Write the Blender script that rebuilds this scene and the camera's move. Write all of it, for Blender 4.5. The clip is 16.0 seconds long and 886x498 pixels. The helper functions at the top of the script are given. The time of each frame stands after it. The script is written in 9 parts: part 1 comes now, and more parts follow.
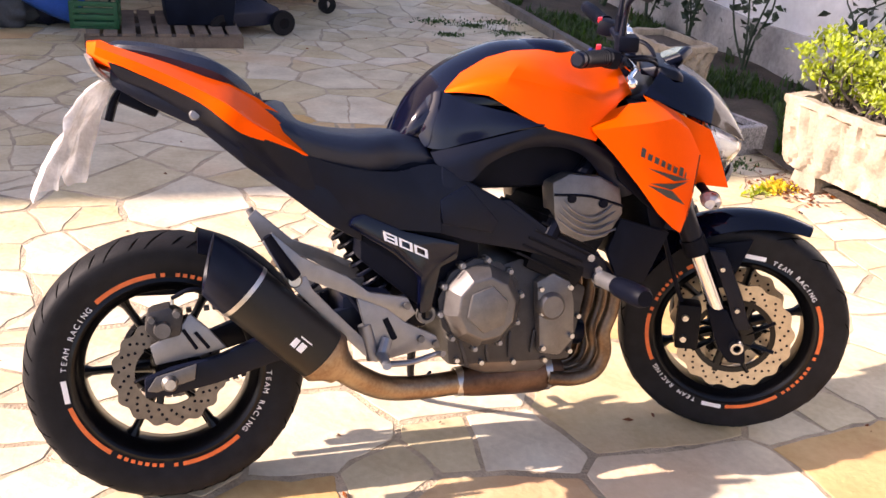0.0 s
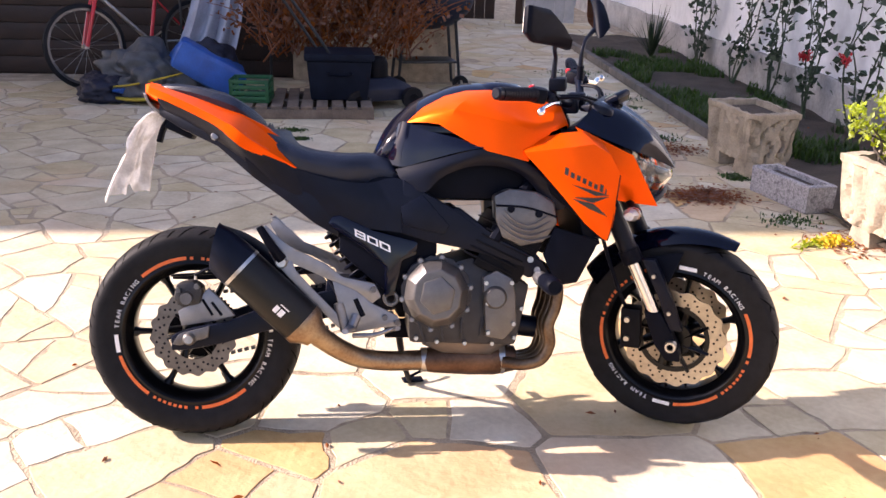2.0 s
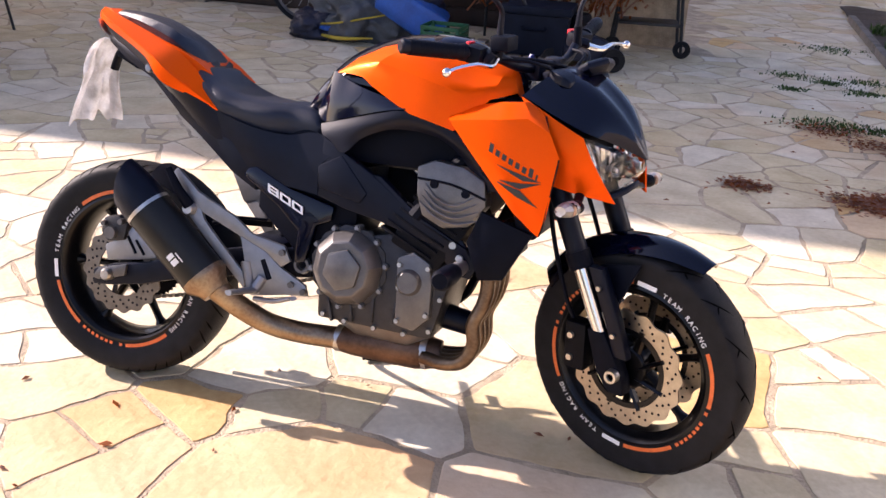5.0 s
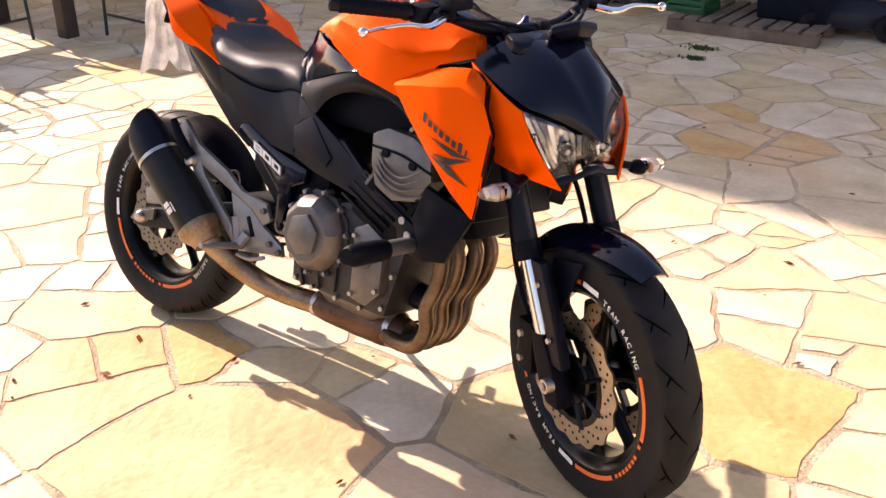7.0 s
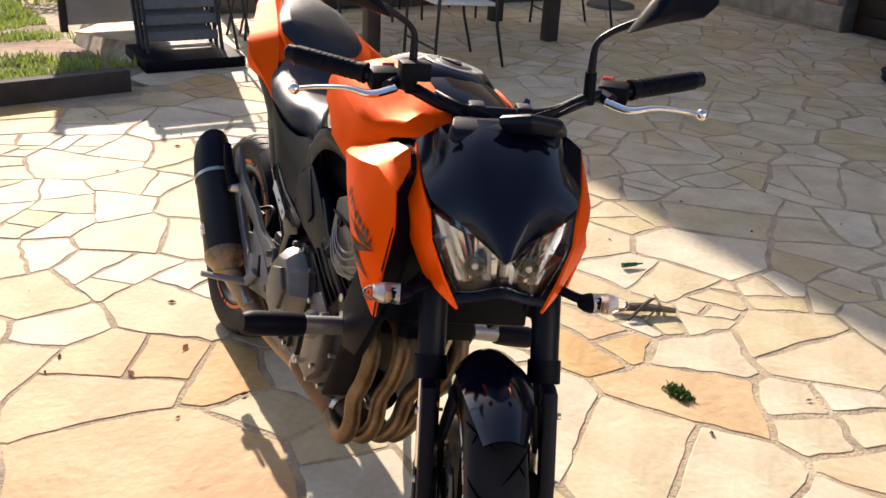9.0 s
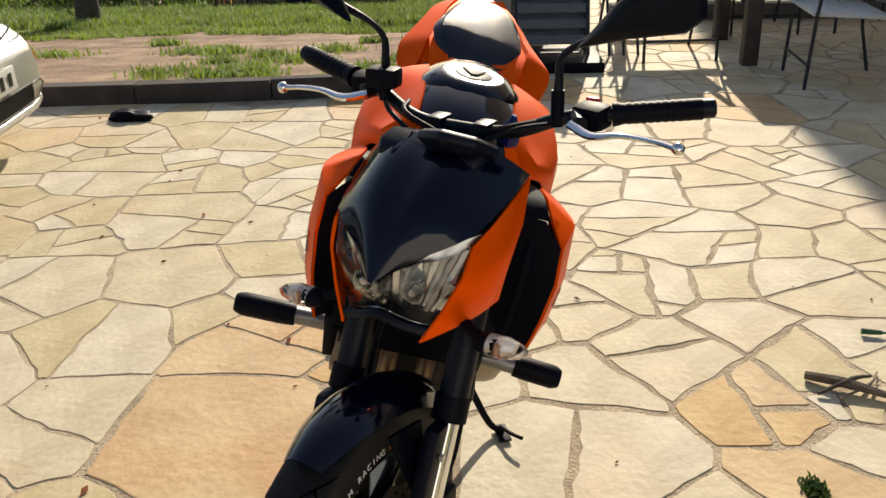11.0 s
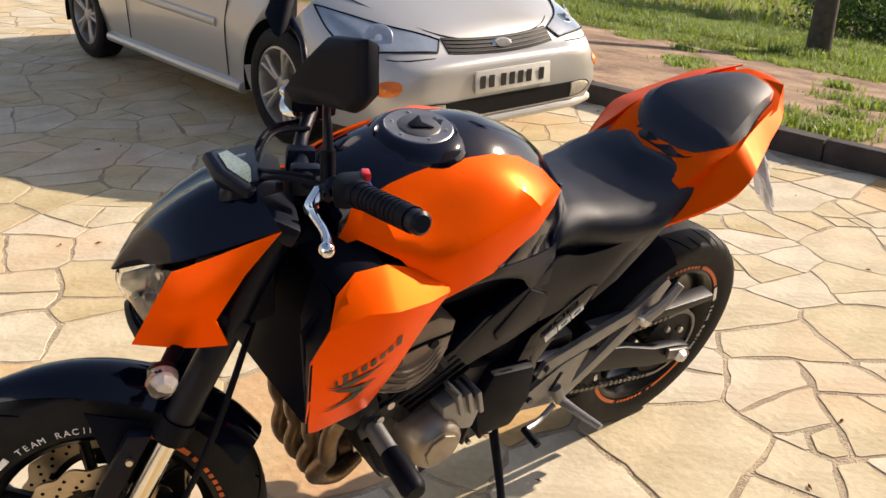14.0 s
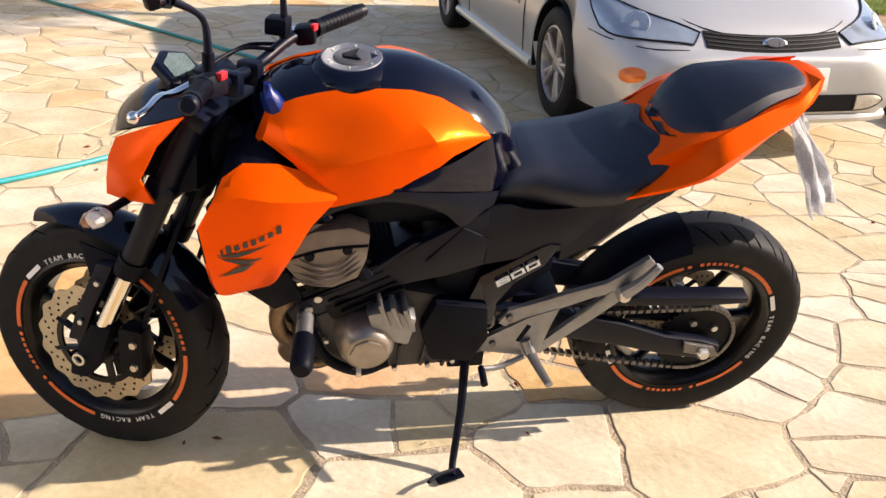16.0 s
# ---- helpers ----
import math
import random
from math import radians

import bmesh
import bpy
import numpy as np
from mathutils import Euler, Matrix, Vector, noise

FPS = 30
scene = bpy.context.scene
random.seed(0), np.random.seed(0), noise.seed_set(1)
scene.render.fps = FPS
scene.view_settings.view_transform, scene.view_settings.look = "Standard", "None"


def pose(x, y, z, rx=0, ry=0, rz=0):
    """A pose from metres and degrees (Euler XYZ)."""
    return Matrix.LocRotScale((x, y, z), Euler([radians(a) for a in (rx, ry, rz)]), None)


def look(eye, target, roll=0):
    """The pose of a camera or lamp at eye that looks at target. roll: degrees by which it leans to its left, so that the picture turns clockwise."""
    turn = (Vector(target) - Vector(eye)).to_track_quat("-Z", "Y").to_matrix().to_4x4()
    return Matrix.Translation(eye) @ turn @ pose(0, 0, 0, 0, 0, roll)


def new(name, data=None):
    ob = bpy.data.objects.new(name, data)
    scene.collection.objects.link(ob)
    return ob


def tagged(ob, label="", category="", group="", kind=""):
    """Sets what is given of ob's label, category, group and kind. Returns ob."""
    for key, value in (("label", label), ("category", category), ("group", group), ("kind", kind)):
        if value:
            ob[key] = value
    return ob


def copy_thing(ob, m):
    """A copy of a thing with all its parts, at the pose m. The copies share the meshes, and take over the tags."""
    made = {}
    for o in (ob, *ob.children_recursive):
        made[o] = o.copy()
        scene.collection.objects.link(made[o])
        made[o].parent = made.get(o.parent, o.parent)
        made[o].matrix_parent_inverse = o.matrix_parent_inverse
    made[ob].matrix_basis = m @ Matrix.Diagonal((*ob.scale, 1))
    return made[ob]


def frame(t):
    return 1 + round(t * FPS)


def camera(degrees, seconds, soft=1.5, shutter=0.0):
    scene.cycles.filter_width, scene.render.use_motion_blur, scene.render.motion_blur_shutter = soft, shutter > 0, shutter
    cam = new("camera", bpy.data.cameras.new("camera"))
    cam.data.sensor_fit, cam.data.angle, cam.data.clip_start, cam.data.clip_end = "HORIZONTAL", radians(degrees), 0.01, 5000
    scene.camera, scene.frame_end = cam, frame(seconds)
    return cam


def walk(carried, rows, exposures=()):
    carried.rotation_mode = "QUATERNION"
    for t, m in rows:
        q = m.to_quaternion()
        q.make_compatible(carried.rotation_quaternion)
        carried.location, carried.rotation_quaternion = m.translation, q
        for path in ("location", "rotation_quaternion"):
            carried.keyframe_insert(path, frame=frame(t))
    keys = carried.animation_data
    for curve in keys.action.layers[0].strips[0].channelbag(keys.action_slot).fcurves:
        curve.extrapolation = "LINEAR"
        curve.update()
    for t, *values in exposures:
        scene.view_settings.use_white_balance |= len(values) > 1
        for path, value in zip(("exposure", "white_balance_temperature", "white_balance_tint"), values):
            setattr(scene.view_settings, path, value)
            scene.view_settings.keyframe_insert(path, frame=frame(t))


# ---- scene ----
cam = camera(50.2, 16.0)
PATH = [
    (0, (0.003, -1.856, 1.476), (0.565, -0.121, 0.657), 4.6),
    (0.5, (0.098, -2.075, 1.469), (0.563, -0.294, 0.686), 4.1),
    (1, (0.216, -2.253, 1.49), (0.567, -0.438, 0.725), 2.3),
    (1.5, (0.404, -2.424, 1.485), (0.639, -0.57, 0.772), 4.0),
    (2, (0.486, -2.531, 1.493), (0.656, -0.654, 0.824), 1.8),
    (2.5, (0.522, -2.649, 1.496), (0.679, -0.774, 0.819), 1.9),
    (3, (0.619, -2.661, 1.504), (0.659, -0.775, 0.841), 0.8),
    (3.5, (0.851, -2.594, 1.492), (0.756, -0.717, 0.809), 1.9),
    (4, (1.012, -2.485, 1.474), (0.844, -0.626, 0.754), 1.6),
    (4.2, (1.088, -2.402, 1.46), (0.893, -0.551, 0.728), 2.2),
    (6.3, (1.99, -1.763, 1.456), (1.116, -0.184, 0.593), 1.3),
    (6.5, (2.03, -1.711, 1.45), (1.134, -0.156, 0.567), 1.0),
    (7, (2.224, -1.551, 1.442), (1.144, -0.106, 0.578), -0.2),
    (7.5, (2.416, -1.427, 1.464), (1.186, -0.087, 0.633), 0.2),
    (8, (2.467, -1.222, 1.43), (1.145, 0.004, 0.564), 1.1),
    (8.2, (2.476, -1.11, 1.435), (1.103, 0.056, 0.566), 1.7),
    (10.3, (2.775, -0.084, 1.484), (0.946, 0.24, 0.743), 0.8),
    (10.5, (2.761, 0.002, 1.484), (0.926, 0.241, 0.725), -0.1),
    (11, (2.729, 0.276, 1.461), (0.903, 0.187, 0.649), -1.2),
    (11.5, (2.682, 0.482, 1.465), (0.914, 0.108, 0.607), -0.4),
    (12, (2.499, 0.646, 1.444), (0.798, 0.03, 0.591), 1.3),
    (12.5, (2.357, 0.815, 1.459), (0.75, -0.024, 0.615), 0.6),
    (13, (2.245, 1.148, 1.47), (0.77, 0.045, 0.691), 2.1),
    (13.5, (2.082, 1.366, 1.454), (0.712, 0.125, 0.69), 1.8),
    (14, (1.863, 1.541, 1.465), (0.706, 0.106, 0.689), 2.1),
    (14.5, (1.694, 1.74, 1.444), (0.862, 0.087, 0.685), 0.5),
    (15, (1.493, 1.962, 1.461), (0.807, 0.267, 0.653), 0.5),
    (15.5, (1.275, 2.056, 1.432), (0.702, 0.321, 0.618), 2.4),
    (16, (1.069, 2.156, 1.444), (0.706, 0.363, 0.636), 2.8),
]
walk(
    cam,
    [(t, look(eye, target, roll)) for t, eye, target, roll in PATH],
    [
        (0, 1.36, 7000, 31),
        (4.2, 1.26, 6300, 30),
        (7, 1.22, 7500, 31),
        (8.2, 0.92, 7100, 25),
        (10.3, 0.26, 6900, 13),
        (11, 0.14, 7100, 11),
        (12, 0.06, 7200, 14),
        (13, 0.32, 7300, 16),
        (14, 0.48, 7300, 18),
        (15, 0.62, 7200, 20),
        (16, 0.78, 6900, 20),
    ],
)

# ---- light ----
world = bpy.data.worlds.new("sky_world")
world.use_nodes = True
scene.world = world
wn = world.node_tree.nodes
sky = wn.new("ShaderNodeTexSky")
sky.sky_type, sky.sun_disc = "NISHITA", False
SUN_ELEV, SUN_TO = 29.0, Vector((1.0, -0.14, 0.0)).normalized()
sky.sun_elevation = radians(SUN_ELEV)
sky.sun_rotation = math.atan2(-SUN_TO.x, -SUN_TO.y)
wn["Background"].inputs["Strength"].default_value = 0.122
world.node_tree.links.new(sky.outputs["Color"], wn["Background"].inputs["Color"])
sun = new("sun", bpy.data.lights.new("sun", "SUN"))
sun.data.energy, sun.data.angle, sun.data.color = 5.0, radians(0.6), (1.0, 0.93, 0.80)
sun.matrix_world = look((0, 0, 8), Vector((0, 0, 8)) + SUN_TO * math.cos(radians(SUN_ELEV)) - Vector((0, 0, math.sin(radians(SUN_ELEV)))))


# ---- materials ----
def material(name, color, rough=0.5, metal=0.0, var=0.12, scale=12.0, bump=0.0, bump_scale=120.0, coat=0.0, tint=None, spec=0.5, random_hue=0.0, wear=0.0, patch=None):
    """A surface with colour variation at two scales, grain and relief, in object space."""
    m = bpy.data.materials.new(name)
    m.use_nodes = True
    n, l = m.node_tree.nodes, m.node_tree.links
    b = n["Principled BSDF"]
    b.inputs["Metallic"].default_value = metal
    b.inputs["Coat Weight"].default_value = coat
    b.inputs["Coat Roughness"].default_value = 0.06
    b.inputs["Specular IOR Level"].default_value = spec
    tc = n.new("ShaderNodeTexCoord")
    big = n.new("ShaderNodeTexNoise")
    big.inputs["Scale"].default_value, big.inputs["Detail"].default_value = scale, 5
    fine = n.new("ShaderNodeTexNoise")
    fine.inputs["Scale"].default_value, fine.inputs["Detail"].default_value = scale * 9, 4
    for t in (big, fine):
        l.new(tc.outputs["Object"], t.inputs["Vector"])
    mixn = n.new("ShaderNodeMath")
    mixn.operation = "MULTIPLY_ADD"
    l.new(fine.outputs["Fac"], mixn.inputs[0])
    mixn.inputs[1].default_value = 0.45
    l.new(big.outputs["Fac"], mixn.inputs[2])
    ramp = n.new("ShaderNodeMapRange")
    ramp.inputs["From Min"].default_value, ramp.inputs["From Max"].default_value = 0.45, 1.0
    l.new(mixn.outputs[0], ramp.inputs["Value"])
    mix = n.new("ShaderNodeMix")
    mix.data_type = "RGBA"
    c = Vector(color)
    lo = c * (1 - var)
    hi = Vector(tint) if tint else c * (1 + var)
    mix.inputs["A"].default_value = (*lo, 1)
    mix.inputs["B"].default_value = (*hi, 1)
    l.new(ramp.outputs["Result"], mix.inputs["Factor"])
    out = mix.outputs["Result"]
    if random_hue:
        info = n.new("ShaderNodeObjectInfo")
        isl = n.new("ShaderNodeNewGeometry")
        add = n.new("ShaderNodeMath")
        l.new(info.outputs["Random"], add.inputs[0])
        l.new(isl.outputs["Random Per Island"], add.inputs[1])
        fr = n.new("ShaderNodeMath")
        fr.operation = "FRACT"
        l.new(add.outputs[0], fr.inputs[0])
        hs = n.new("ShaderNodeHueSaturation")
        sat = n.new("ShaderNodeMapRange")
        sat.inputs["To Min"].default_value, sat.inputs["To Max"].default_value = 1 - random_hue, 1 + random_hue
        l.new(fr.outputs[0], sat.inputs["Value"])
        l.new(sat.outputs["Result"], hs.inputs["Saturation"])
        val = n.new("ShaderNodeMapRange")
        val.inputs["From Min"].default_value, val.inputs["From Max"].default_value = 0, 1
        val.inputs["To Min"].default_value, val.inputs["To Max"].default_value = 1 + random_hue * 0.25, 1 - random_hue * 0.35
        l.new(fr.outputs[0], val.inputs["Value"])
        l.new(val.outputs["Result"], hs.inputs["Value"])
        l.new(out, hs.inputs["Color"])
        out = hs.outputs["Color"]
    if patch:
        # broad stains that run across the pieces
        geo = n.new("ShaderNodeNewGeometry")
        broad = n.new("ShaderNodeTexNoise")
        broad.inputs["Scale"].default_value, broad.inputs["Detail"].default_value = patch[1], 3
        l.new(geo.outputs["Position"], broad.inputs["Vector"])
        share = n.new("ShaderNodeMapRange")
        share.inputs["From Min"].default_value, share.inputs["From Max"].default_value = 0.52, 0.74
        share.inputs["To Max"].default_value = patch[2]
        l.new(broad.outputs["Fac"], share.inputs["Value"])
        stain = n.new("ShaderNodeMix")
        stain.data_type = "RGBA"
        l.new(share.outputs["Result"], stain.inputs["Factor"])
        l.new(out, stain.inputs["A"])
        stain.inputs["B"].default_value = (*patch[0], 1)
        out = stain.outputs["Result"]
    l.new(out, b.inputs["Base Color"])
    rr = n.new("ShaderNodeMapRange")
    rr.inputs["To Min"].default_value, rr.inputs["To Max"].default_value = max(0.02, rough - 0.08 - wear), min(1, rough + 0.08 + wear)
    l.new(fine.outputs["Fac"], rr.inputs["Value"])
    l.new(rr.outputs["Result"], b.inputs["Roughness"])
    if bump:
        g = n.new("ShaderNodeTexNoise")
        g.inputs["Scale"].default_value, g.inputs["Detail"].default_value = bump_scale, 6
        l.new(tc.outputs["Object"], g.inputs["Vector"])
        bp = n.new("ShaderNodeBump")
        bp.inputs["Strength"].default_value, bp.inputs["Distance"].default_value = bump, 0.01
        l.new(g.outputs["Fac"], bp.inputs["Height"])
        l.new(bp.outputs["Normal"], b.inputs["Normal"])
    return m


def glass(name, color, rough=0.03, ior=1.45):
    m = bpy.data.materials.new(name)
    m.use_nodes = True
    b = m.node_tree.nodes["Principled BSDF"]
    b.inputs["Base Color"].default_value = (*color, 1)
    b.inputs["Roughness"].default_value = rough
    b.inputs["Transmission Weight"].default_value = 1.0
    b.inputs["IOR"].default_value = ior
    return m


M = {}
M["orange"] = material("orange_paint", (1.0, 0.100, 0.0), 0.36, 0.35, var=0.03, scale=300, coat=0.04, spec=0.06)
# blue tint in the next four blacks stands in for reflected sky
M["black_gloss"] = material("black_gloss_paint", (0.0015, 0.0022, 0.010), 0.09, var=0.2, scale=300, coat=0.16, spec=0.32)
M["black_satin"] = material("black_satin_plastic", (0.0014, 0.003, 0.011), 0.40, var=0.25, scale=40, bump=0.05, bump_scale=900, spec=0.22)
M["black_matt"] = material("black_matt_plastic", (0.002, 0.003, 0.008), 0.5, var=0.25, scale=30, bump=0.06, bump_scale=700, spec=0.10)
M["seat"] = material("seat_vinyl", (0.003, 0.006, 0.018), 0.42, var=0.2, scale=60, bump=0.2, bump_scale=1100, spec=0.5)
M["rubber"] = material("tyre_rubber", (0.012, 0.0118, 0.0135), 0.58, var=0.35, scale=25, bump=0.12, bump_scale=500, wear=0.05, spec=0.16)
M["groove"] = material("tread_groove_black", (0.002, 0.002, 0.002), 0.9, var=0.2, scale=60, spec=0.02)
M["rim"] = material("black_rim_paint", (0.002, 0.002, 0.003), 0.3, var=0.2, scale=80, coat=0.1, spec=0.25)
M["steel"] = material("brushed_steel", (0.55, 0.53, 0.5), 0.34, 1.0, var=0.2, scale=40, bump=0.03, bump_scale=600)
M["alloy"] = material("cast_alloy", (0.27, 0.27, 0.28), 0.42, 0.8, var=0.12, scale=40, bump=0.06, bump_scale=900)
M["alloy_brown"] = material("cast_cover_metal", (0.30, 0.26, 0.22), 0.36, 0.8, var=0.15, scale=40, bump=0.05, bump_scale=900)
M["engine"] = material("engine_grey_paint", (0.150, 0.140, 0.134), 0.34, 0.65, var=0.2, scale=30, bump=0.08, bump_scale=800)
M["engine_dark"] = material("engine_black_paint", (0.003, 0.0032, 0.0055), 0.5, 0.2, var=0.3, scale=30, bump=0.1, bump_scale=700, spec=0.15)
M["engine_mid"] = material("engine_dark_grey_paint", (0.040, 0.038, 0.040), 0.45, 0.5, var=0.3, scale=30, bump=0.1, bump_scale=700)
M["cover_brown"] = material("warm_grey_cover", (0.20, 0.165, 0.14), 0.42, 0.35, var=0.15, scale=40, bump=0.05, bump_scale=900)
M["chrome"] = material("polished_metal", (0.8, 0.8, 0.8), 0.12, 1.0, var=0.05, scale=60)
M["exhaust"] = material("heat_stained_steel", (0.30, 0.17, 0.10), 0.38, 0.9, var=0.4, scale=14, tint=(0.42, 0.33, 0.22), bump=0.04, bump_scale=500)
M["header"] = material("bronze_steel", (0.17, 0.095, 0.055), 0.42, 0.85, var=0.4, scale=14, tint=(0.27, 0.19, 0.12), bump=0.05, bump_scale=500)
M["exhaust_dark"] = material("burnt_steel", (0.12, 0.065, 0.04), 0.48, 0.8, var=0.4, scale=14, tint=(0.2, 0.12, 0.08), bump=0.05, bump_scale=500)
M["disc"] = material("brake_disc_steel", (0.46, 0.40, 0.32), 0.36, 1.0, var=0.15, scale=50)
# darker steel for the rear disc than for the front pair
M["disc_dark"] = material("dark_rear_disc_steel", (0.20, 0.175, 0.15), 0.42, 1.0, var=0.2, scale=50)
# concrete darkened as the kerb's face looks with the sun behind it
M["kerb"] = material("shaded_kerb_concrete", (0.060, 0.048, 0.044), 0.9, var=0.35, scale=8, bump=0.5, bump_scale=60)
M["grey_render"] = material("grey_brown_render", (0.22, 0.195, 0.165), 0.95, var=0.3, scale=2, bump=0.5, bump_scale=30)
M["carbon"] = material("black_canister", (0.005, 0.005, 0.005), 0.4, 0.1, var=0.25, scale=100, bump=0.05, bump_scale=1500, spec=0.4)
M["stripe"] = material("orange_tape", (0.8, 0.16, 0.03), 0.5, var=0.15, scale=60)
M["white"] = material("white_lettering", (0.88, 0.88, 0.87), 0.45, var=0.05, scale=90)
M["decal"] = material("dark_decal", (0.022, 0.02, 0.02), 0.4, var=0.2, scale=60)
M["decal_grey"] = material("grey_decal", (0.25, 0.23, 0.22), 0.4, 0.3, var=0.1, scale=60)
M["lens"] = glass("clear_lens", (0.97, 0.98, 1.0), ior=1.30)
M["amber"] = material("amber_bulb", (0.60, 0.34, 0.20), 0.25, 0.1, var=0.1)
M["reflector"] = material("lamp_reflector", (0.55, 0.56, 0.58), 0.14, 1.0, var=0.25, scale=40)
M["mirror"] = material("mirror_silver", (0.86, 0.87, 0.88), 0.02, 1.0, var=0.01, scale=50)
M["lamp_dark"] = material("lamp_bowl", (0.36, 0.36, 0.35), 0.16, 0.92, var=0.5, scale=60)
M["lamp_glass"] = material("headlamp_glass", (0.34, 0.40, 0.46), 0.14, 0.45, var=0.12, scale=16, coat=1.0)
M["indicator"] = material("orange_indicator_lens", (0.75, 0.17, 0.01), 0.25, var=0.15, scale=60, coat=0.6)
M["signal_bowl"] = material("signal_bowl_metal", (0.62, 0.58, 0.55), 0.32, 0.5, var=0.2, scale=90)
M["fog_glass"] = material("fog_lamp_glass", (0.62, 0.58, 0.48), 0.16, 0.3, var=0.2, scale=60, coat=1.0)
M["lamp_inner"] = material("headlamp_bowl", (0.46, 0.50, 0.55), 0.25, 0.6, var=0.15, scale=60)
M["red"] = material("red_plastic", (0.6, 0.02, 0.03), 0.35, var=0.1)
M["blue"] = material("blue_plastic", (0.002, 0.014, 0.13), 0.36, var=0.2, scale=60, spec=0.3)
M["seat_cream"] = material("pale_sling_cloth", (0.70, 0.68, 0.64), 0.8, var=0.15, scale=30, bump=0.3, bump_scale=300)
M["screen"] = material("display_screen", (0.10, 0.135, 0.125), 0.28, 0.0, var=0.25, scale=40, coat=0.15)
M["cloth"] = material("grey_white_cloth", (0.72, 0.72, 0.73), 0.9, var=0.25, scale=16, bump=0.5, bump_scale=160, patch=((0.38, 0.36, 0.34), 14, 0.7))
M["stone"] = material("sandstone_flag", (0.605, 0.50, 0.32), 0.7, var=0.22, scale=5, tint=(0.73, 0.645, 0.46), bump=0.32, bump_scale=38, random_hue=0.26, spec=0.25, patch=((0.66, 0.42, 0.24), 1.3, 0.55))
M["stone_ochre"] = material("ochre_sandstone_flag", (0.62, 0.385, 0.18), 0.7, var=0.22, scale=4, tint=(0.70, 0.52, 0.29), bump=0.45, bump_scale=30, random_hue=0.16, spec=0.25, patch=((0.60, 0.31, 0.15), 1.7, 0.55))
M["mortar"] = material("sandy_mortar", (0.45, 0.36, 0.25), 0.95, var=0.4, scale=9, bump=0.8, bump_scale=110, patch=((0.27, 0.205, 0.135), 1.6, 0.7))
M["concrete"] = material("weathered_concrete", (0.13, 0.115, 0.10), 0.9, var=0.35, scale=8, bump=0.5, bump_scale=60)
M["cast_stone"] = material("cast_stone_planter", (0.33, 0.275, 0.205), 0.85, var=0.4, scale=9, bump=0.6, bump_scale=50)
M["soil"] = material("red_brown_soil", (0.20, 0.105, 0.062), 0.95, var=0.55, scale=2.5, bump=0.9, bump_scale=30, tint=(0.46, 0.31, 0.20), patch=((0.13, 0.07, 0.045), 1.3, 0.6))
M["dark_soil"] = material("dark_garden_soil", (0.06, 0.045, 0.032), 0.95, var=0.5, scale=5, bump=0.9, bump_scale=40)
M["wall"] = material("limewashed_wall", (0.85, 0.86, 0.88), 0.9, var=0.18, scale=1.6, bump=0.45, bump_scale=28, patch=((0.62, 0.63, 0.66), 1.1, 0.6))
M["plinth_render"] = material("grey_stained_render", (0.42, 0.41, 0.40), 0.95, var=0.4, scale=3, bump=0.7, bump_scale=40, patch=((0.20, 0.19, 0.17), 2.2, 0.8))
M["gate_paint"] = material("dull_grey_gate_paint", (0.42, 0.44, 0.47), 0.6, var=0.2, scale=4, bump=0.1, bump_scale=60)
M["brick"] = material("pale_orange_brick", (0.42, 0.24, 0.14), 0.85, var=0.2, scale=14, bump=0.4, bump_scale=90, random_hue=0.25)
M["granite"] = material("speckled_granite", (0.34, 0.33, 0.34), 0.85, var=0.5, scale=90, bump=0.8, bump_scale=70, patch=((0.07, 0.07, 0.08), 38, 0.8))
M["wood_dark"] = material("dark_brown_wood", (0.028, 0.012, 0.007), 0.55, var=0.4, scale=6, bump=0.3, bump_scale=60)
M["wood_grey"] = material("weathered_pallet_wood", (0.16, 0.12, 0.09), 0.85, var=0.4, scale=9, bump=0.4, bump_scale=90)
M["leaf"] = material("green_leaf", (0.05, 0.10, 0.022), 0.5, var=0.4, scale=9, random_hue=0.3)
M["leaf_bright"] = material("fresh_leaf", (0.36, 0.44, 0.035), 0.45, var=0.3, scale=9, random_hue=0.25)
M["leaf_dark"] = material("dark_leaf", (0.022, 0.045, 0.022), 0.5, var=0.4, scale=9, random_hue=0.3)
M["leaf_dry"] = material("dry_leaf", (0.27, 0.10, 0.045), 0.75, var=0.4, scale=9, random_hue=0.3)
M["yellow"] = material("yellow_bloom", (0.75, 0.55, 0.03), 0.6, var=0.2)
M["grass"] = material("meadow_grass", (0.26, 0.34, 0.085), 0.6, var=0.4, scale=1.3, random_hue=0.3)
M["straw"] = material("reed_screen", (0.62, 0.53, 0.39), 0.85, var=0.35, scale=8, random_hue=0.3)
M["yellow_band"] = material("faded_yellow_cloth", (0.62, 0.50, 0.30), 0.8, var=0.2, scale=10)
M["bark"] = material("grey_bark", (0.075, 0.06, 0.048), 0.9, var=0.4, scale=14, bump=0.7, bump_scale=60)
M["silver"] = material("silver_car_paint", (0.50, 0.50, 0.49), 0.34, 0.4, var=0.04, scale=400, coat=0.6)
M["car_black"] = material("car_black_trim", (0.007, 0.007, 0.008), 0.5, var=0.2, scale=60, bump=0.05, spec=0.15)
M["car_glass"] = material("dark_car_glass", (0.02, 0.024, 0.028), 0.06, var=0.1, coat=1.0)
M["wheel_alloy"] = material("silver_wheel", (0.42, 0.40, 0.38), 0.36, 0.7, var=0.12, scale=40)
M["plate"] = material("white_plate", (0.62, 0.62, 0.58), 0.45, var=0.08, scale=30)
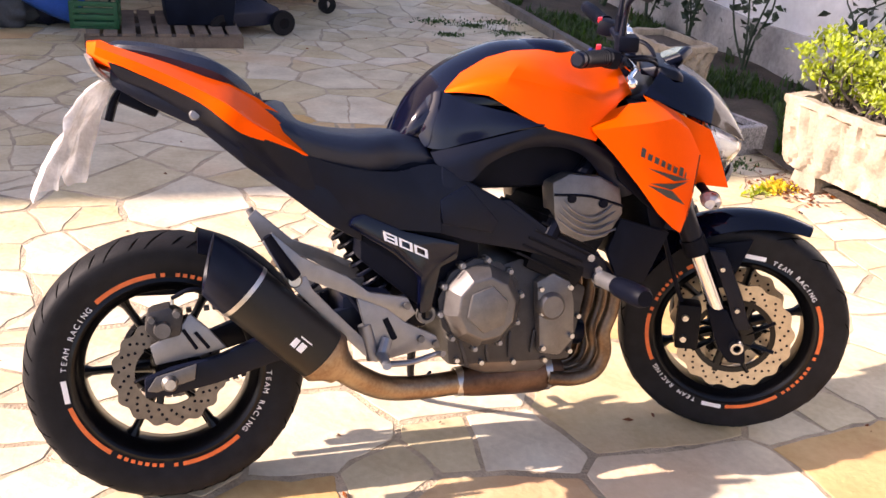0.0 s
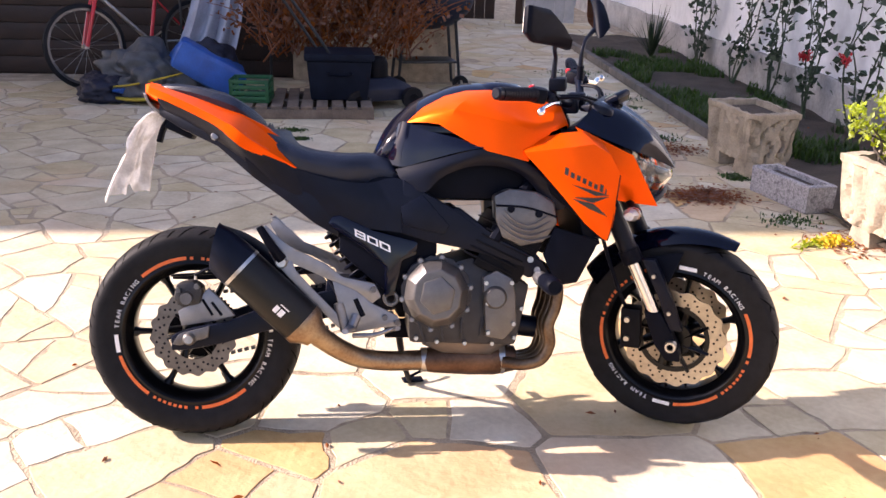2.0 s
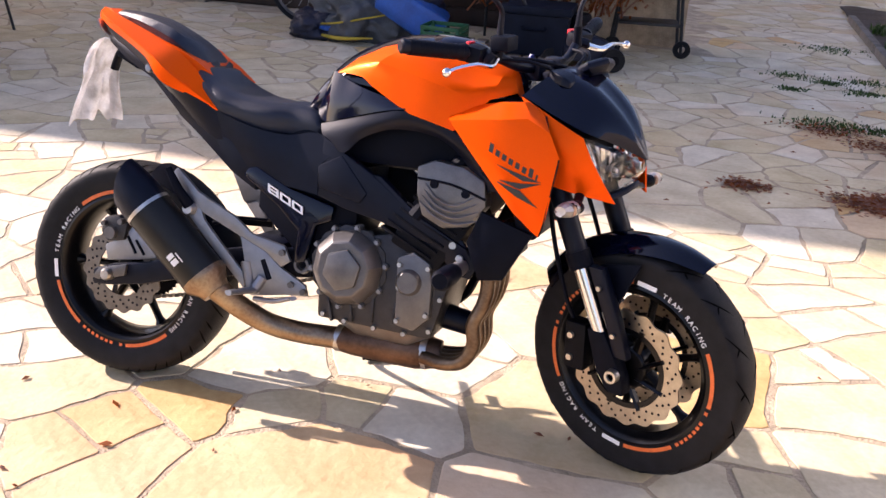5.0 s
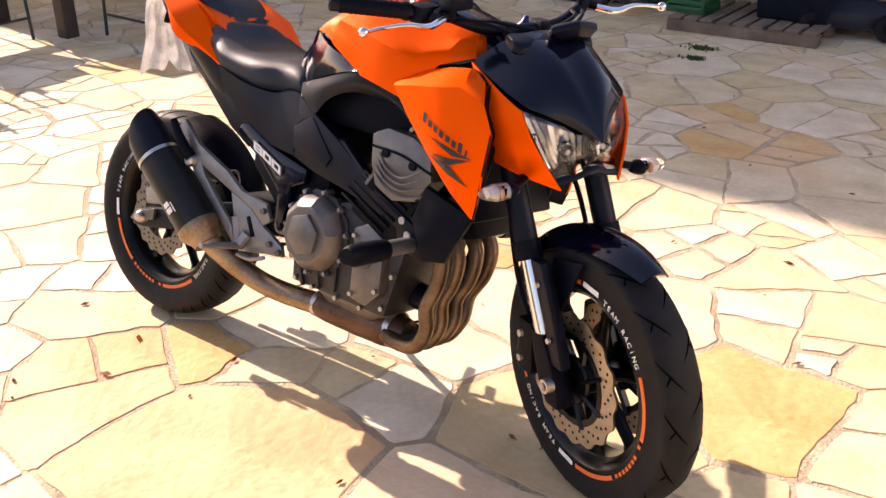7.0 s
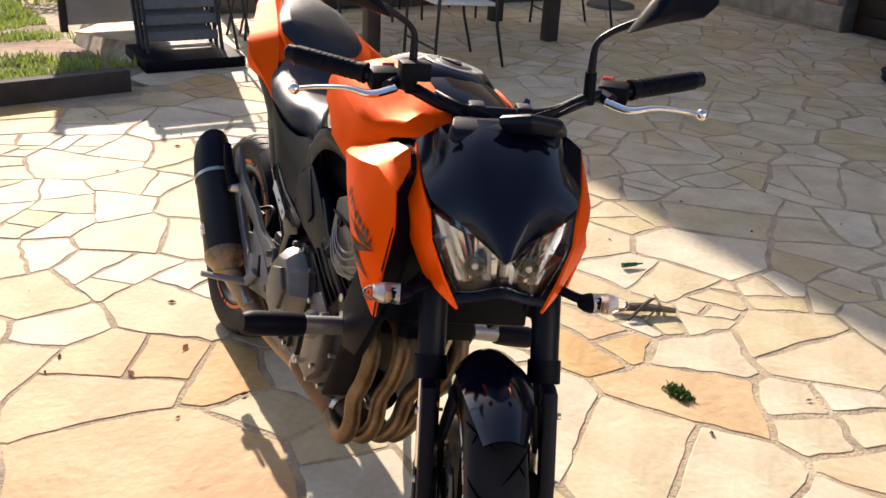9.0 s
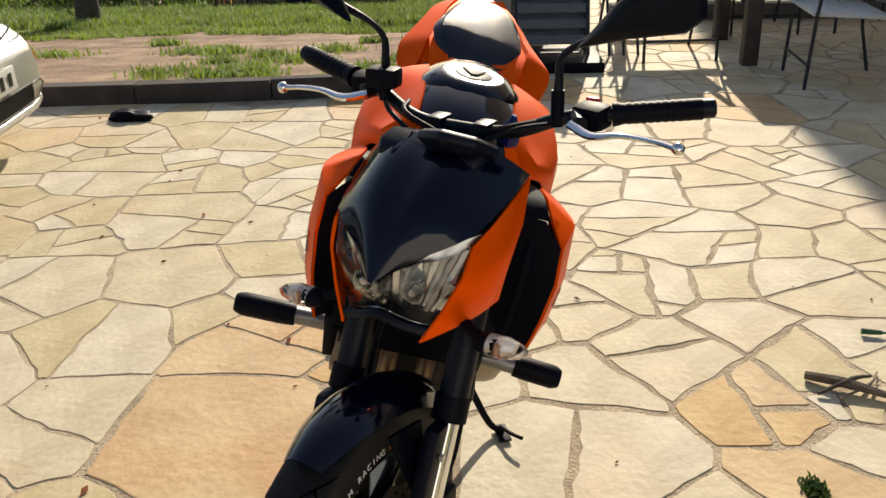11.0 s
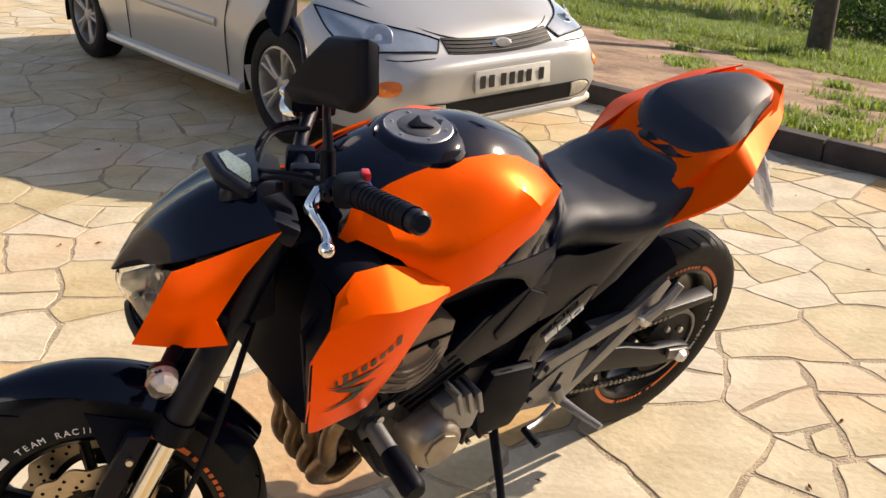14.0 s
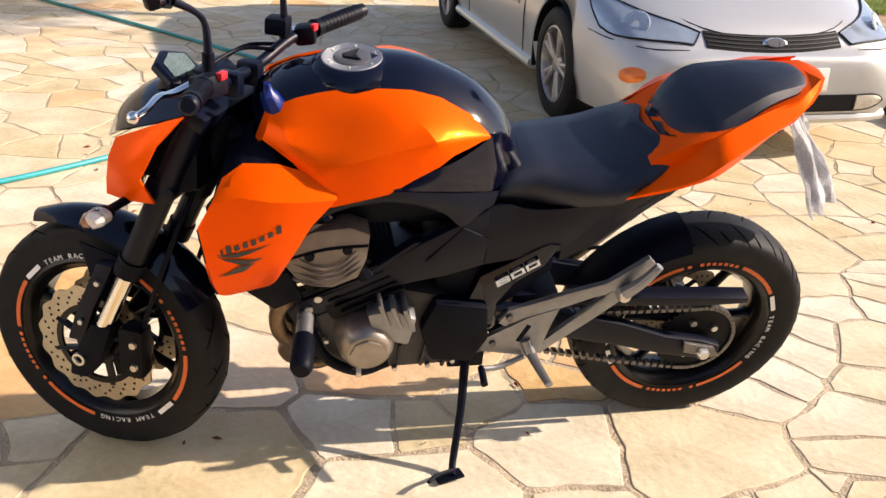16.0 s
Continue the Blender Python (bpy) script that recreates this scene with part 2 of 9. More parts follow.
M["hose"] = material("turquoise_hose", (0.012, 0.30, 0.33), 0.38, var=0.15, scale=20)
M["green_plastic"] = material("green_crate", (0.004, 0.085, 0.030), 0.45, var=0.2, scale=10)
M["tarp_grey"] = material("grey_tarp", (0.06, 0.064, 0.07), 0.55, var=0.4, scale=10, bump=0.5, bump_scale=25)
M["tarp_yellow"] = material("yellow_fabric", (0.42, 0.30, 0.02), 0.7, var=0.25, scale=10)
M["blue_plastic"] = material("blue_plastic_sheet", (0.015, 0.09, 0.36), 0.4, var=0.3, scale=10, bump=0.5, bump_scale=20)
M["box_navy"] = material("dark_box_plastic", (0.006, 0.009, 0.018), 0.6, var=0.3, scale=10, spec=0.12)
M["navy"] = material("navy_bag", (0.005, 0.007, 0.022), 0.6, var=0.3, scale=10, bump=0.4, bump_scale=30)
M["lilac"] = material("grey_lilac_cloth", (0.40, 0.42, 0.50), 0.85, var=0.25, scale=7, bump=0.4, bump_scale=50)
M["table_metal"] = material("dark_table_metal", (0.03, 0.032, 0.036), 0.45, 0.4, var=0.25, scale=30)
M["table_wood"] = material("dark_table_wood", (0.045, 0.032, 0.026), 0.6, var=0.35, scale=8, bump=0.2, bump_scale=80)
M["mesh_grey"] = material("grey_sling_mesh", (0.10, 0.115, 0.13), 0.6, var=0.2, scale=30)
M["fence"] = material("grey_fence_panel", (0.30, 0.30, 0.29), 0.7, var=0.15, scale=4)


def translucent(name, share):
    """Lets light through a leaf, in its own colour."""
    m = M[name]
    n, k = m.node_tree.nodes, m.node_tree.links
    b = n["Principled BSDF"]
    t = n.new("ShaderNodeBsdfTranslucent")
    k.new(b.inputs["Base Color"].links[0].from_socket, t.inputs["Color"])
    mix = n.new("ShaderNodeMixShader")
    mix.inputs["Fac"].default_value = share
    k.new(b.outputs["BSDF"], mix.inputs[1])
    k.new(t.outputs["BSDF"], mix.inputs[2])
    k.new(mix.outputs["Shader"], n["Material Output"].inputs["Surface"])


for leaf_name in ("leaf", "leaf_bright", "grass", "leaf_dry", "yellow", "cloth"):
    translucent(leaf_name, 0.45)
for leaf_name in ("straw", "yellow_band"):
    translucent(leaf_name, 0.75)


# ---- mesh tools ----
from mathutils.bvhtree import BVHTree


def finish(bm, name, mat, parent=None, label="", smooth=35.0):
    bmesh.ops.recalc_face_normals(bm, faces=bm.faces)
    me = bpy.data.meshes.new(name)
    bm.to_mesh(me)
    bm.free()
    if mat is not None:
        me.materials.append(M[mat] if isinstance(mat, str) else mat)
    if smooth:
        me.shade_smooth()
        me.set_sharp_from_angle(angle=radians(smooth))
    ob = new(name, me)
    if parent is not None:
        ob.parent = parent
    if label:
        ob["label"] = label
    return ob


def part(name, bm, mat, parent, label="", smooth=35.0):
    return finish(bm, name, mat, parent, label, smooth)


def thing(name, label, category, group="", kind="", at=None):
    ob = new(name)
    ob.empty_display_size = 0.1
    if at is not None:
        ob.matrix_world = at
    return tagged(ob, label, category, group, kind)


def merge(bm, other):
    """Adds the mesh of other to bm and frees other."""
    me = bpy.data.meshes.new("tmp")
    other.to_mesh(me)
    other.free()
    bm.from_mesh(me)
    bpy.data.meshes.remove(me)
    return bm


def catmull(pts, n):
    """A smooth line of n steps per span through points."""
    p = [Vector(q) for q in pts]
    p = [p[0] * 2 - p[1]] + p + [p[-1] * 2 - p[-2]]
    out = []
    for i in range(1, len(p) - 2):
        a, b, c, d = p[i - 1 : i + 3]
        for k in range(n):
            t = k / n
            out.append(0.5 * (2 * b + (c - a) * t + (2 * a - 5 * b + 4 * c - d) * t * t + (3 * b - a - 3 * c + d) * t**3))
    out.append(p[-2].copy())
    return out


def loft(rings, cap=True, closed=True):
    """Rings of equal length, joined one after another."""
    bm = bmesh.new()
    rows = [[bm.verts.new(p) for p in r] for r in rings]
    k = len(rings[0])
    for a, b in zip(rows, rows[1:]):
        for i in range(k if closed else k - 1):
            j = (i + 1) % k
            bm.faces.new((a[i], a[j], b[j], b[i]))
    if cap and closed:
        bm.faces.new(list(reversed(rows[0])))
        bm.faces.new(rows[-1])
    bmesh.ops.remove_doubles(bm, verts=bm.verts, dist=1e-5)
    return bm


def tube(pts, radius, n=10, steps=6, cap=True, flat=1.0):
    """A round bar swept along a smooth line; radius may be a list, one for each point."""
    line = catmull(pts, steps) if steps > 1 else [Vector(p) for p in pts]
    if isinstance(radius, (int, float)):
        rad = [radius] * len(line)
    else:
        rr = list(radius)
        rad = []
        for i in range(len(line)):
            u = i / (len(line) - 1) * (len(rr) - 1)
            a = min(int(u), len(rr) - 2)
            rad.append(rr[a] + (rr[a + 1] - rr[a]) * (u - a))
    t0 = (line[1] - line[0]).normalized()
    up = Vector((0, 0, 1)) if abs(t0.z) < 0.9 else Vector((0, 1, 0))
    side = t0.cross(up).normalized()
    rings = []
    for i, p in enumerate(line):
        t = (line[min(i + 1, len(line) - 1)] - line[max(i - 1, 0)]).normalized()
        side = (side - t * side.dot(t)).normalized()
        upv = side.cross(t)
        rings.append([p + rad[i] * (math.cos(a) * side + flat * math.sin(a) * upv) for a in (2 * math.pi * k / n for k in range(n))])
    return loft(rings, cap)


def lathe(profile, n=32, axis="y", at=(0, 0, 0), arc=1.0):
    """Profile of (radius, height along the axis) turned round the axis through at."""
    o = Vector(at)
    rings = []
    count = n if arc >= 1 else n + 1
    for k in range(count):
        a = 2 * math.pi * arc * k / n
        c, s = math.cos(a), math.sin(a)
        if axis == "y":
            rings.append([o + Vector((r * c, h, r * s)) for r, h in profile])
        elif axis == "z":
            rings.append([o + Vector((r * c, r * s, h)) for r, h in profile])
        else:
            rings.append([o + Vector((h, r * c, r * s)) for r, h in profile])
    bm = bmesh.new()
    rows = [[bm.verts.new(p) for p in r] for r in rings]
    pairs = list(zip(rows, rows[1:] + ([rows[0]] if arc >= 1 else [])))
    for a, b in pairs[: count if arc >= 1 else count - 1]:
        for i in range(len(profile) - 1):
            bm.faces.new((a[i], a[i + 1], b[i + 1], b[i]))
    bmesh.ops.remove_doubles(bm, verts=bm.verts, dist=1e-6)
    bmesh.ops.dissolve_degenerate(bm, dist=1e-7, edges=bm.edges)
    return bm


def bevelled(bm, width, segments=2, angle=25):
    if width <= 0:
        return bm
    es = [e for e in bm.edges if e.is_manifold and e.calc_face_angle(0) > radians(angle)]
    bmesh.ops.bevel(bm, geom=es, offset=width, segments=segments, affect="EDGES", profile=0.6, clamp_overlap=True)
    return bm


def box(size, at=(0, 0, 0), bevel=0.004, turn=(0, 0, 0), segments=2):
    bm = bmesh.new()
    bmesh.ops.create_cube(bm, size=1.0)
    bmesh.ops.scale(bm, vec=size, verts=bm.verts)
    bevelled(bm, bevel, segments)
    bm.transform(pose(*at, *turn))
    return bm


def prism(outline, y0, y1, bevel=0.003, segments=2):
    """An outline of (x, z) pushed from y0 to y1."""
    bm = bmesh.new()
    a = [bm.verts.new((x, y0, z)) for x, z in outline]
    b = [bm.verts.new((x, y1, z)) for x, z in outline]
    k = len(outline)
    for i in range(k):
        j = (i + 1) % k
        bm.faces.new((a[i], a[j], b[j], b[i]))
    bm.faces.new(list(reversed(a)))
    bm.faces.new(b)
    bmesh.ops.recalc_face_normals(bm, faces=bm.faces)
    return bevelled(bm, bevel, segments)


def plan_prism(outline, z0, z1, bevel=0.003, segments=2):
    """An outline of (x, y) pushed from z0 to z1."""
    bm = prism(outline, z0, z1, bevel, segments)
    for v in bm.verts:
        v.co = Vector((v.co.x, v.co.z, v.co.y))
    return bm


def sheet(rows, thick=0.004, inward=(0, 0, 0), sub=3, smooth_rows=True, smooth_cols=True):
    """A shell through rows of points, smoothed both ways, with its thickness turned towards inward."""
    grid = [catmull(r, sub) if smooth_cols else [Vector(p) for p in r] for r in rows]
    cols = list(zip(*grid))
    cols = [catmull(c, sub) if smooth_rows else list(c) for c in cols]
    grid = list(zip(*cols))
    bm = bmesh.new()
    v = [[bm.verts.new(p) for p in r] for r in grid]
    for a, b in zip(v, v[1:]):
        for i in range(len(a) - 1):
            bm.faces.new((a[i], a[i + 1], b[i + 1], b[i]))
    bmesh.ops.remove_doubles(bm, verts=bm.verts, dist=1e-5)
    bmesh.ops.recalc_face_normals(bm, faces=bm.faces)
    bm.normal_update()
    c = Vector(inward)
    f = max(bm.faces, key=lambda q: q.calc_area())
    if (c - f.calc_center_median()).dot(f.normal) > 0:
        bmesh.ops.reverse_faces(bm, faces=bm.faces)
        bm.normal_update()
    shift = {w: w.normal.copy() for w in bm.verts}
    border = [e for e in bm.edges if e.is_boundary]
    dup = {w: bm.verts.new(w.co - shift[w] * thick) for w in list(bm.verts)}
    for g in list(bm.faces):
        bm.faces.new([dup[w] for w in reversed(g.verts)])
    for e in border:
        a, b = e.verts
        bm.faces.new((a, b, dup[b], dup[a]))
    return bm


def plate(points, thick, inward, bevel=0.0015):
    """A flat or folded plate: a fan of corner points round their middle, with thickness."""
    bm = bmesh.new()
    v = [bm.verts.new(p) for p in points]
    bm.faces.new(v)
    bmesh.ops.triangulate(bm, faces=bm.faces)
    bm.normal_update()
    n = Vector((0, 0, 0))
    for f in bm.faces:
        n += f.normal * f.calc_area()
    n.normalize()
    mid = sum((w.co for w in bm.verts), Vector()) / len(v)
    if (Vector(inward) - mid).dot(n) > 0:
        n = -n
    top = list(bm.faces)
    border = [e for e in bm.edges if e.is_boundary]
    dup = {w: bm.verts.new(w.co - n * thick) for w in v}
    for g in top:
        bm.faces.new([dup[w] for w in reversed(g.verts)])
    for e in border:
        a, b = e.verts
        bm.faces.new((a, b, dup[b], dup[a]))
    bmesh.ops.recalc_face_normals(bm, faces=bm.faces)
    return bevelled(bm, bevel, 2, 40)


def mirrored(bm):
    """The same mesh on the other side of the plane y = 0."""
    new_bm = bm.copy()
    for v in new_bm.verts:
        v.co.y = -v.co.y
    bmesh.ops.reverse_faces(new_bm, faces=new_bm.faces)
    return new_bm


def letters(text, size, depth=0.0008):
    """A text as a mesh in the plane z = 0, from its lower middle."""
    cu = bpy.data.curves.new("letters", "FONT")
    cu.body, cu.size, cu.align_x, cu.extrude = text, size, "CENTER", depth
    ob = bpy.data.objects.new("letters", cu)
    scene.collection.objects.link(ob)
    me = bpy.data.meshes.new_from_object(ob.evaluated_get(bpy.context.evaluated_depsgraph_get()))
    bm = bmesh.new()
    bm.from_mesh(me)
    bpy.data.objects.remove(ob)
    bpy.data.curves.remove(cu)
    bpy.data.meshes.remove(me)
    return bm


# ---- ground: terrace of crazy paving, flower bed, meadow ----
def clip(poly, mx, my, nx, ny):
    """The part of a polygon on the near side of a line."""
    out = []
    for k in range(len(poly)):
        a, b = poly[k - 1], poly[k]
        da = (a[0] - mx) * nx + (a[1] - my) * ny
        db = (b[0] - mx) * nx + (b[1] - my) * ny
        if (da <= 0) != (db <= 0):
            t = da / (da - db)
            out.append((a[0] + (b[0] - a[0]) * t, a[1] + (b[1] - a[1]) * t))
        if db <= 0:
            out.append(b)
    return out


def area(poly):
    return 0.5 * abs(sum(poly[k - 1][0] * poly[k][1] - poly[k][0] * poly[k - 1][1] for k in range(len(poly))))


def crack(poly, rng, limit):
    """Breaks a flag in two again and again until its pieces are small enough."""
    if area(poly) < limit * rng.uniform(0.25, 2.6):
        return [poly]
    cx = sum(p[0] for p in poly) / len(poly)
    cy = sum(p[1] for p in poly) / len(poly)
    best = None
    for _ in range(10):
        a = rng.uniform(0, math.pi)
        n = (math.cos(a), math.sin(a))
        spread = [(p[0] - cx) * n[0] + (p[1] - cy) * n[1] for p in poly]
        off = rng.uniform(-0.27, 0.27) * (max(spread) - min(spread))
        mx, my = cx + n[0] * off, cy + n[1] * off
        two = clip(poly, mx, my, *n), clip(poly, mx, my, -n[0], -n[1])
        if min(len(q) for q in two) < 3:
            continue
        plump = min(area(q) / max(1e-6, sum(math.dist(q[k - 1], q[k]) for k in range(len(q))) ** 2) for q in two)
        if best is None or plump > best[0]:
            best = (plump, two)
    if best is None:
        return [poly]
    return crack(best[1][0], rng, limit) + crack(best[1][1], rng, limit)


# large slabs laid round the motorcycle: place, reach, ochre or cream
SLABS = [(0.68, -0.40, 0.33, True), (0.76, 0.46, 0.27, False), (1.60, 0.62, 0.24, True), (0.10, -0.97, 0.24, False), (-0.29, -0.86, 0.22, False), (1.30, -0.30, 0.24, False), (-0.02, 0.28, 0.20, False), (1.55, -0.95, 0.26, True), (0.40, -1.35, 0.24, False), (1.80, -0.26, 0.21, True)]


def paving_cells(x0, x1, y0, y1, rng):
    """Crazy paving: flags of very uneven size packed close, some of them broken again. Gives middle, outline, ochre."""
    pts = [(x, y, r) for x, y, r, _ in SLABS]
    tone = [o for _, _, _, o in SLABS]
    have = np.array(pts)
    for count, lo, hi in ((700, 0.20, 0.30), (3000, 0.13, 0.20), (3000, 0.08, 0.12)):
        for _ in range(count):
            r = rng.uniform(lo, hi)
            x, y = rng.uniform(x0, x1), rng.uniform(y0, y1)
            gap = np.hypot(have[:, 0] - x, (have[:, 1] - y) * 1.12) - have[:, 2] - r
            if gap.min() > -0.022:
                have = np.vstack([have, (x, y, r)])
                tone.append(rng.random() < (0.07 if x > 0.3 and y < 0.4 else 0.03))
    cells = []
    for i, (cx, cy, r) in enumerate(have):
        d = (have[:, 0] - cx) ** 2 + (have[:, 1] - cy) ** 2
        poly = [(cx - 1.0, cy - 1.0), (cx + 1.0, cy - 1.0), (cx + 1.0, cy + 1.0), (cx - 1.0, cy + 1.0)]
        for j in np.argsort(d - have[:, 2] ** 2)[:26]:
            if j == i:
                continue
            f = 0.5 + (r * r - have[j, 2] ** 2) / (2 * d[j])
            nx, ny = have[j, 0] - cx, have[j, 1] - cy
            poly = clip(poly, cx + nx * f, cy + ny * f, nx, ny)
            if len(poly) < 3:
                break
        if len(poly) < 3:
            continue
        limit = 0.30 if i < len(SLABS) else rng.choice((0.05, 0.075, 0.11)) * (1.35 if cx > 0.4 and cy < 0.6 else 1.0)
        for piece in crack(poly, rng, limit):
            if area(piece) > 0.0022:
                cells.append(((sum(p[0] for p in piece) / len(piece), sum(p[1] for p in piece) / len(piece)), piece, tone[i]))
    return cells


def warp(p):
    """Bends straight joints into natural broken lines, alike for neighbouring flags."""
    q = Vector((p[0], p[1], 0))
    return Vector((p[0] + 0.030 * noise.noise(q * 1.9) + 0.013 * noise.noise(q * 5.3 + Vector((7, 0, 3))) + 0.008 * noise.noise(q * 17), p[1] + 0.030 * noise.noise(q * 1.9 + Vector((0, 0, 9))) + 0.013 * noise.noise(q * 5.3 + Vector((1, 4, 8))) + 0.008 * noise.noise(q * 17 + Vector((5, 5, 5)))))


def stone_mesh(poly, rng, detail=True):
    """One flag: the cell drawn in by half a joint, with a broken edge and a rounded rim. Returns points and faces in the plan."""
    soft = []
    for i in range(len(poly)):
        p, a, b = Vector(poly[i]), Vector(poly[i - 1]), Vector(poly[(i + 1) % len(poly)])
        cut = rng.uniform(0.002, 0.012)
        da, db = (a - p).length, (b - p).length
        soft.append(p.lerp(a, min(0.3, cut / max(da, 1e-4))))
        soft.append(p.lerp(b, min(0.3, cut / max(db, 1e-4))))
    poly = soft
    mid = warp((sum(p[0] for p in poly) / len(poly), sum(p[1] for p in poly) / len(poly)))
    cx, cy = mid
    joint = rng.uniform(0.003, 0.011) if cy < 0.2 else rng.uniform(0.005, 0.015)
    inner = []
    for i in range(len(poly)):
        a, b = Vector(poly[i - 1]), Vector(poly[i])
        L = (b - a).length
        cuts = max(1, int(L / 0.05)) if detail else 1
        for k in range(cuts):
            p = warp(a.lerp(b, k / cuts))
            w = rng.uniform(-0.005, 0.005)
            q = p - Vector((cx, cy))
            if q.length < 0.02:
                continue
            n = Vector((-(b - a).y, (b - a).x)).normalized()
            s = max(0.1, 1 - joint / max(q.length, 0.02) * 1.25)
            inner.append(Vector((cx, cy)) + q * s + n * w)
    if len(inner) < 3:
        return None
    h = rng.uniform(-0.0006, 0.0006)
    tx, ty = rng.uniform(-0.002, 0.002), rng.uniform(-0.002, 0.002)
    verts, faces = [], []
    k = len(inner)
    for z, s in ((-0.012, 1.0), (-0.0010, 1.0), (0.0, 0.988)):
        for p in inner:
            q = (p - Vector((cx, cy))) * s
            verts.append((q.x, q.y, z + (h + q.x * tx + q.y * ty if z > -0.01 else 0)))
    for r in range(2):
        for i in range(k):
            j = (i + 1) % k
            faces.append((r * k + i, r * k + j, (r + 1) * k + j, (r + 1) * k + i))
    faces.append(tuple(2 * k + i for i in range(k)))
    return (cx, cy), verts, faces


rng = random.Random(11)


def in_yard(x, y):
    if y < 0.45:
        return x > -2.78 - 0.16 * (y + 2.6) / 3.0 + 0.12
    return True


def bank(d):
    """Height of the garden d metres behind the kerb, falling away from the yard."""
    return 0.075 - 0.122 * min(d, 9.0) - 0.090 * max(0.0, min(d, 25.0) - 9.0)


def build_ground():
    """The mortar bed and earth: one sheet that reaches the horizon, with the yard a finer middle."""
    bm = bmesh.new()
    step = [-900, -200, -60, -25, -12, -8, -6, -5, -4, -3.2, -2.4, -1.6, -0.8, 0, 0.8, 1.6, 2.4, 3.2, 4, 5, 6, 8, 12, 25, 60, 200, 900]
    xs = sorted(step + [-900 + 0.1, -40, -18, -15, -10, -7, -5.7, -3.6, -3.05])
    ys = sorted(step + [0.25, 0.45])

    def level(x, y):
        flat = x > -3.1 or (y >= 0.45 and x > -5.8)
        return -0.0026 if flat else min(-0.0026, bank(-3.0 - x) - 0.16)

    v = [[bm.verts.new((x, y, level(x, y))) for y in ys] for x in xs]
    for a, b in zip(v, v[1:]):
        for i in range(len(ys) - 1):
            bm.faces.new((a[i], b[i], b[i + 1], a[i + 1]))
    return tagged(finish(bm, "ground", "mortar", smooth=0), "sandy grey mortar bed under the crazy paving, running out to the horizon", "ground", kind="structure")


build_ground()

# meadow behind the low kerb: a raised, uneven bank of red soil
KERB = [(-2.62, -9.0), (-2.66, -2.6), (-2.80, -1.0), (-3.00, 0.25)]


def build_meadow():
    bm = bmesh.new()
    xs = [0, 0.12, 0.4, 0.8, 1.3, 1.9, 2.6, 3.4, 4.2, 5, 6, 7, 8, 9, 11, 14, 19, 25, 60]
    ys = [-60, -30, -18, -12, -9, -7.5, -6.5, -5.5, -4.8, -4.2, -3.6, -3, -2.5, -2, -1.5, -1, -0.6, -0.2, 0.25]
    rows = []
    for y in ys:
        kx = np.interp(y, [k[1] for k in KERB], [k[0] for k in KERB])
        row = []
        for d in xs:
            z = bank(d) + 0.05 * noise.noise(Vector((kx - d, y, 0)) * 0.8)
            row.append(bm.verts.new((kx - 0.05 - d, y, z if d > 0 else 0.07)))
        rows.append(row)
    for a, b in zip(rows, rows[1:]):
        for i in range(len(xs) - 1):
            bm.faces.new((a[i], b[i], b[i + 1], a[i + 1]))
    bmesh.ops.subdivide_edges(bm, edges=[e for e in bm.edges if e.calc_length() < 1.6], cuts=1, use_grid_fill=True)
    return tagged(finish(bm, "meadow_soil", "soil", smooth=60), "bare red-brown soil bank with patches of weeds behind the kerb", "soil", kind="structure")


build_meadow()


def build_kerb():
    k = thing("kerb", "low concrete kerb with a worn top edge along the meadow, its shade put into the colour", "kerb", kind="structure")
    line = []
    for (xa, ya), (xb, yb) in zip(KERB, KERB[1:]):
        n = max(1, round((yb - ya) / 0.9))
        for i in range(n):
            line.append(((xa + (xb - xa) * i / n, ya + (yb - ya) * i / n), (xa + (xb - xa) * (i + 1) / n, ya + (yb - ya) * (i + 1) / n)))
    for a, b in line:
        a, b = Vector(a), Vector(b)
        mid, d = (a + b) / 2, b - a
        bm = box((0.10, d.length - 0.006, 0.17), (0, 0, 0), 0.008)
        for v in bm.verts:
            v.co += Vector((rng.uniform(-0.003, 0.003), 0, rng.uniform(-0.003, 0.003)))
        bm.transform(pose(mid.x, mid.y, 0.035, 0, 0, math.degrees(math.atan2(-d.x, d.y))))
        part("kerb_stone", bm, "kerb", k)
    return k


build_kerb()


# ---- house wall with the garage door ----
WALL_Y = 6.3


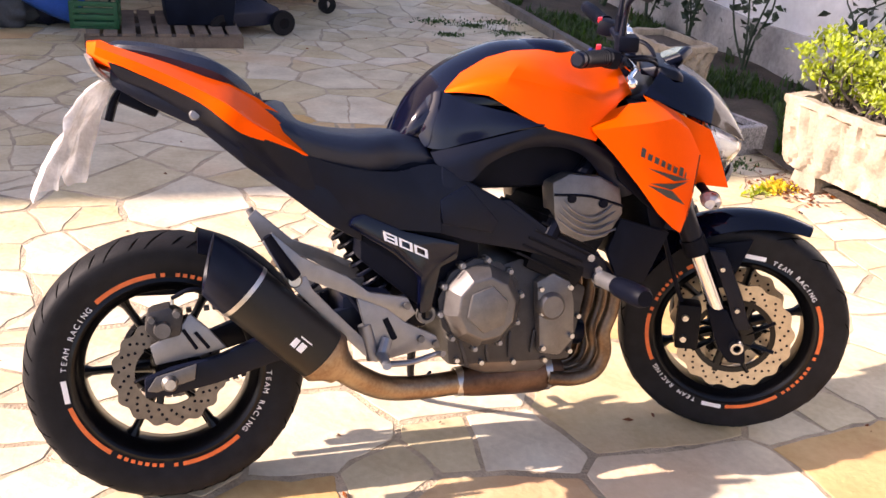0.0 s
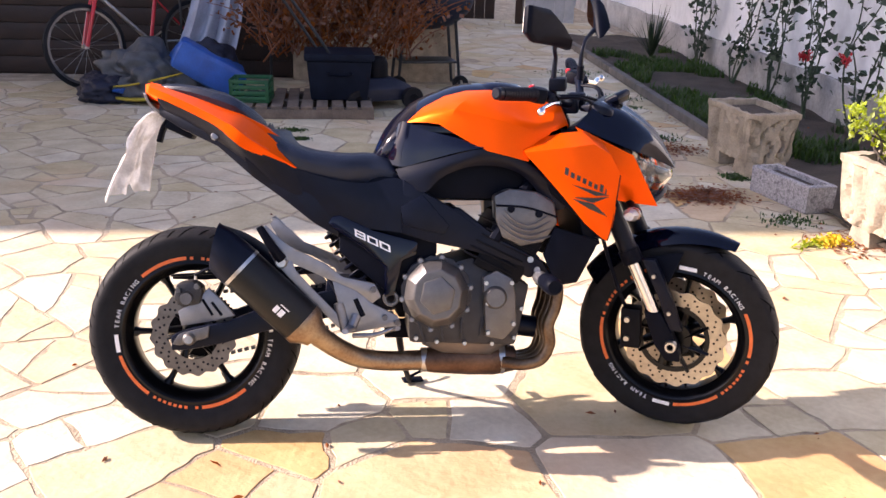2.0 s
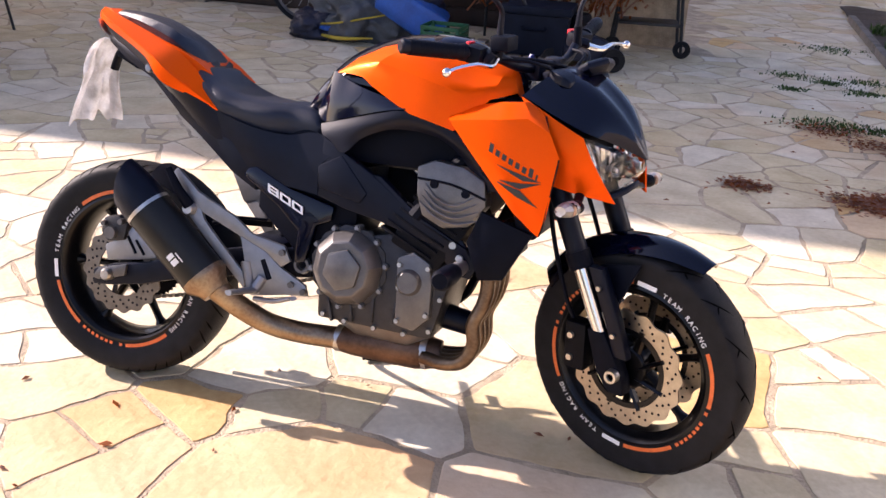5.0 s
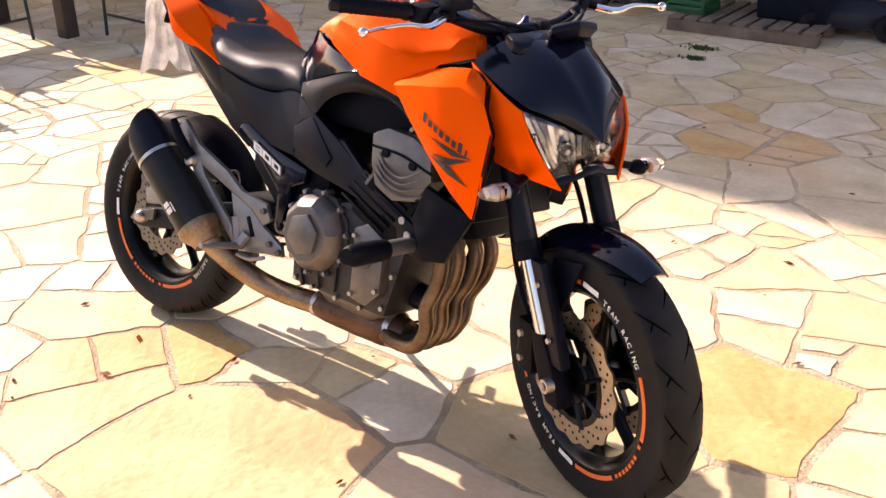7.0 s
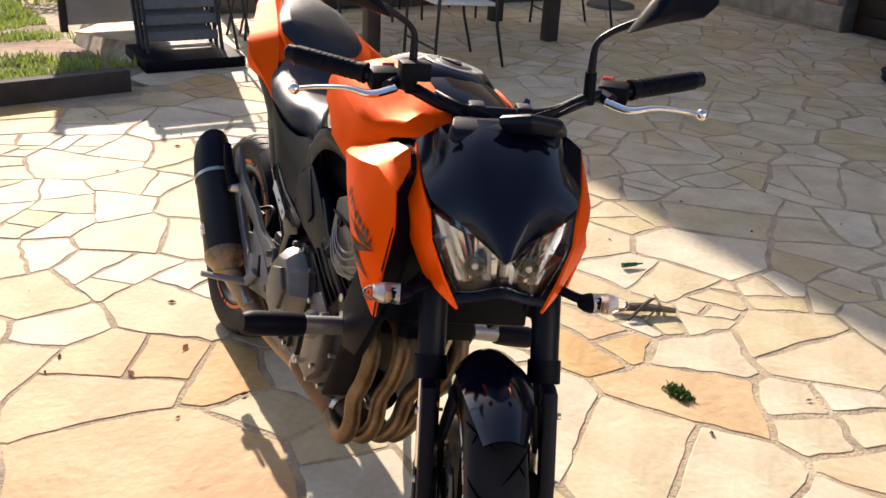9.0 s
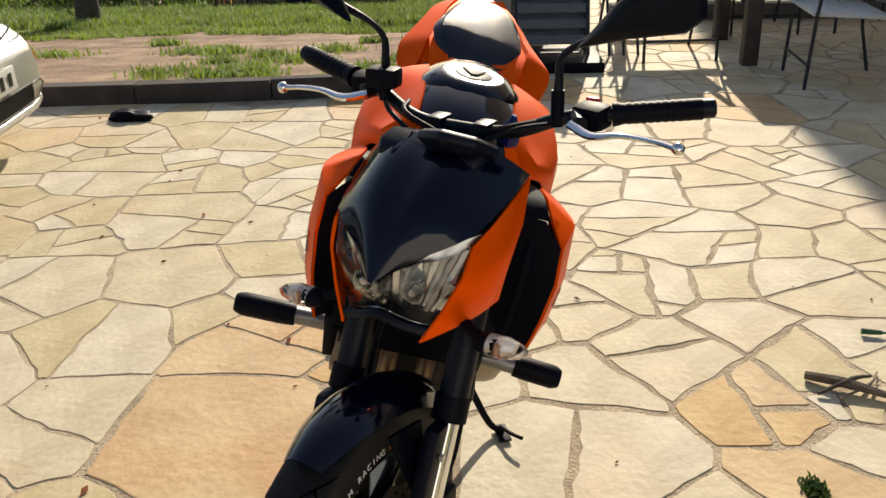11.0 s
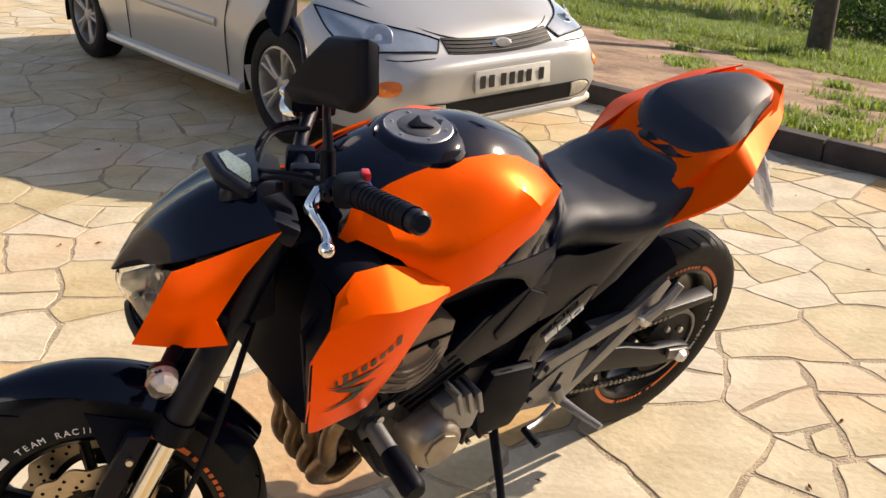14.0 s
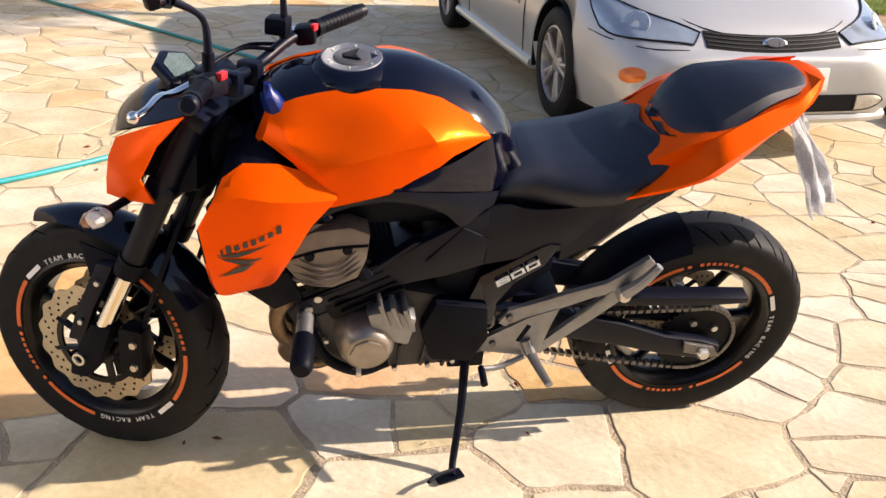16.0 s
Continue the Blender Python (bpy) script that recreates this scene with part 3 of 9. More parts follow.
def build_house():
    house = thing("garage_wall", "pale orange brick house wall beside a dark wooden garage door", "wall", kind="structure")
    # wall core in three pieces round the door opening (x -3.15 .. -0.2)
    for name, size, at in (
        ("wall_core", (4.0, 0.24, 3.1), (-5.15, WALL_Y + 0.14, 1.55)),
        ("wall_core", (1.5, 0.24, 3.1), (0.60, WALL_Y + 0.14, 1.55)),
        ("wall_core", (3.0, 0.24, 0.8), (-1.65, WALL_Y + 0.14, 2.7)),
    ):
        part(name, box(size, at, 0.004), "mortar", house)
    door = part("garage_door", box((3.0, 0.05, 2.3), (-1.65, WALL_Y + 0.16, 1.15), 0.004), "wood_dark", house, "dark brown wooden garage door")
    for i in range(15):
        part("plank", box((2.96, 0.02, 0.142), (-1.65, WALL_Y + 0.125, 0.085 + 0.15 * i), 0.004), "wood_dark", door)
    part("plinth", box((4.02, 0.05, 0.22), (-5.17, WALL_Y - 0.005, 0.11), 0.006), "cast_stone", house, "sandstone plinth")
    part("door_jamb", box((0.09, 0.16, 2.3), (-3.19, WALL_Y + 0.06, 1.15), 0.006), "concrete", house)
    for row in range(13):
        for i in range(9):
            x = -5.05 + 0.215 * i + (0.107 if row % 2 else 0)
            if x > -3.32:
                continue
            part("brick", box((0.205, 0.024, 0.062), (x, WALL_Y + 0.012, 0.258 + 0.074 * row), 0.0), "brick", house, smooth=0)
    return house


house = build_house()


def build_shade_slab():
    """A slab on pillars added beyond the terrace, unseen, to shade half the yard."""
    p = thing("porch_roof", "unseen slab on posts added to shade the terrace side of the yard", "roof", kind="structure")
    part("roof_slab", box((13.7, 17.5, 0.3), (-9.85, 12.3, 6.5), 0.01), "wall", p)
    for x, y in ((-16.5, 3.8), (-16.5, 20.0), (-9.0, 20.0)):
        part("post", box((0.25, 0.25, 8.6), (x, y, 2.1), 0.006), "wall", p)
    return p


build_shade_slab()


# ---- garden wall on the other side, with its bed ----
def build_garden_wall():
    # unseen wall in a dull colour, added to cut bounce onto the car
    bm = box((0.25, 12.0, 2.3), (4.36, -5.9, 1.15), 0.01)
    far = finish(bm, "wall_south_east", "grey_render", smooth=50)
    tagged(far, "plain grey-brown wall, unseen, added to bounce less light than the white wall", "wall", kind="structure")
    bm = box((0.25, 15.9, 2.3), (4.35, 8.05, 1.15), 0.01)
    bmesh.ops.subdivide_edges(bm, edges=[e for e in bm.edges if e.calc_length() > 1.5], cuts=40)
    for v in bm.verts:
        v.co.x += 0.012 * noise.noise(v.co * 1.3)
    w = finish(bm, "wall_east", "wall", smooth=50)
    tagged(w, "white limewashed garden wall with rough stained plaster", "wall", kind="structure")
    bm = box((0.05, 15.8, 0.34), (4.21, 8.05, 0.17), 0.008)
    bmesh.ops.subdivide_edges(bm, edges=[e for e in bm.edges if e.calc_length() > 1.5], cuts=60)
    for v in bm.verts:
        v.co += Vector((0.010 * noise.noise(v.co * 3.1), 0, 0.03 * noise.noise(v.co * 1.7) if v.co.z > 0.2 else 0))
    tagged(finish(bm, "wall_plinth", "plinth_render", smooth=50), "grey weathered render band along the foot of the white wall", "plinth", kind="structure")
    return w


build_garden_wall()


def build_bed():
    bm = bmesh.new()
    bmesh.ops.create_grid(bm, x_segments=14, y_segments=90, size=0.5)
    for v in bm.verts:
        x, y = 3.62 + v.co.x * 1.24, 3.5 + v.co.y * 13.0
        v.co = Vector((x, y, 0.03 + 0.035 * noise.noise(Vector((x * 3, y * 3, 0)))))
    bed = tagged(finish(bm, "flower_bed_soil", "dark_soil", smooth=60), "dark damp soil of the flower bed along the white wall", "soil", kind="structure")
    edge = thing("bed_edging", "narrow concrete edging between paving and flower bed", "edging", kind="structure")
    for i in range(6, 12):
        part("edging_stone", box((0.07, 0.985, 0.10), (3.02, -2.5 + i, 0.02), 0.006), "concrete", edge)
    return bed


build_bed()


def build_alley_end():
    """A grey board gate and a dark fence that close the passage beside the garage."""
    gate = thing("garden_gate", "dull grey board gate standing at the end of the passage", "gate", at=pose(3.18, 11.35, 0, 0, 0, -24))
    for i in range(5):
        part("board", box((0.14, 0.03, 1.9), (-0.29 + 0.145 * i, 0, 1.0), 0.004), "gate_paint", gate)
    for z in (0.35, 1.6):
        part("rail", box((0.74, 0.03, 0.10), (0, 0.031, z), 0.004), "gate_paint", gate)
    part("post", box((0.10, 0.10, 2.2), (-0.45, 0, 1.1), 0.008), "wood_dark", gate)
    fence = thing("board_fence", "dark board fence across the end of the passage", "fence", at=pose(1.30, 11.9, 0))
    for i in range(16):
        part("board", box((0.145, 0.025, 1.9), (-1.2 + 0.152 * i, 0, 0.97), 0.004), "wood_dark", fence)


build_alley_end()


# ---- motorcycle ----
LEAN, STEER, RAKE = -14.0, -28.0, 24.0
bike = thing("motorcycle", "orange and black naked motorcycle leaning on its side stand, bars turned", "motorcycle", at=pose(0, 0, 0, LEAN, 0, 0))
AXIS_P = Vector((1.543, 0, 0))
AXIS_D = Vector((-math.sin(radians(RAKE)), 0, math.cos(radians(RAKE))))
TURN = Matrix.Translation(AXIS_P) @ Matrix.Rotation(radians(STEER), 4, AXIS_D) @ Matrix.Translation(-AXIS_P)
REAR, FRONT = Vector((-0.002, 0.017, 0.3155)), Vector((1.453, -0.007, 0.3125))
AXLE = Vector((1.446, -0.002, 0.303))  # foot of the fork line


def fixed(name, bm, mat, label="", parent=None, smooth=35.0):
    return part(name, bm, mat, parent or bike, label, smooth)


def turned(name, bm, mat, label="", parent=None, smooth=35.0):
    """A part of the front end, which swings with the bars."""
    bm.transform(TURN)
    return part(name, bm, mat, parent or bike, label, smooth)


def both(maker, name, bm, mat, label="", smooth=35.0):
    other = mirrored(bm)
    a = maker(name, bm, mat, label, smooth=smooth)
    b = maker(name, other, mat, label, smooth=smooth)
    return a, b


def wheel(maker, centre, R, half, w, rim_r, front):
    """Tyre with a rounded crown and grooves drawn in black, rim, spokes, hub, tape and lettering round the bead."""
    c = centre
    r_edge = rim_r + 0.058
    prof = [(rim_r - 0.004, -w), (rim_r + 0.010, -w - 0.002), (rim_r + 0.024, -w - (half - w) * 0.7), (rim_r + 0.040, -half * 0.99), (r_edge, -half)]
    crown = []
    for k in range(1, 16):
        a = math.pi * k / 16
        crown.append((r_edge + (R - r_edge) * math.sin(a) ** 0.8, -half * math.cos(a)))
    prof += crown + [(r, -h) for r, h in reversed(prof)]
    tyre = maker("tyre", lathe(prof, 96, "y", c), "rubber", "worn black road tyre")
    # slanted tread grooves, their dark drawn as thin black bars along the crown
    count = 17 if front else 20
    cuts = [(0.04, 0.86, 0.30, 0.0), (0.40, 0.62, -0.30, 0.14)] if front else [(0.06, 0.84, 0.22, 0.0), (0.34, 0.76, 0.20, 0.14)]
    for k in range(count):
        for s in (-1, 1):
            for u0, u1, slope, shift in cuts:
                a0 = 2 * math.pi * (k + (0.5 if s > 0 else 0)) / count + shift
                pts = []
                for i in range(6):
                    u = u0 + (u1 - u0) * i / 5
                    a = a0 + slope * (u - 0.2)
                    th = math.pi / 2 * (1 - u)
                    r = r_edge + (R - r_edge) * math.sin(th) ** 0.8 - 0.0010
                    pts.append(c + Vector((r * math.cos(a), s * half * math.cos(th), r * math.sin(a))))
                maker("tread_groove", tube(pts, [0.0012, 0.0022, 0.0026, 0.0026, 0.0022, 0.0012], 5, 1), "groove", parent=tyre)
    # rim with a stepped barrel
    prof = [(rim_r - 0.002, -w), (rim_r - 0.010, -w - 0.003), (rim_r - 0.018, -w + 0.002), (rim_r - 0.022, -w + 0.010), (rim_r - 0.034, -w * 0.55), (rim_r - 0.036, 0), (rim_r - 0.034, w * 0.55), (rim_r - 0.022, w - 0.010), (rim_r - 0.018, w - 0.002), (rim_r - 0.010, w + 0.003), (rim_r - 0.002, w)]
    maker("rim", lathe(prof, 96, "y", c), "rim", "black painted alloy rim")
    for k in range(6):
        a = math.pi / 3 * k + (0.35 if front else 0.02)
        d, t = Vector((math.cos(a), 0, math.sin(a))), Vector((-math.sin(a), 0, math.cos(a)))
        rings = []
        for r, wd, th in ((0.035, 0.017, 0.022), (0.09, 0.011, 0.018), (0.14, 0.009, 0.015), (rim_r - 0.050, 0.010, 0.015), (rim_r - 0.030, 0.019, 0.024)):
            rings.append([c + d * r + t * wd * math.cos(b) + Vector((0, th * math.sin(b), 0)) for b in (2 * math.pi * i / 10 for i in range(10))])
        maker("spoke", loft(rings), "rim")
    maker("hub", lathe([(0.0, -0.055), (0.03, -0.055), (0.04, -0.035), (0.045, 0), (0.04, 0.035), (0.03, 0.055), (0, 0.055)], 28, "y", c), "rim")
    valve = radians(-78 if front else -62)
    maker("valve_stem", tube([c + Vector((r * math.cos(valve), 0.0, r * math.sin(valve))) for r in (rim_r - 0.036, rim_r - 0.068)], 0.004, 8, 1), "black_matt")
    # tape and lettering: white words, then two arcs of tape with a worn line of small marks between them
    starts = {-1: radians(88 if front else 193), 1: radians(36 if front else 153)}
    for s in (-1, 1):
        yy = s * (w + 0.0028)

        def at_ring(ang, r, m):
            """Turns a flat mark so that it reads clockwise with its head outwards."""
            ori = Matrix(((0, 1, 0, 0), (0, 0, -1, 0), (-1, 0, 0, 0), (0, 0, 0, 1))) if s < 0 else Matrix(((0, 1, 0, 0), (0, 0, 1, 0), (1, 0, 0, 0), (0, 0, 0, 1)))
            m.transform(Matrix.Translation(c + Vector((0, yy + s * 0.0012, 0))) @ Matrix.Rotation(-ang, 4, "Y") @ Matrix.Translation((r, 0, 0)) @ ori)
            return m

        for rep in range(2):
            base = starts[s] + math.pi * rep
            step = radians(3.75)
            maker("tyre_mark", at_ring(base + s * step * 1.5, rim_r - 0.001, box((0.052, 0.0115, 0.0010), (0, 0.006, 0), 0)), "white", "white tyre marking", parent=tyre, smooth=0)
            for i, ch in enumerate("     TEAM RACING"):
                if ch != " ":
                    maker("tyre_letter", at_ring(base + s * step * i, rim_r - 0.001, letters(ch, 0.0172, 0.0006)), "white", "white tyre lettering", parent=tyre, smooth=0)
            for a0, a1 in ((62, 98), (140, 176)):
                lo, hi = base + s * radians(a0), base + s * radians(a1)
                n = 16
                rows = [[c + Vector((r * math.cos(lo + (hi - lo) * i / n), yy + y, r * math.sin(lo + (hi - lo) * i / n))) for i in range(n + 1)] for r, y in ((rim_r + 0.0105, s * 0.0010), (rim_r + 0.0005, s * 0.0010))]
                maker("rim_stripe", sheet(rows, 0.0012, c, 1, False, False), "stripe", "orange rim tape")
            for k in range(9):
                if k != 1:
                    maker("tape_mark", at_ring(base + s * radians(102 + 4.1 * k), rim_r + 0.001, box((0.0095, 0.0085, 0.0008), (0, 0.004, 0), 0)), "stripe", "small orange tape mark", parent=tyre, smooth=0)
    return tyre


wheel(fixed, REAR, 0.309, 0.071, 0.059, 0.216, False)
wheel(turned, FRONT, 0.298, 0.049, 0.0455, 0.216, True)


def brake_disc(maker, c, y, R, inner):
    """A petal disc on a dark carrier; black plugs stand in for the holes' dark."""
    bm = bmesh.new()
    n = 144
    top, bot = [], []
    rows = []
    radii = [inner, inner + (R - inner) * 0.33, inner + (R - inner) * 0.66, R]
    for k in range(n):
        a = 2 * math.pi * k / n
        wave = 0.0045 * math.sin(a * 16)
        rows.append([[bm.verts.new(c + Vector(((r + wave * (r - inner) / (R - inner)) * math.cos(a), y + s * 0.0025, (r + wave * (r - inner) / (R - inner)) * math.sin(a)))) for r in radii] for s in (-1, 1)])
    for k in range(n):
        a, b = rows[k], rows[(k + 1) % n]
        for s in (0, 1):
            for i in range(3):
                bm.faces.new((a[s][i], a[s][i + 1], b[s][i + 1], b[s][i]))
        for i in (0, 3):
            bm.faces.new((a[0][i], a[1][i], b[1][i], b[0][i]))
    d = maker("brake_disc", bm, "disc" if R > 0.13 else "disc_dark", "drilled petal brake disc")
    holes = bmesh.new()
    for k in range(60):
        a = 2 * math.pi * k / 60
        r = inner + (R - inner) * (0.28, 0.5, 0.72)[k % 3]
        merge(holes, lathe([(0.0001, -0.0031), (0.0036, -0.0031), (0.0036, 0.0031), (0.0001, 0.0031)], 8, "y", c + Vector((r * math.cos(a), y, r * math.sin(a)))))
    tagged(maker("drilling", holes, "black_matt", parent=d), kind="stuff")
    return d


brake_disc(fixed, REAR, -0.070, 0.121, 0.074)
for sy in (-1, 1):
    brake_disc(turned, FRONT, sy * 0.062, 0.150, 0.105)
    for k in range(8):
        a = math.pi / 4 * k + 0.2
        turned("carrier_arm", tube([FRONT + Vector((0.035 * math.cos(a), sy * 0.056, 0.035 * math.sin(a))), FRONT + Vector((0.112 * math.cos(a + 0.25), sy * 0.061, 0.112 * math.sin(a + 0.25)))], 0.012, 6, 1, True, 0.5), "rim")
    turned("carrier_ring", lathe([(0.092, -0.004), (0.106, -0.004), (0.106, 0.004), (0.092, 0.004), (0.092, -0.004)], 48, "y", FRONT + Vector((0, sy * 0.0615, 0))), "rim")
    turned("carrier_hub", lathe([(0.020, -0.006), (0.052, -0.006), (0.056, 0), (0.052, 0.006), (0.020, 0.006)], 28, "y", FRONT + Vector((0, sy * 0.060, 0))), "rim")
for k in range(6):
    a = math.pi / 3 * k
    fixed("carrier_arm", tube([REAR + Vector((0.035 * math.cos(a), -0.066, 0.035 * math.sin(a))), REAR + Vector((0.078 * math.cos(a + 0.2), -0.069, 0.078 * math.sin(a + 0.2)))], 0.008, 6, 1, True, 0.5), "rim")


# ---- bodywork ----
def tank():
    """Black tank shell as a loft of half sections, mirrored, with the orange flanks laid on."""
    secs = [  # x, top z, half width of the top, half width at the belly, belly z, bottom z
        (0.518, 0.846, 0.040, 0.075, 0.825, 0.800),
        (0.550, 0.912, 0.055, 0.098, 0.860, 0.805),
        (0.591, 0.961, 0.060, 0.112, 0.895, 0.812),
        (0.649, 1.004, 0.066, 0.132, 0.925, 0.825),
        (0.749, 1.045, 0.072, 0.150, 0.950, 0.840),
        (0.830, 1.054, 0.076, 0.162, 0.955, 0.850),
        (0.900, 1.050, 0.080, 0.165, 0.940, 0.850),
        (0.980, 1.032, 0.086, 0.150, 0.930, 0.850),
        (1.050, 1.004, 0.084, 0.112, 0.925, 0.850),
        (1.090, 0.968, 0.066, 0.080, 0.905, 0.850),
    ]
    rings = []
    for x, zt, wt, wm, zm, zb in secs:
        half = [(0.0, zt), (wt * 0.55, zt - 0.005), (wt, zt - 0.020), ((wt + wm) / 2, (zt * 0.50 + zm * 0.50)), (wm, zm), (wm * 0.96, (zm + zb) / 2), (wm * 0.82, zb)]
        line = half + [(-a, b) for a, b in reversed(half[1:])]
        rings.append([(x, a, b) for a, b in line])
    cols = [catmull(c, 3) for c in zip(*rings)]
    rings = list(zip(*cols))
    return loft(rings)


fixed("fuel_tank", tank(), "black_gloss", "glossy black fuel tank shell tinted blue for reflected sky", smooth=60)

flank_cols = [  # rear tip to nose; each from the top edge down
    ((0.622, 0.112, 0.942), (0.618, 0.116, 0.938), (0.614, 0.119, 0.934), (0.611, 0.121, 0.930)),
    ((0.655, 0.100, 0.973), (0.646, 0.121, 0.958), (0.638, 0.134, 0.945), (0.634, 0.137, 0.932)),
    ((0.720, 0.091, 1.008), (0.696, 0.127, 0.984), (0.676, 0.157, 0.957), (0.666, 0.161, 0.930)),
    ((0.780, 0.090, 1.024), (0.746, 0.134, 1.000), (0.708, 0.176, 0.962), (0.698, 0.178, 0.925)),
    ((0.840, 0.090, 1.027), (0.794, 0.143, 1.006), (0.740, 0.192, 0.965), (0.728, 0.190, 0.906)),
    ((0.880, 0.090, 1.027), (0.842, 0.152, 0.996), (0.792, 0.197, 0.954), (0.774, 0.193, 0.880)),
    ((0.920, 0.090, 1.025), (0.892, 0.155, 0.974), (0.850, 0.203, 0.940), (0.830, 0.205, 0.852)),
    ((0.960, 0.090, 1.019), (0.936, 0.155, 0.955), (0.910, 0.205, 0.924), (0.890, 0.207, 0.838)),
    ((1.004, 0.090, 1.008), (0.985, 0.149, 0.946), (0.965, 0.194, 0.910), (0.945, 0.206, 0.824)),
    ((1.040, 0.090, 0.993), (1.030, 0.136, 0.957), (1.020, 0.163, 0.925), (1.016, 0.168, 0.906)),
    ((1.058, 0.088, 0.985), (1.062, 0.107, 0.962), (1.070, 0.116, 0.940), (1.075, 0.118, 0.930)),
    ((1.066, 0.078, 0.975), (1.076, 0.085, 0.950), (1.088, 0.082, 0.915), (1.098, 0.070, 0.884)),
]
flank = sheet(list(zip(*flank_cols)), 0.004, (0.85, 0, 0.95), 3, smooth_cols=False)
both(fixed, "tank_panel", flank, "orange", "orange tank flank panel with a folded rear facet", smooth=23)
# glossy black knee panel between the orange flank, the seat and the intake cover
knee = sheet(
    [
        [(0.566, 0.060, 0.900), (0.600, 0.112, 0.934), (0.650, 0.142, 0.914), (0.700, 0.168, 0.899), (0.770, 0.187, 0.882), (0.825, 0.198, 0.866)],
        [(0.556, 0.086, 0.858), (0.590, 0.123, 0.866), (0.645, 0.151, 0.864), (0.700, 0.173, 0.866), (0.765, 0.193, 0.864), (0.822, 0.203, 0.863)],
        [(0.566, 0.108, 0.812), (0.600, 0.132, 0.806), (0.645, 0.151, 0.818), (0.700, 0.173, 0.834), (0.760, 0.193, 0.850), (0.818, 0.206, 0.861)],
    ],
    0.004,
    (0.7, 0, 0.9),
    4,
)
both(fixed, "knee_panel", knee, "black_gloss", "glossy black knee panel under the orange flank", smooth=50)

# fuel filler cap, sloping with the tank's top
cap_m = pose(0.890, 0, 1.0455, 0, 3, 0)
bm = lathe([(0.038, 0.0), (0.038, 0.005), (0.060, 0.006), (0.0620, 0.0045), (0.0625, -0.012)], 48, "z")
bm.transform(cap_m)
plinth = lathe([(0.062, 0.004), (0.066, 0.004), (0.080, -0.006), (0.098, -0.020), (0.098, -0.03)], 48, "z")
plinth.transform(cap_m)
fixed("cap_plinth", plinth, "black_gloss", "raised glossy black ring round the filler", smooth=60)
cap = fixed("filler_cap", bm, "alloy", "round brushed metal filler cap")
bm = lathe([(0.0, 0.0075), (0.036, 0.0075), (0.039, 0.0055), (0.039, -0.002)], 36, "z")
bm.transform(cap_m)
part("cap_lid", bm, "engine", cap)
bm = plan_prism([(0.020, -0.006), (0.020, 0.006), (-0.016, 0.024), (-0.006, 0.0), (-0.016, -0.024)], 0.0085, 0.0115, 0.0008)
bm.transform(cap_m)
part("lock_cover", bm, "black_matt", cap)
for k in range(6):
    a = math.pi / 3 * k + 0.3
    bm = lathe([(0, 0.0075), (0.0030, 0.0075), (0.0034, 0.005)], 10, "z", (0.0490 * math.cos(a), 0.0485 * math.sin(a), 0))
    bm.transform(cap_m)
    part("cap_screw", bm, "steel", cap)


def seat_shell(secs, steps=3, droop=0.6):
    """A cushion: at each x its top z, half width and bottom z."""
    rings = []
    for x, zt, w, zb in secs:
        half = [(0, zt), (w * 0.5, zt - 0.002), (w * 0.82, zt - 0.010), (w * 0.97, zt - 0.028), (w, (zt * (1 - droop) + zb * droop)), (w * 0.93, zb)]
        line = half + [(-a, b) for a, b in reversed(half[1:])]
        rings.append([(x, a, b) for a, b in line])
    rings = list(zip(*[catmull(c, steps) for c in zip(*rings)]))
    return loft(rings)


seat_bm = seat_shell([(0.206, 0.912, 0.120, 0.880), (0.226, 0.905, 0.150, 0.845), (0.286, 0.874, 0.156, 0.805), (0.351, 0.853, 0.152, 0.782), (0.434, 0.844, 0.146, 0.764), (0.500, 0.846, 0.125, 0.762), (0.560, 0.835, 0.125, 0.765), (0.592, 0.800, 0.128, 0.772)], 4)
for v in seat_bm.verts:
    # the rear edge is notched where the tail's centre runs forward
    near = max(0.0, min(1.0, (0.30 - v.co.x) / 0.075))
    v.co.x += 0.050 * near * max(0.0, 1 - abs(v.co.y) / 0.115)
    v.co.y += 0.022 * near if v.co.y <= 0 else 0.008 * near + v.co.y * 0.21 * max(0.0, 1 - abs(v.co.x - 0.325) / 0.12)
fixed("rider_seat", seat_bm, "seat", "black textured vinyl rider seat", smooth=50)
pad_bm = seat_shell([(-0.097, 1.032, 0.046, 1.016), (-0.072, 1.039, 0.067, 1.012), (0.0, 1.034, 0.092, 0.995), (0.070, 1.020, 0.115, 0.972), (0.130, 1.003, 0.130, 0.948), (0.172, 0.985, 0.112, 0.925), (0.202, 0.962, 0.084, 0.900), (0.226, 0.915, 0.060, 0.888)], 3)
bmesh.ops.translate(pad_bm, vec=(0, 0.028, 0), verts=pad_bm.verts)
for v in pad_bm.verts:
    # the front falls away past a slanting crease
    past = (v.co.x - 0.060) + 0.55 * (v.co.y - 0.028)
    if past > 0 and v.co.z > 0.93:
        v.co.z -= 0.20 * past
fixed("pillion_seat", pad_bm, "seat", "black pillion seat pad", smooth=28)

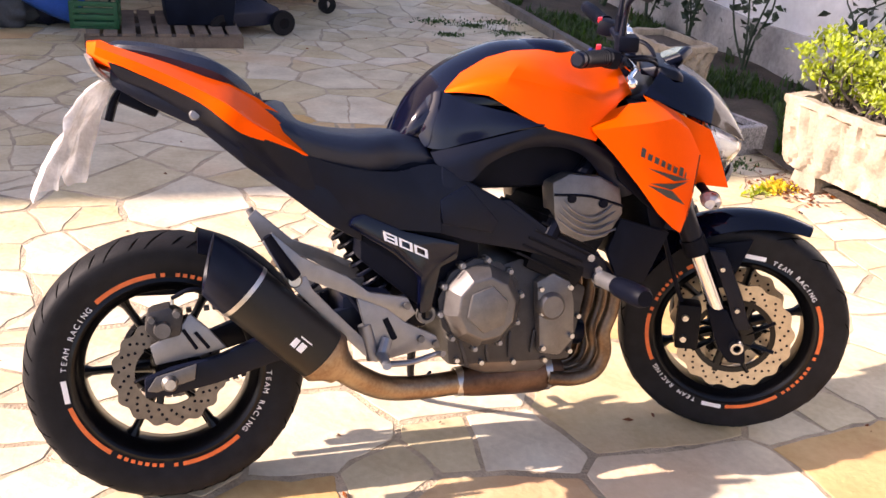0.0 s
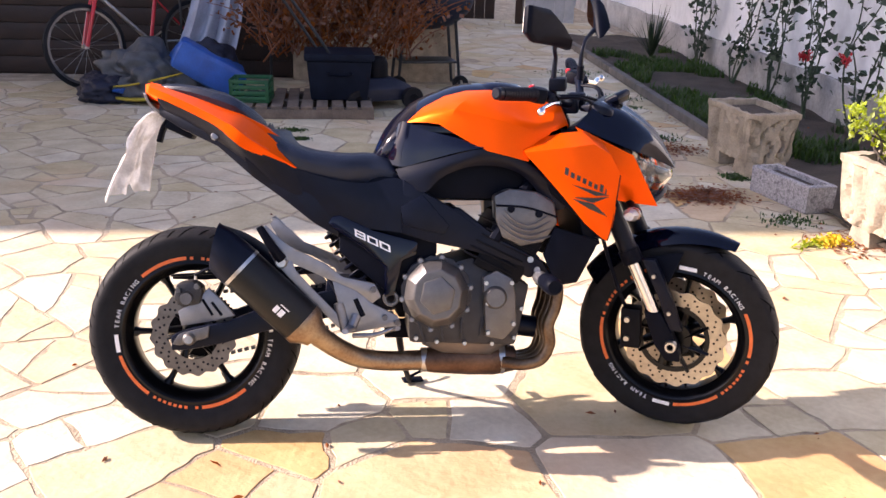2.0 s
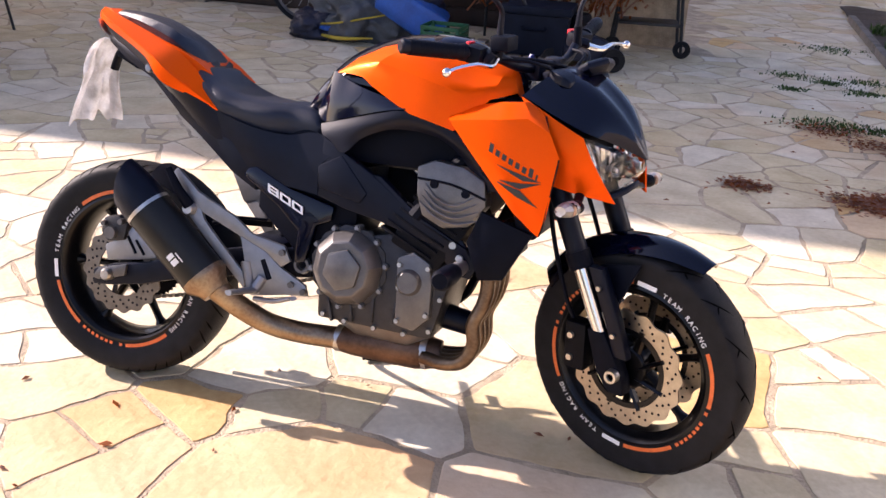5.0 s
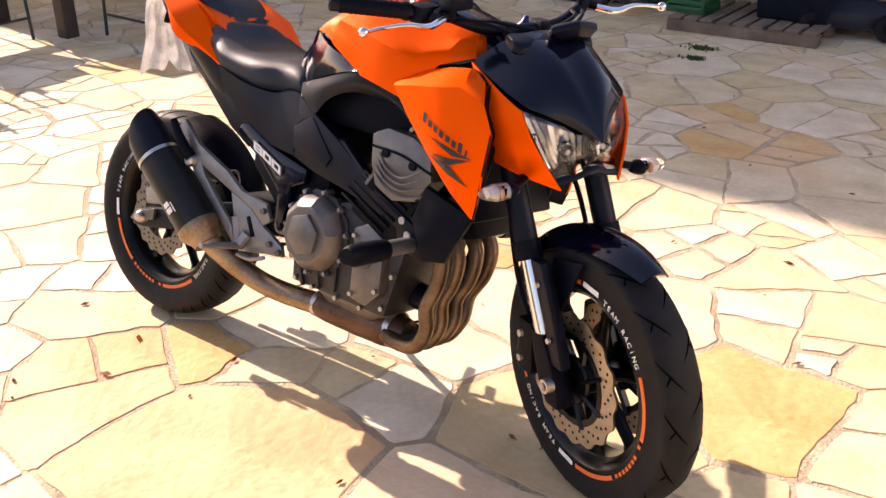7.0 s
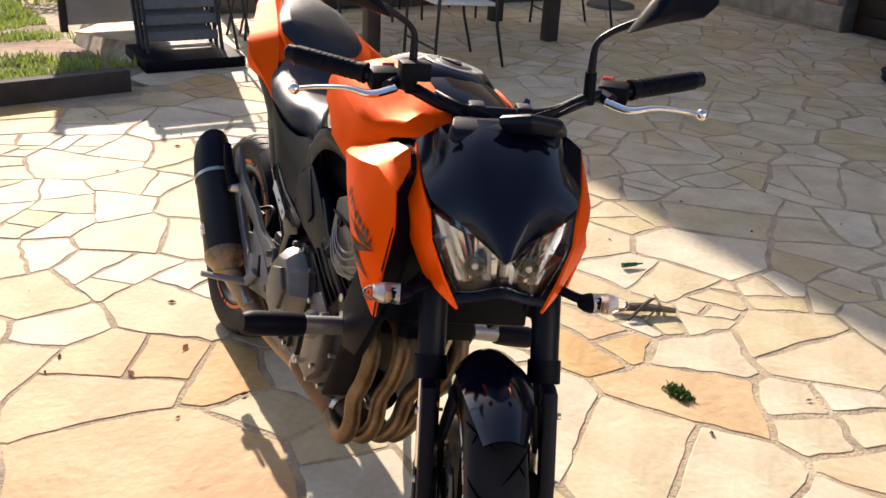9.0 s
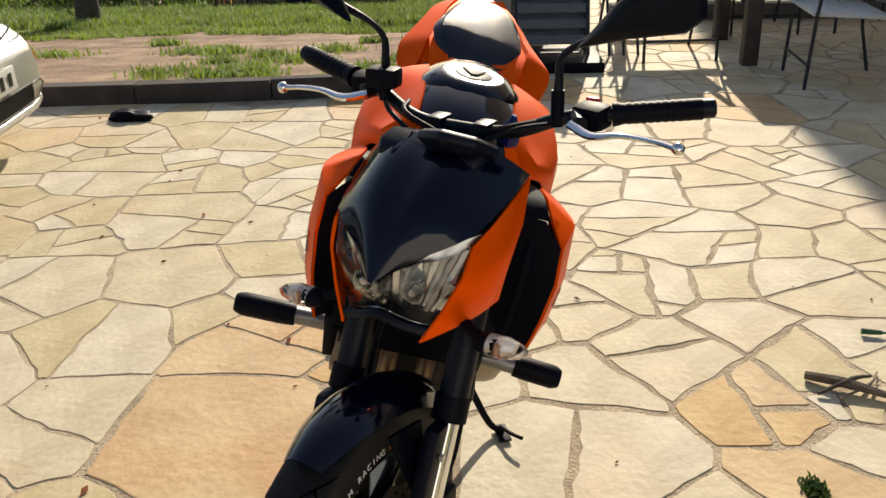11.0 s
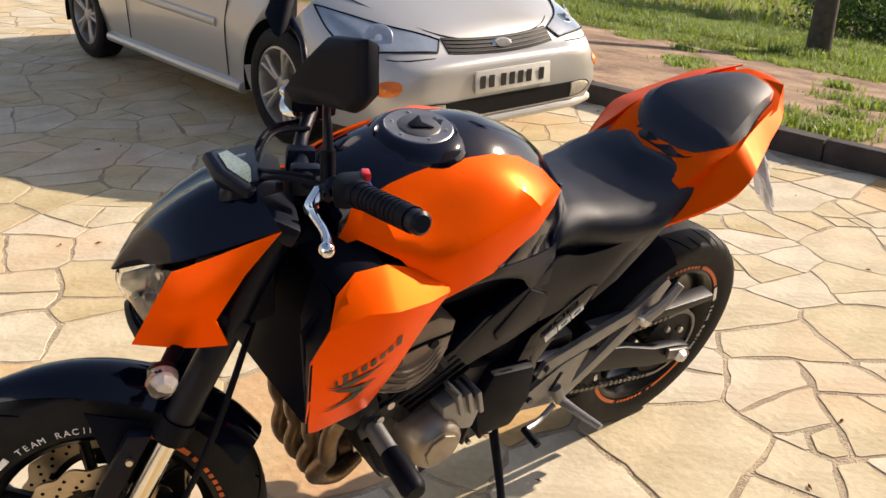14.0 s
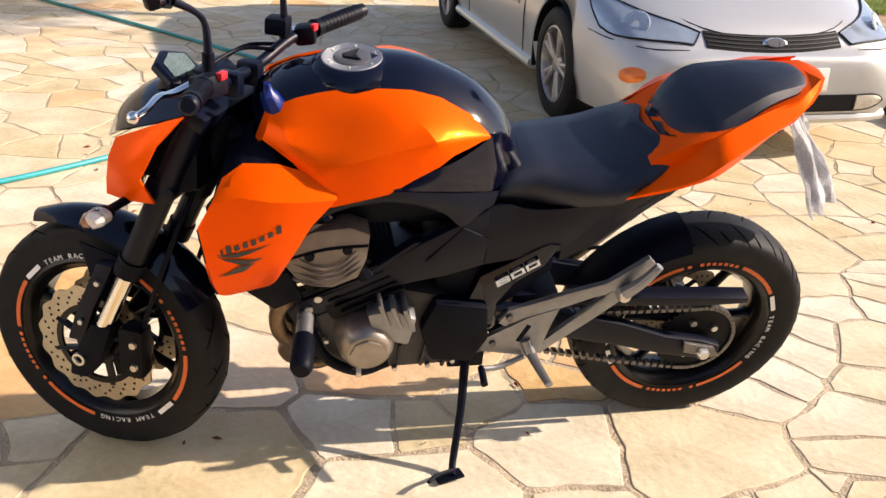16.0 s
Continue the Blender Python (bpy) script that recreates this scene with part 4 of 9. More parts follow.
# tail: orange side panel from the tip to the arrow under the rider seat
tail_panel = sheet(
    [
        [(-0.112, 0.044, 1.038), (-0.050, 0.074, 1.016), (0.020, 0.090, 0.994), (0.090, 0.106, 0.968), (0.150, 0.120, 0.944), (0.200, 0.128, 0.912), (0.250, 0.142, 0.868), (0.304, 0.158, 0.804)],
        [(-0.114, 0.064, 1.024), (-0.050, 0.122, 1.000), (0.020, 0.150, 0.970), (0.090, 0.180, 0.936), (0.140, 0.200, 0.908), (0.185, 0.194, 0.872), (0.240, 0.172, 0.838), (0.303, 0.160, 0.801)],
        [(-0.118, 0.058, 1.008), (-0.055, 0.106, 0.980), (0.015, 0.130, 0.948), (0.085, 0.158, 0.912), (0.130, 0.190, 0.876), (0.165, 0.192, 0.850), (0.225, 0.170, 0.828), (0.302, 0.158, 0.798)],
    ],
    0.004,
    (0.05, 0, 0.95),
    3,
    smooth_rows=False,
)
bmesh.ops.scale(tail_panel, vec=(1, 0.92, 1), verts=tail_panel.verts)
fixed("tail_panel", mirrored(tail_panel), "orange", "orange tail panel", smooth=40)
tail_panel.free()
tail_left = sheet(
    [
        [(-0.100, 0.030, 1.036), (-0.055, 0.074, 1.002), (0.010, 0.094, 0.980), (0.080, 0.114, 0.954), (0.140, 0.122, 0.932), (0.190, 0.104, 0.898), (0.230, 0.110, 0.866), (0.318, 0.130, 0.800)],
        [(-0.112, 0.080, 1.042), (-0.060, 0.112, 1.014), (0.010, 0.132, 0.998), (0.080, 0.152, 0.976), (0.140, 0.172, 0.954), (0.190, 0.152, 0.908), (0.230, 0.150, 0.872), (0.318, 0.160, 0.810)],
        [(-0.104, 0.094, 1.022), (-0.050, 0.142, 0.992), (0.020, 0.174, 0.966), (0.090, 0.208, 0.944), (0.150, 0.236, 0.924), (0.190, 0.234, 0.890), (0.250, 0.208, 0.850), (0.318, 0.176, 0.808)],
        [(-0.110, 0.080, 1.004), (-0.055, 0.126, 0.972), (0.015, 0.158, 0.945), (0.085, 0.194, 0.914), (0.145, 0.224, 0.894), (0.192, 0.232, 0.880), (0.250, 0.208, 0.842), (0.318, 0.174, 0.802)],
    ],
    0.004,
    (0.05, 0.03, 0.95),
    3,
    smooth_rows=False,
)
fixed("tail_panel", tail_left, "orange", "orange tail panel", smooth=40)
fixed(
    "tail_hump",
    loft([[(x, y + 0.028, z) for x, y, z in ((xx, -w, zl), (xx, -w * 0.9, zt), (xx, 0, zt + 0.004), (xx, w * 0.9, zt), (xx, w, zl), (xx, 0, zl - 0.012))] for xx, w, zt, zl in ((-0.135, 0.034, 1.034, 1.006), (-0.110, 0.058, 1.036, 0.990), (-0.05, 0.104, 1.012, 0.968), (0.05, 0.132, 0.980, 0.925), (0.15, 0.150, 0.948, 0.880), (0.205, 0.140, 0.920, 0.850), (0.262, 0.130, 0.880, 0.830))]),
    "orange",
    "orange tail centre",
)
# the orange deck on the far side of the pad, out to the panel's edge
deck = []
for x, y0, z0, zm, zc in ((-0.050, -0.112, 1.000, 1.011, 1.010), (0.020, -0.138, 0.970, 0.988, 0.988), (0.090, -0.166, 0.936, 0.962, 0.966), (0.140, -0.184, 0.908, 0.944, 0.950), (0.185, -0.178, 0.874, 0.916, 0.924), (0.228, -0.160, 0.850, 0.882, 0.892)):
    deck.append([(x, y0, z0), (x, y0 * 0.62, zm), (x, 0.03, zc)])
fixed("tail_deck", sheet(deck, 0.004, (0.05, 0, 0.85), 2, smooth_cols=False), "orange", "orange deck round the pillion pad", smooth=30)
fixed("tail_light", sheet([[(-0.128, -0.055, 1.000), (-0.142, 0, 1.010), (-0.128, 0.055, 1.000)], [(-0.118, -0.05, 0.975), (-0.128, 0, 0.978), (-0.118, 0.05, 0.975)], [(-0.085, -0.035, 0.945), (-0.095, 0, 0.945), (-0.085, 0.035, 0.945)]], 0.006, (0, 0, 1.0), 3), "decal_grey", "smoked clear tail light")
# black undertail and subframe covers
under = loft([[(x, -w, zb), (x, -w * 1.05, (zt + zb) / 2), (x, -w * 0.9, zt), (x, w * 0.9, zt), (x, w * 1.05, (zt + zb) / 2), (x, w, zb)] for x, w, zt, zb in ((-0.09, 0.045, 0.98, 0.945), (-0.02, 0.075, 0.955, 0.905), (0.08, 0.095, 0.92, 0.858), (0.18, 0.115, 0.88, 0.772), (0.26, 0.128, 0.84, 0.716), (0.35, 0.135, 0.81, 0.645), (0.42, 0.135, 0.79, 0.605))])
fixed("undertail", bevelled(under, 0.006), "black_satin", "black undertail cover")
lower_tail = sheet(
    [
        [(-0.092, 0.066, 0.992), (0.015, 0.118, 0.950), (0.085, 0.144, 0.914), (0.130, 0.172, 0.880), (0.200, 0.164, 0.842), (0.300, 0.145, 0.802)],
        [(-0.082, 0.064, 0.972), (0.022, 0.104, 0.928), (0.092, 0.126, 0.888), (0.150, 0.146, 0.846), (0.225, 0.146, 0.796), (0.315, 0.140, 0.745)],
        [(-0.065, 0.052, 0.952), (0.030, 0.086, 0.904), (0.100, 0.102, 0.860), (0.170, 0.118, 0.808), (0.250, 0.126, 0.745), (0.330, 0.132, 0.690)],
    ],
    0.004,
    (0.1, 0, 0.9),
    2,
)
both(fixed, "tail_skirt", lower_tail, "black_satin", "black panel under the orange tail", smooth=50)
# licence plate arm with its plate, and the round fastener on the cover
fixed("plate_arm", tube([(-0.06, 0, 0.945), (-0.085, 0, 0.915), (-0.10, 0, 0.87)], 0.016, 8, 4, True, 0.6), "black_matt")
fixed("plate_lamp", box((0.085, 0.07, 0.032), (-0.035, 0, 0.908), 0.008, (0, 24, 0)), "black_matt")
both(fixed, "cover_button", lathe([(0, 0.008), (0.009, 0.007), (0.012, 0.0)], 16, "y", (0.075, 0.108, 0.886)), "alloy")
# side covers under the seat
side_cover = sheet(
    [
        [(0.150, 0.140, 0.860), (0.225, 0.142, 0.832), (0.300, 0.146, 0.800), (0.400, 0.150, 0.770), (0.500, 0.142, 0.760), (0.580, 0.142, 0.775), (0.660, 0.150, 0.738)],
        [(0.165, 0.132, 0.812), (0.240, 0.134, 0.778), (0.330, 0.142, 0.745), (0.410, 0.150, 0.720), (0.500, 0.148, 0.705), (0.560, 0.150, 0.702), (0.600, 0.153, 0.697)],
        [(0.180, 0.118, 0.774), (0.262, 0.120, 0.716), (0.345, 0.128, 0.660), (0.425, 0.138, 0.640), (0.490, 0.142, 0.632), (0.550, 0.148, 0.626), (0.598, 0.150, 0.620)],
    ],
    0.006,
    (0.45, 0, 0.7),
    3,
)
both(fixed, "side_cover", side_cover, "black_satin", "satin black side cover", smooth=45)
pent = plate([(0.594, 0.156, 0.694), (0.656, 0.158, 0.728), (0.732, 0.162, 0.642), (0.716, 0.162, 0.616), (0.600, 0.156, 0.640)], 0.010, (0.65, 0, 0.67), 0.004)
both(fixed, "frame_cover", pent, "black_satin", "five-sided frame cover")
# black air-intake cover that arches from the seat to the shroud
arch = sheet(
    [
        [(0.580, 0.124, 0.799), (0.640, 0.150, 0.814), (0.700, 0.173, 0.830), (0.760, 0.192, 0.846), (0.818, 0.204, 0.857), (0.890, 0.198, 0.845), (0.960, 0.190, 0.812), (1.030, 0.178, 0.765), (1.075, 0.165, 0.700)],
        [(0.594, 0.140, 0.770), (0.645, 0.160, 0.782), (0.700, 0.178, 0.801), (0.760, 0.193, 0.821), (0.815, 0.202, 0.834), (0.885, 0.197, 0.825), (0.950, 0.190, 0.795), (1.012, 0.178, 0.750), (1.050, 0.165, 0.690)],
        [(0.625, 0.148, 0.745), (0.664, 0.162, 0.736), (0.700, 0.168, 0.772), (0.750, 0.178, 0.798), (0.805, 0.182, 0.811), (0.875, 0.178, 0.808), (0.935, 0.168, 0.785), (0.985, 0.155, 0.735), (1.020, 0.145, 0.680)],
    ],
    0.005,
    (0.85, 0, 0.7),
    3,
)
both(fixed, "intake_cover", arch, "black_satin", "arched satin black intake cover", smooth=50)
# main frame spar running down and forward over the engine
spar = plate([(0.600, 0.150, 0.770), (0.662, 0.156, 0.735), (0.742, 0.158, 0.690), (0.855, 0.160, 0.612), (0.930, 0.160, 0.560), (0.905, 0.160, 0.540), (0.760, 0.156, 0.578), (0.676, 0.154, 0.594), (0.596, 0.150, 0.618)], 0.030, (0.7, 0, 0.65), 0.006)
both(fixed, "frame_spar", spar, "black_satin", "satin black pressed frame spar")
down = plate([(0.700, 0.150, 0.690), (0.760, 0.156, 0.690), (0.880, 0.164, 0.600), (1.000, 0.160, 0.540), (1.020, 0.150, 0.500), (0.960, 0.150, 0.490), (0.860, 0.156, 0.555)], 0.024, (0.8, 0, 0.6), 0.006)
both(fixed, "engine_mount", down, "black_satin")
fixed("airbox", box((0.42, 0.24, 0.16), (0.79, 0, 0.79), 0.03), "black_matt")
fixed("main_frame", bevelled(loft([[(x, -w, zb), (x, -w, zt), (x, w, zt), (x, w, zb)] for x, w, zb, zt in ((0.42, 0.11, 0.56, 0.80), (0.55, 0.12, 0.45, 0.80), (0.64, 0.12, 0.40, 0.74), (0.70, 0.12, 0.56, 0.70))]), 0.01), "black_matt")
head = fixed("head_tube", lathe([(0.036, -0.11), (0.04, -0.10), (0.04, 0.10), (0.036, 0.11)], 20, "z", (0, 0, 0)), "black_matt")
head.matrix_local = pose(1.180, 0, 0.835, 0, -RAKE, 0)
for sy in (-1, 1):
    fixed("frame_tube", tube([(1.13, sy * 0.03, 0.90), (1.03, sy * 0.10, 0.83), (0.92, sy * 0.135, 0.70), (0.86, sy * 0.15, 0.60)], 0.022, 10), "black_matt")

# radiator shrouds: orange, folded along two creases
shroud = sheet(
    [
        [(0.930, 0.196, 0.866), (0.985, 0.180, 0.890), (1.045, 0.168, 0.905), (1.112, 0.174, 0.912), (1.152, 0.188, 0.888)],
        [(0.934, 0.214, 0.848), (0.990, 0.232, 0.856), (1.060, 0.240, 0.864), (1.122, 0.236, 0.874), (1.176, 0.218, 0.846)],
        [(0.985, 0.220, 0.792), (1.030, 0.234, 0.790), (1.090, 0.243, 0.786), (1.150, 0.240, 0.784), (1.206, 0.220, 0.788)],
        [(1.050, 0.218, 0.720), (1.080, 0.230, 0.712), (1.115, 0.236, 0.704), (1.155, 0.232, 0.698), (1.196, 0.214, 0.700)],
        [(1.110, 0.206, 0.652), (1.125, 0.213, 0.646), (1.145, 0.216, 0.640), (1.165, 0.214, 0.633), (1.187, 0.204, 0.634)],
        [(1.158, 0.196, 0.612), (1.163, 0.199, 0.609), (1.168, 0.200, 0.606), (1.174, 0.199, 0.603), (1.179, 0.197, 0.602)],
    ],
    0.005,
    (1.0, 0, 0.75),
    2,
    smooth_rows=False,
    smooth_cols=False,
)
SHROUD = BVHTree.FromBMesh(shroud)
other = mirrored(shroud)
for v in shroud.verts:
    # the flank on the stand side hangs fuller along its rear edge
    low = max(0.0, min(1.0, (0.80 - v.co.z) / 0.15))
    back = max(0.0, min(1.0, (1.185 - v.co.x) / 0.05)) if v.co.z < 0.66 else max(0.0, min(1.0, (1.14 - v.co.x) / 0.09))
    v.co.x -= 0.055 * low * back
    v.co.z -= 0.012 * low * back
shrouds = fixed("radiator_shroud", shroud, "orange", "orange radiator shroud with dark decals", smooth=38), fixed("radiator_shroud", other, "orange", "orange radiator shroud with dark decals", smooth=38)


def lerp2(a, b, t):
    return (a[0] + (b[0] - a[0]) * t, a[1] + (b[1] - a[1]) * t)


# the maker's name as a row of plain blocks, with a jagged flash below it
shapes = [
    ([(1.0613, 0.7630), (1.1725, 0.7320), (1.1300, 0.7310)], "decal"),
    ([(1.1725, 0.7290), (1.1234, 0.7250), (1.0704, 0.7270), (1.1234, 0.7110)], "decal"),
    ([(1.0658, 0.7230), (1.1255, 0.7085), (1.1703, 0.6715), (1.1160, 0.6935)], "decal"),
]
for k in range(8):
    tall = 0.020 if k in (0, 6) else 0.0135
    u0, u1 = (k + 0.10) / 8, (k + (0.70 if k != 7 else 0.35)) / 8
    a0, a1 = lerp2((1.040, 0.791), (1.172, 0.730), u0), lerp2((1.040, 0.791), (1.172, 0.730), u1)
    shapes.append(([(a0[0] + 0.002, a0[1] + tall), (a1[0] + 0.002, a1[1] + tall), a1, a0], "decal"))
def sticker(outline, mat, sy, owner):
    """A thin sticker that follows the shroud's folds."""
    bm = bmesh.new()
    bm.faces.new([bm.verts.new((x, 0, z)) for x, z in outline])
    bmesh.ops.triangulate(bm, faces=bm.faces)
    for _ in range(3):
        bmesh.ops.subdivide_edges(bm, edges=[e for e in bm.edges if e.calc_length() > 0.010], cuts=1)
        bmesh.ops.triangulate(bm, faces=bm.faces)
    for v in bm.verts:
        hit = SHROUD.ray_cast(Vector((v.co.x, 0.6, v.co.z)), Vector((0, -1, 0)))
        v.co.y = sy * ((hit[0].y if hit[0] else 0.21) + 0.0022)
    part("decal", bm, mat, owner, smooth=0)


for shape, mat in shapes:
    for sy, ob in ((1, shrouds[0]), (-1, shrouds[1])):
        sticker(shape, mat, sy, ob)
both(fixed, "shroud_lining", sheet(
    [
        [(1.158, 0.176, 0.884), (1.140, 0.105, 0.882)],
        [(1.176, 0.218, 0.842), (1.148, 0.105, 0.836)],
        [(1.206, 0.220, 0.788), (1.158, 0.105, 0.786)],
        [(1.196, 0.214, 0.700), (1.146, 0.105, 0.700)],
        [(1.187, 0.204, 0.634), (1.138, 0.118, 0.640)],
        [(1.179, 0.197, 0.602), (1.140, 0.150, 0.612)],
    ],
    0.004,
    (0.9, 0.1, 0.75),
    1,
    False,
    False,
), "black_matt", "black lining inside the shroud")
both(fixed, "shroud_cap", sheet(
    [
        [(1.152, 0.184, 0.886), (1.112, 0.171, 0.908), (1.045, 0.165, 0.902)],
        [(1.148, 0.110, 0.886), (1.108, 0.100, 0.908), (1.055, 0.110, 0.920)],
        [(1.138, 0.020, 0.892), (1.100, 0.020, 0.915), (1.060, 0.030, 0.925)],
    ],
    0.004,
    (1.0, 0, 0.75),
    2,
), "black_matt", "black cover between shroud and tank")
both(fixed, "shroud_inner", plate([(0.95, 0.188, 0.855), (1.12, 0.165, 0.905), (1.19, 0.165, 0.80), (1.16, 0.165, 0.62), (1.02, 0.18, 0.73)], 0.012, (1.0, 0, 0.75), 0.003), "black_matt")

# radiator
fixed("radiator", box((0.045, 0.33, 0.27), (1.112, 0, 0.715), 0.006, (0, -14, 0)), "black_matt", "black finned radiator")
# dark box added to close the gap where the header pipes showed
fixed("oil_cooler", box((0.036, 0.16, 0.09), (1.090, 0, 0.568), 0.006, (0, -14, 0)), "black_matt", "black filler box added below the radiator to darken the gap")
fixed("radiator_guard", plate([(1.03, -0.178, 0.64), (1.16, -0.178, 0.60), (1.10, -0.172, 0.48), (1.04, -0.172, 0.47), (1.0, -0.172, 0.56)], 0.02, (1.1, 0, 0.6), 0.004), "black_matt")
fixed("radiator_guard", plate([(1.03, 0.178, 0.64), (1.14, 0.178, 0.61), (1.06, 0.172, 0.53), (1.0, 0.172, 0.56)], 0.02, (1.1, 0, 0.6), 0.004), "black_matt")

# ---- engine ----
block = bevelled(loft([[(x0, w, z0), (x1, w, z1), (x2, w, z2), (x3, w, z3), (x4, w, z4)] for w, x0, z0, x1, z1, x2, z2, x3, z3, x4, z4 in ((-0.135, 0.62, 0.30, 0.61, 0.50, 0.80, 0.55, 0.97, 0.47, 0.93, 0.29), (0.135, 0.62, 0.30, 0.61, 0.50, 0.80, 0.55, 0.97, 0.47, 0.93, 0.29))]), 0.015)
fixed("crankcase", block, "engine_mid", "dark grey cast crankcase")
fixed("oil_sump", bevelled(loft([[(x, -w, 0.30), (x, w, 0.30), (x, w * 0.8, zb), (x, -w * 0.8, zb)] for x, w, zb in ((0.66, 0.10, 0.285), (0.72, 0.12, 0.262), (0.86, 0.12, 0.255), (0.92, 0.10, 0.285))]), 0.008), "engine")
cyl = bevelled(prism([(0.80, 0.53), (0.93, 0.47), (1.01, 0.60), (0.94, 0.70), (0.87, 0.68)], -0.155, 0.155, 0.012), 0)
fixed("cylinder_block", cyl, "engine_dark", "black cylinder block")
for k in range(6):
    u = k / 5
    fixed("cooling_fin", box((0.15, 0.325, 0.006), (0.845 + 0.075 * u, 0, 0.535 + 0.085 * u), 0.002, (0, 26, 0)), "engine_dark")
# rounded ribbed cover in the frame's opening
for sy in (-1, 1):
    out = [(0.856, 0.728), (0.900, 0.748), (0.975, 0.740), (1.030, 0.712), (1.040, 0.650), (1.000, 0.596), (0.935, 0.584), (0.880, 0.610), (0.862, 0.660)]
    # stand-side cover in a lighter, warmer grey than the other
    cover_mat = "engine" if sy < 0 else "cover_brown"
    cover = fixed("cylinder_head_cover", prism(out, sy * 0.10, sy * 0.172, 0.010, 2), cover_mat, "grey ribbed cylinder head cover")
    for k in range(4):
        z = 0.594 + 0.015 * k
        part("rib", tube([(0.872 + 0.004 * k, sy * 0.170, z + 0.050), (0.915, sy * 0.178, z + 0.018), (0.965, sy * 0.178, z + 0.006), (1.028, sy * 0.168, z + 0.022 + 0.008 * k)], 0.0028, 6, 5), cover_mat, cover)
    part("cover_seam", tube([(0.862, sy * 0.1725, 0.700), (0.95, sy * 0.1735, 0.694), (1.036, sy * 0.1715, 0.668)], 0.0035, 6, 4), "black_matt", cover)
    for x, z in ((0.905, 0.69), (0.985, 0.676)):
        part("plug", lathe([(0, sy * 0.178), (0.010, sy * 0.178), (0.012, sy * 0.168)], 14, "y", (x, 0, z)), "black_matt", cover)
# clutch cover on one flank, alternator cover on the other
cl = Vector((0.697, 0, 0.446))


def ring_points(r, n, turn, squash=1.0):
    return [(cl.x + r * math.cos(2 * math.pi * k / n + turn), cl.z + r * squash * math.sin(2 * math.pi * k / n + turn)) for k in range(n)]


clutch = fixed("clutch_cover", loft([[(x, y, z) for x, z in ring_points(r, 10, 0.16, 1.06)] for r, y in ((0.094, -0.125), (0.094, -0.150), (0.086, -0.170), (0.070, -0.188), (0.066, -0.190))]), "engine", "grey faceted clutch cover", smooth=20)
part("cover_boss", prism(ring_points(0.052, 6, 0.30, 1.08), -0.186, -0.199, 0.006), "engine", clutch)
for k in range(10):
    a = 2 * math.pi * k / 10 + 0.16
    lug = part("cover_lug", lathe([(0, -0.146), (0.0085, -0.146), (0.0095, -0.142), (0.0095, -0.118)], 14, "y", (cl.x + 0.099 * math.cos(a), 0, cl.z + 0.105 * math.sin(a))), "engine", clutch)
    part("cover_bolt", lathe([(0, -0.154), (0.0058, -0.154), (0.0066, -0.147)], 6, "y", (cl.x + 0.100 * math.cos(a), 0, cl.z + 0.106 * math.sin(a))), "alloy", lug)
fixed("clutch_flange", prism([(cl.x + (0.099 + 0.005 * (k % 2)) * math.cos(2 * math.pi * k / 20 + 0.16), cl.z + (0.105 + 0.005 * (k % 2)) * math.sin(2 * math.pi * k / 20 + 0.16)) for k in range(20)], -0.12, -0.140, 0.003), "engine_mid")
pick = fixed("pickup_cover", prism([(0.828, 0.495), (0.870, 0.515), (0.915, 0.490), (0.925, 0.440), (0.928, 0.352), (0.890, 0.312), (0.838, 0.322), (0.835, 0.400)], -0.115, -0.162, 0.008), "engine", "grey ignition pickup cover")
part("cover_boss", lathe([(0, -0.176), (0.026, -0.176), (0.033, -0.168), (0.036, -0.150)], 28, "y", (0.865, 0, 0.436)), "engine", pick)
for x, z in ((0.838, 0.478), (0.912, 0.478), (0.918, 0.36), (0.845, 0.335), (0.842, 0.42)):
    part("cover_bolt", lathe([(0, -0.171), (0.006, -0.171), (0.007, -0.155)], 8, "y", (x, 0, z)), "steel", pick)
al = Vector((0.857, 0, 0.425))
alt = fixed("alternator_cover", lathe([(0, 0.214), (0.046, 0.214), (0.054, 0.208), (0.063, 0.190), (0.068, 0.165), (0.074, 0.12)], 40, "y", al), "alloy_brown", "bare metal alternator cover")
hexb = [(al.x + 0.040 * math.cos(math.pi / 4 * k), al.z + 0.040 * math.sin(math.pi / 4 * k)) for k in range(8)]
part("cover_boss", prism(hexb, 0.212, 0.219, 0.003), "alloy_brown", alt)
starter = fixed("starter_cover", prism([(0.745, 0.50), (0.80, 0.535), (0.86, 0.52), (0.84, 0.45), (0.76, 0.42)], 0.12, 0.195, 0.012), "alloy", "finned bare metal cover")
for k in range(3):
    part("fin", box((0.010, 0.078, 0.07), (0.765 + 0.028 * k, 0.165, 0.506 + 0.008 * k), 0.003, (0, 20, 0)), "alloy", starter)
fixed("sprocket_cover", prism([(0.575, 0.50), (0.70, 0.52), (0.73, 0.44), (0.70, 0.34), (0.60, 0.33), (0.565, 0.40)], 0.11, 0.165, 0.012), "black_matt", "black sprocket cover")
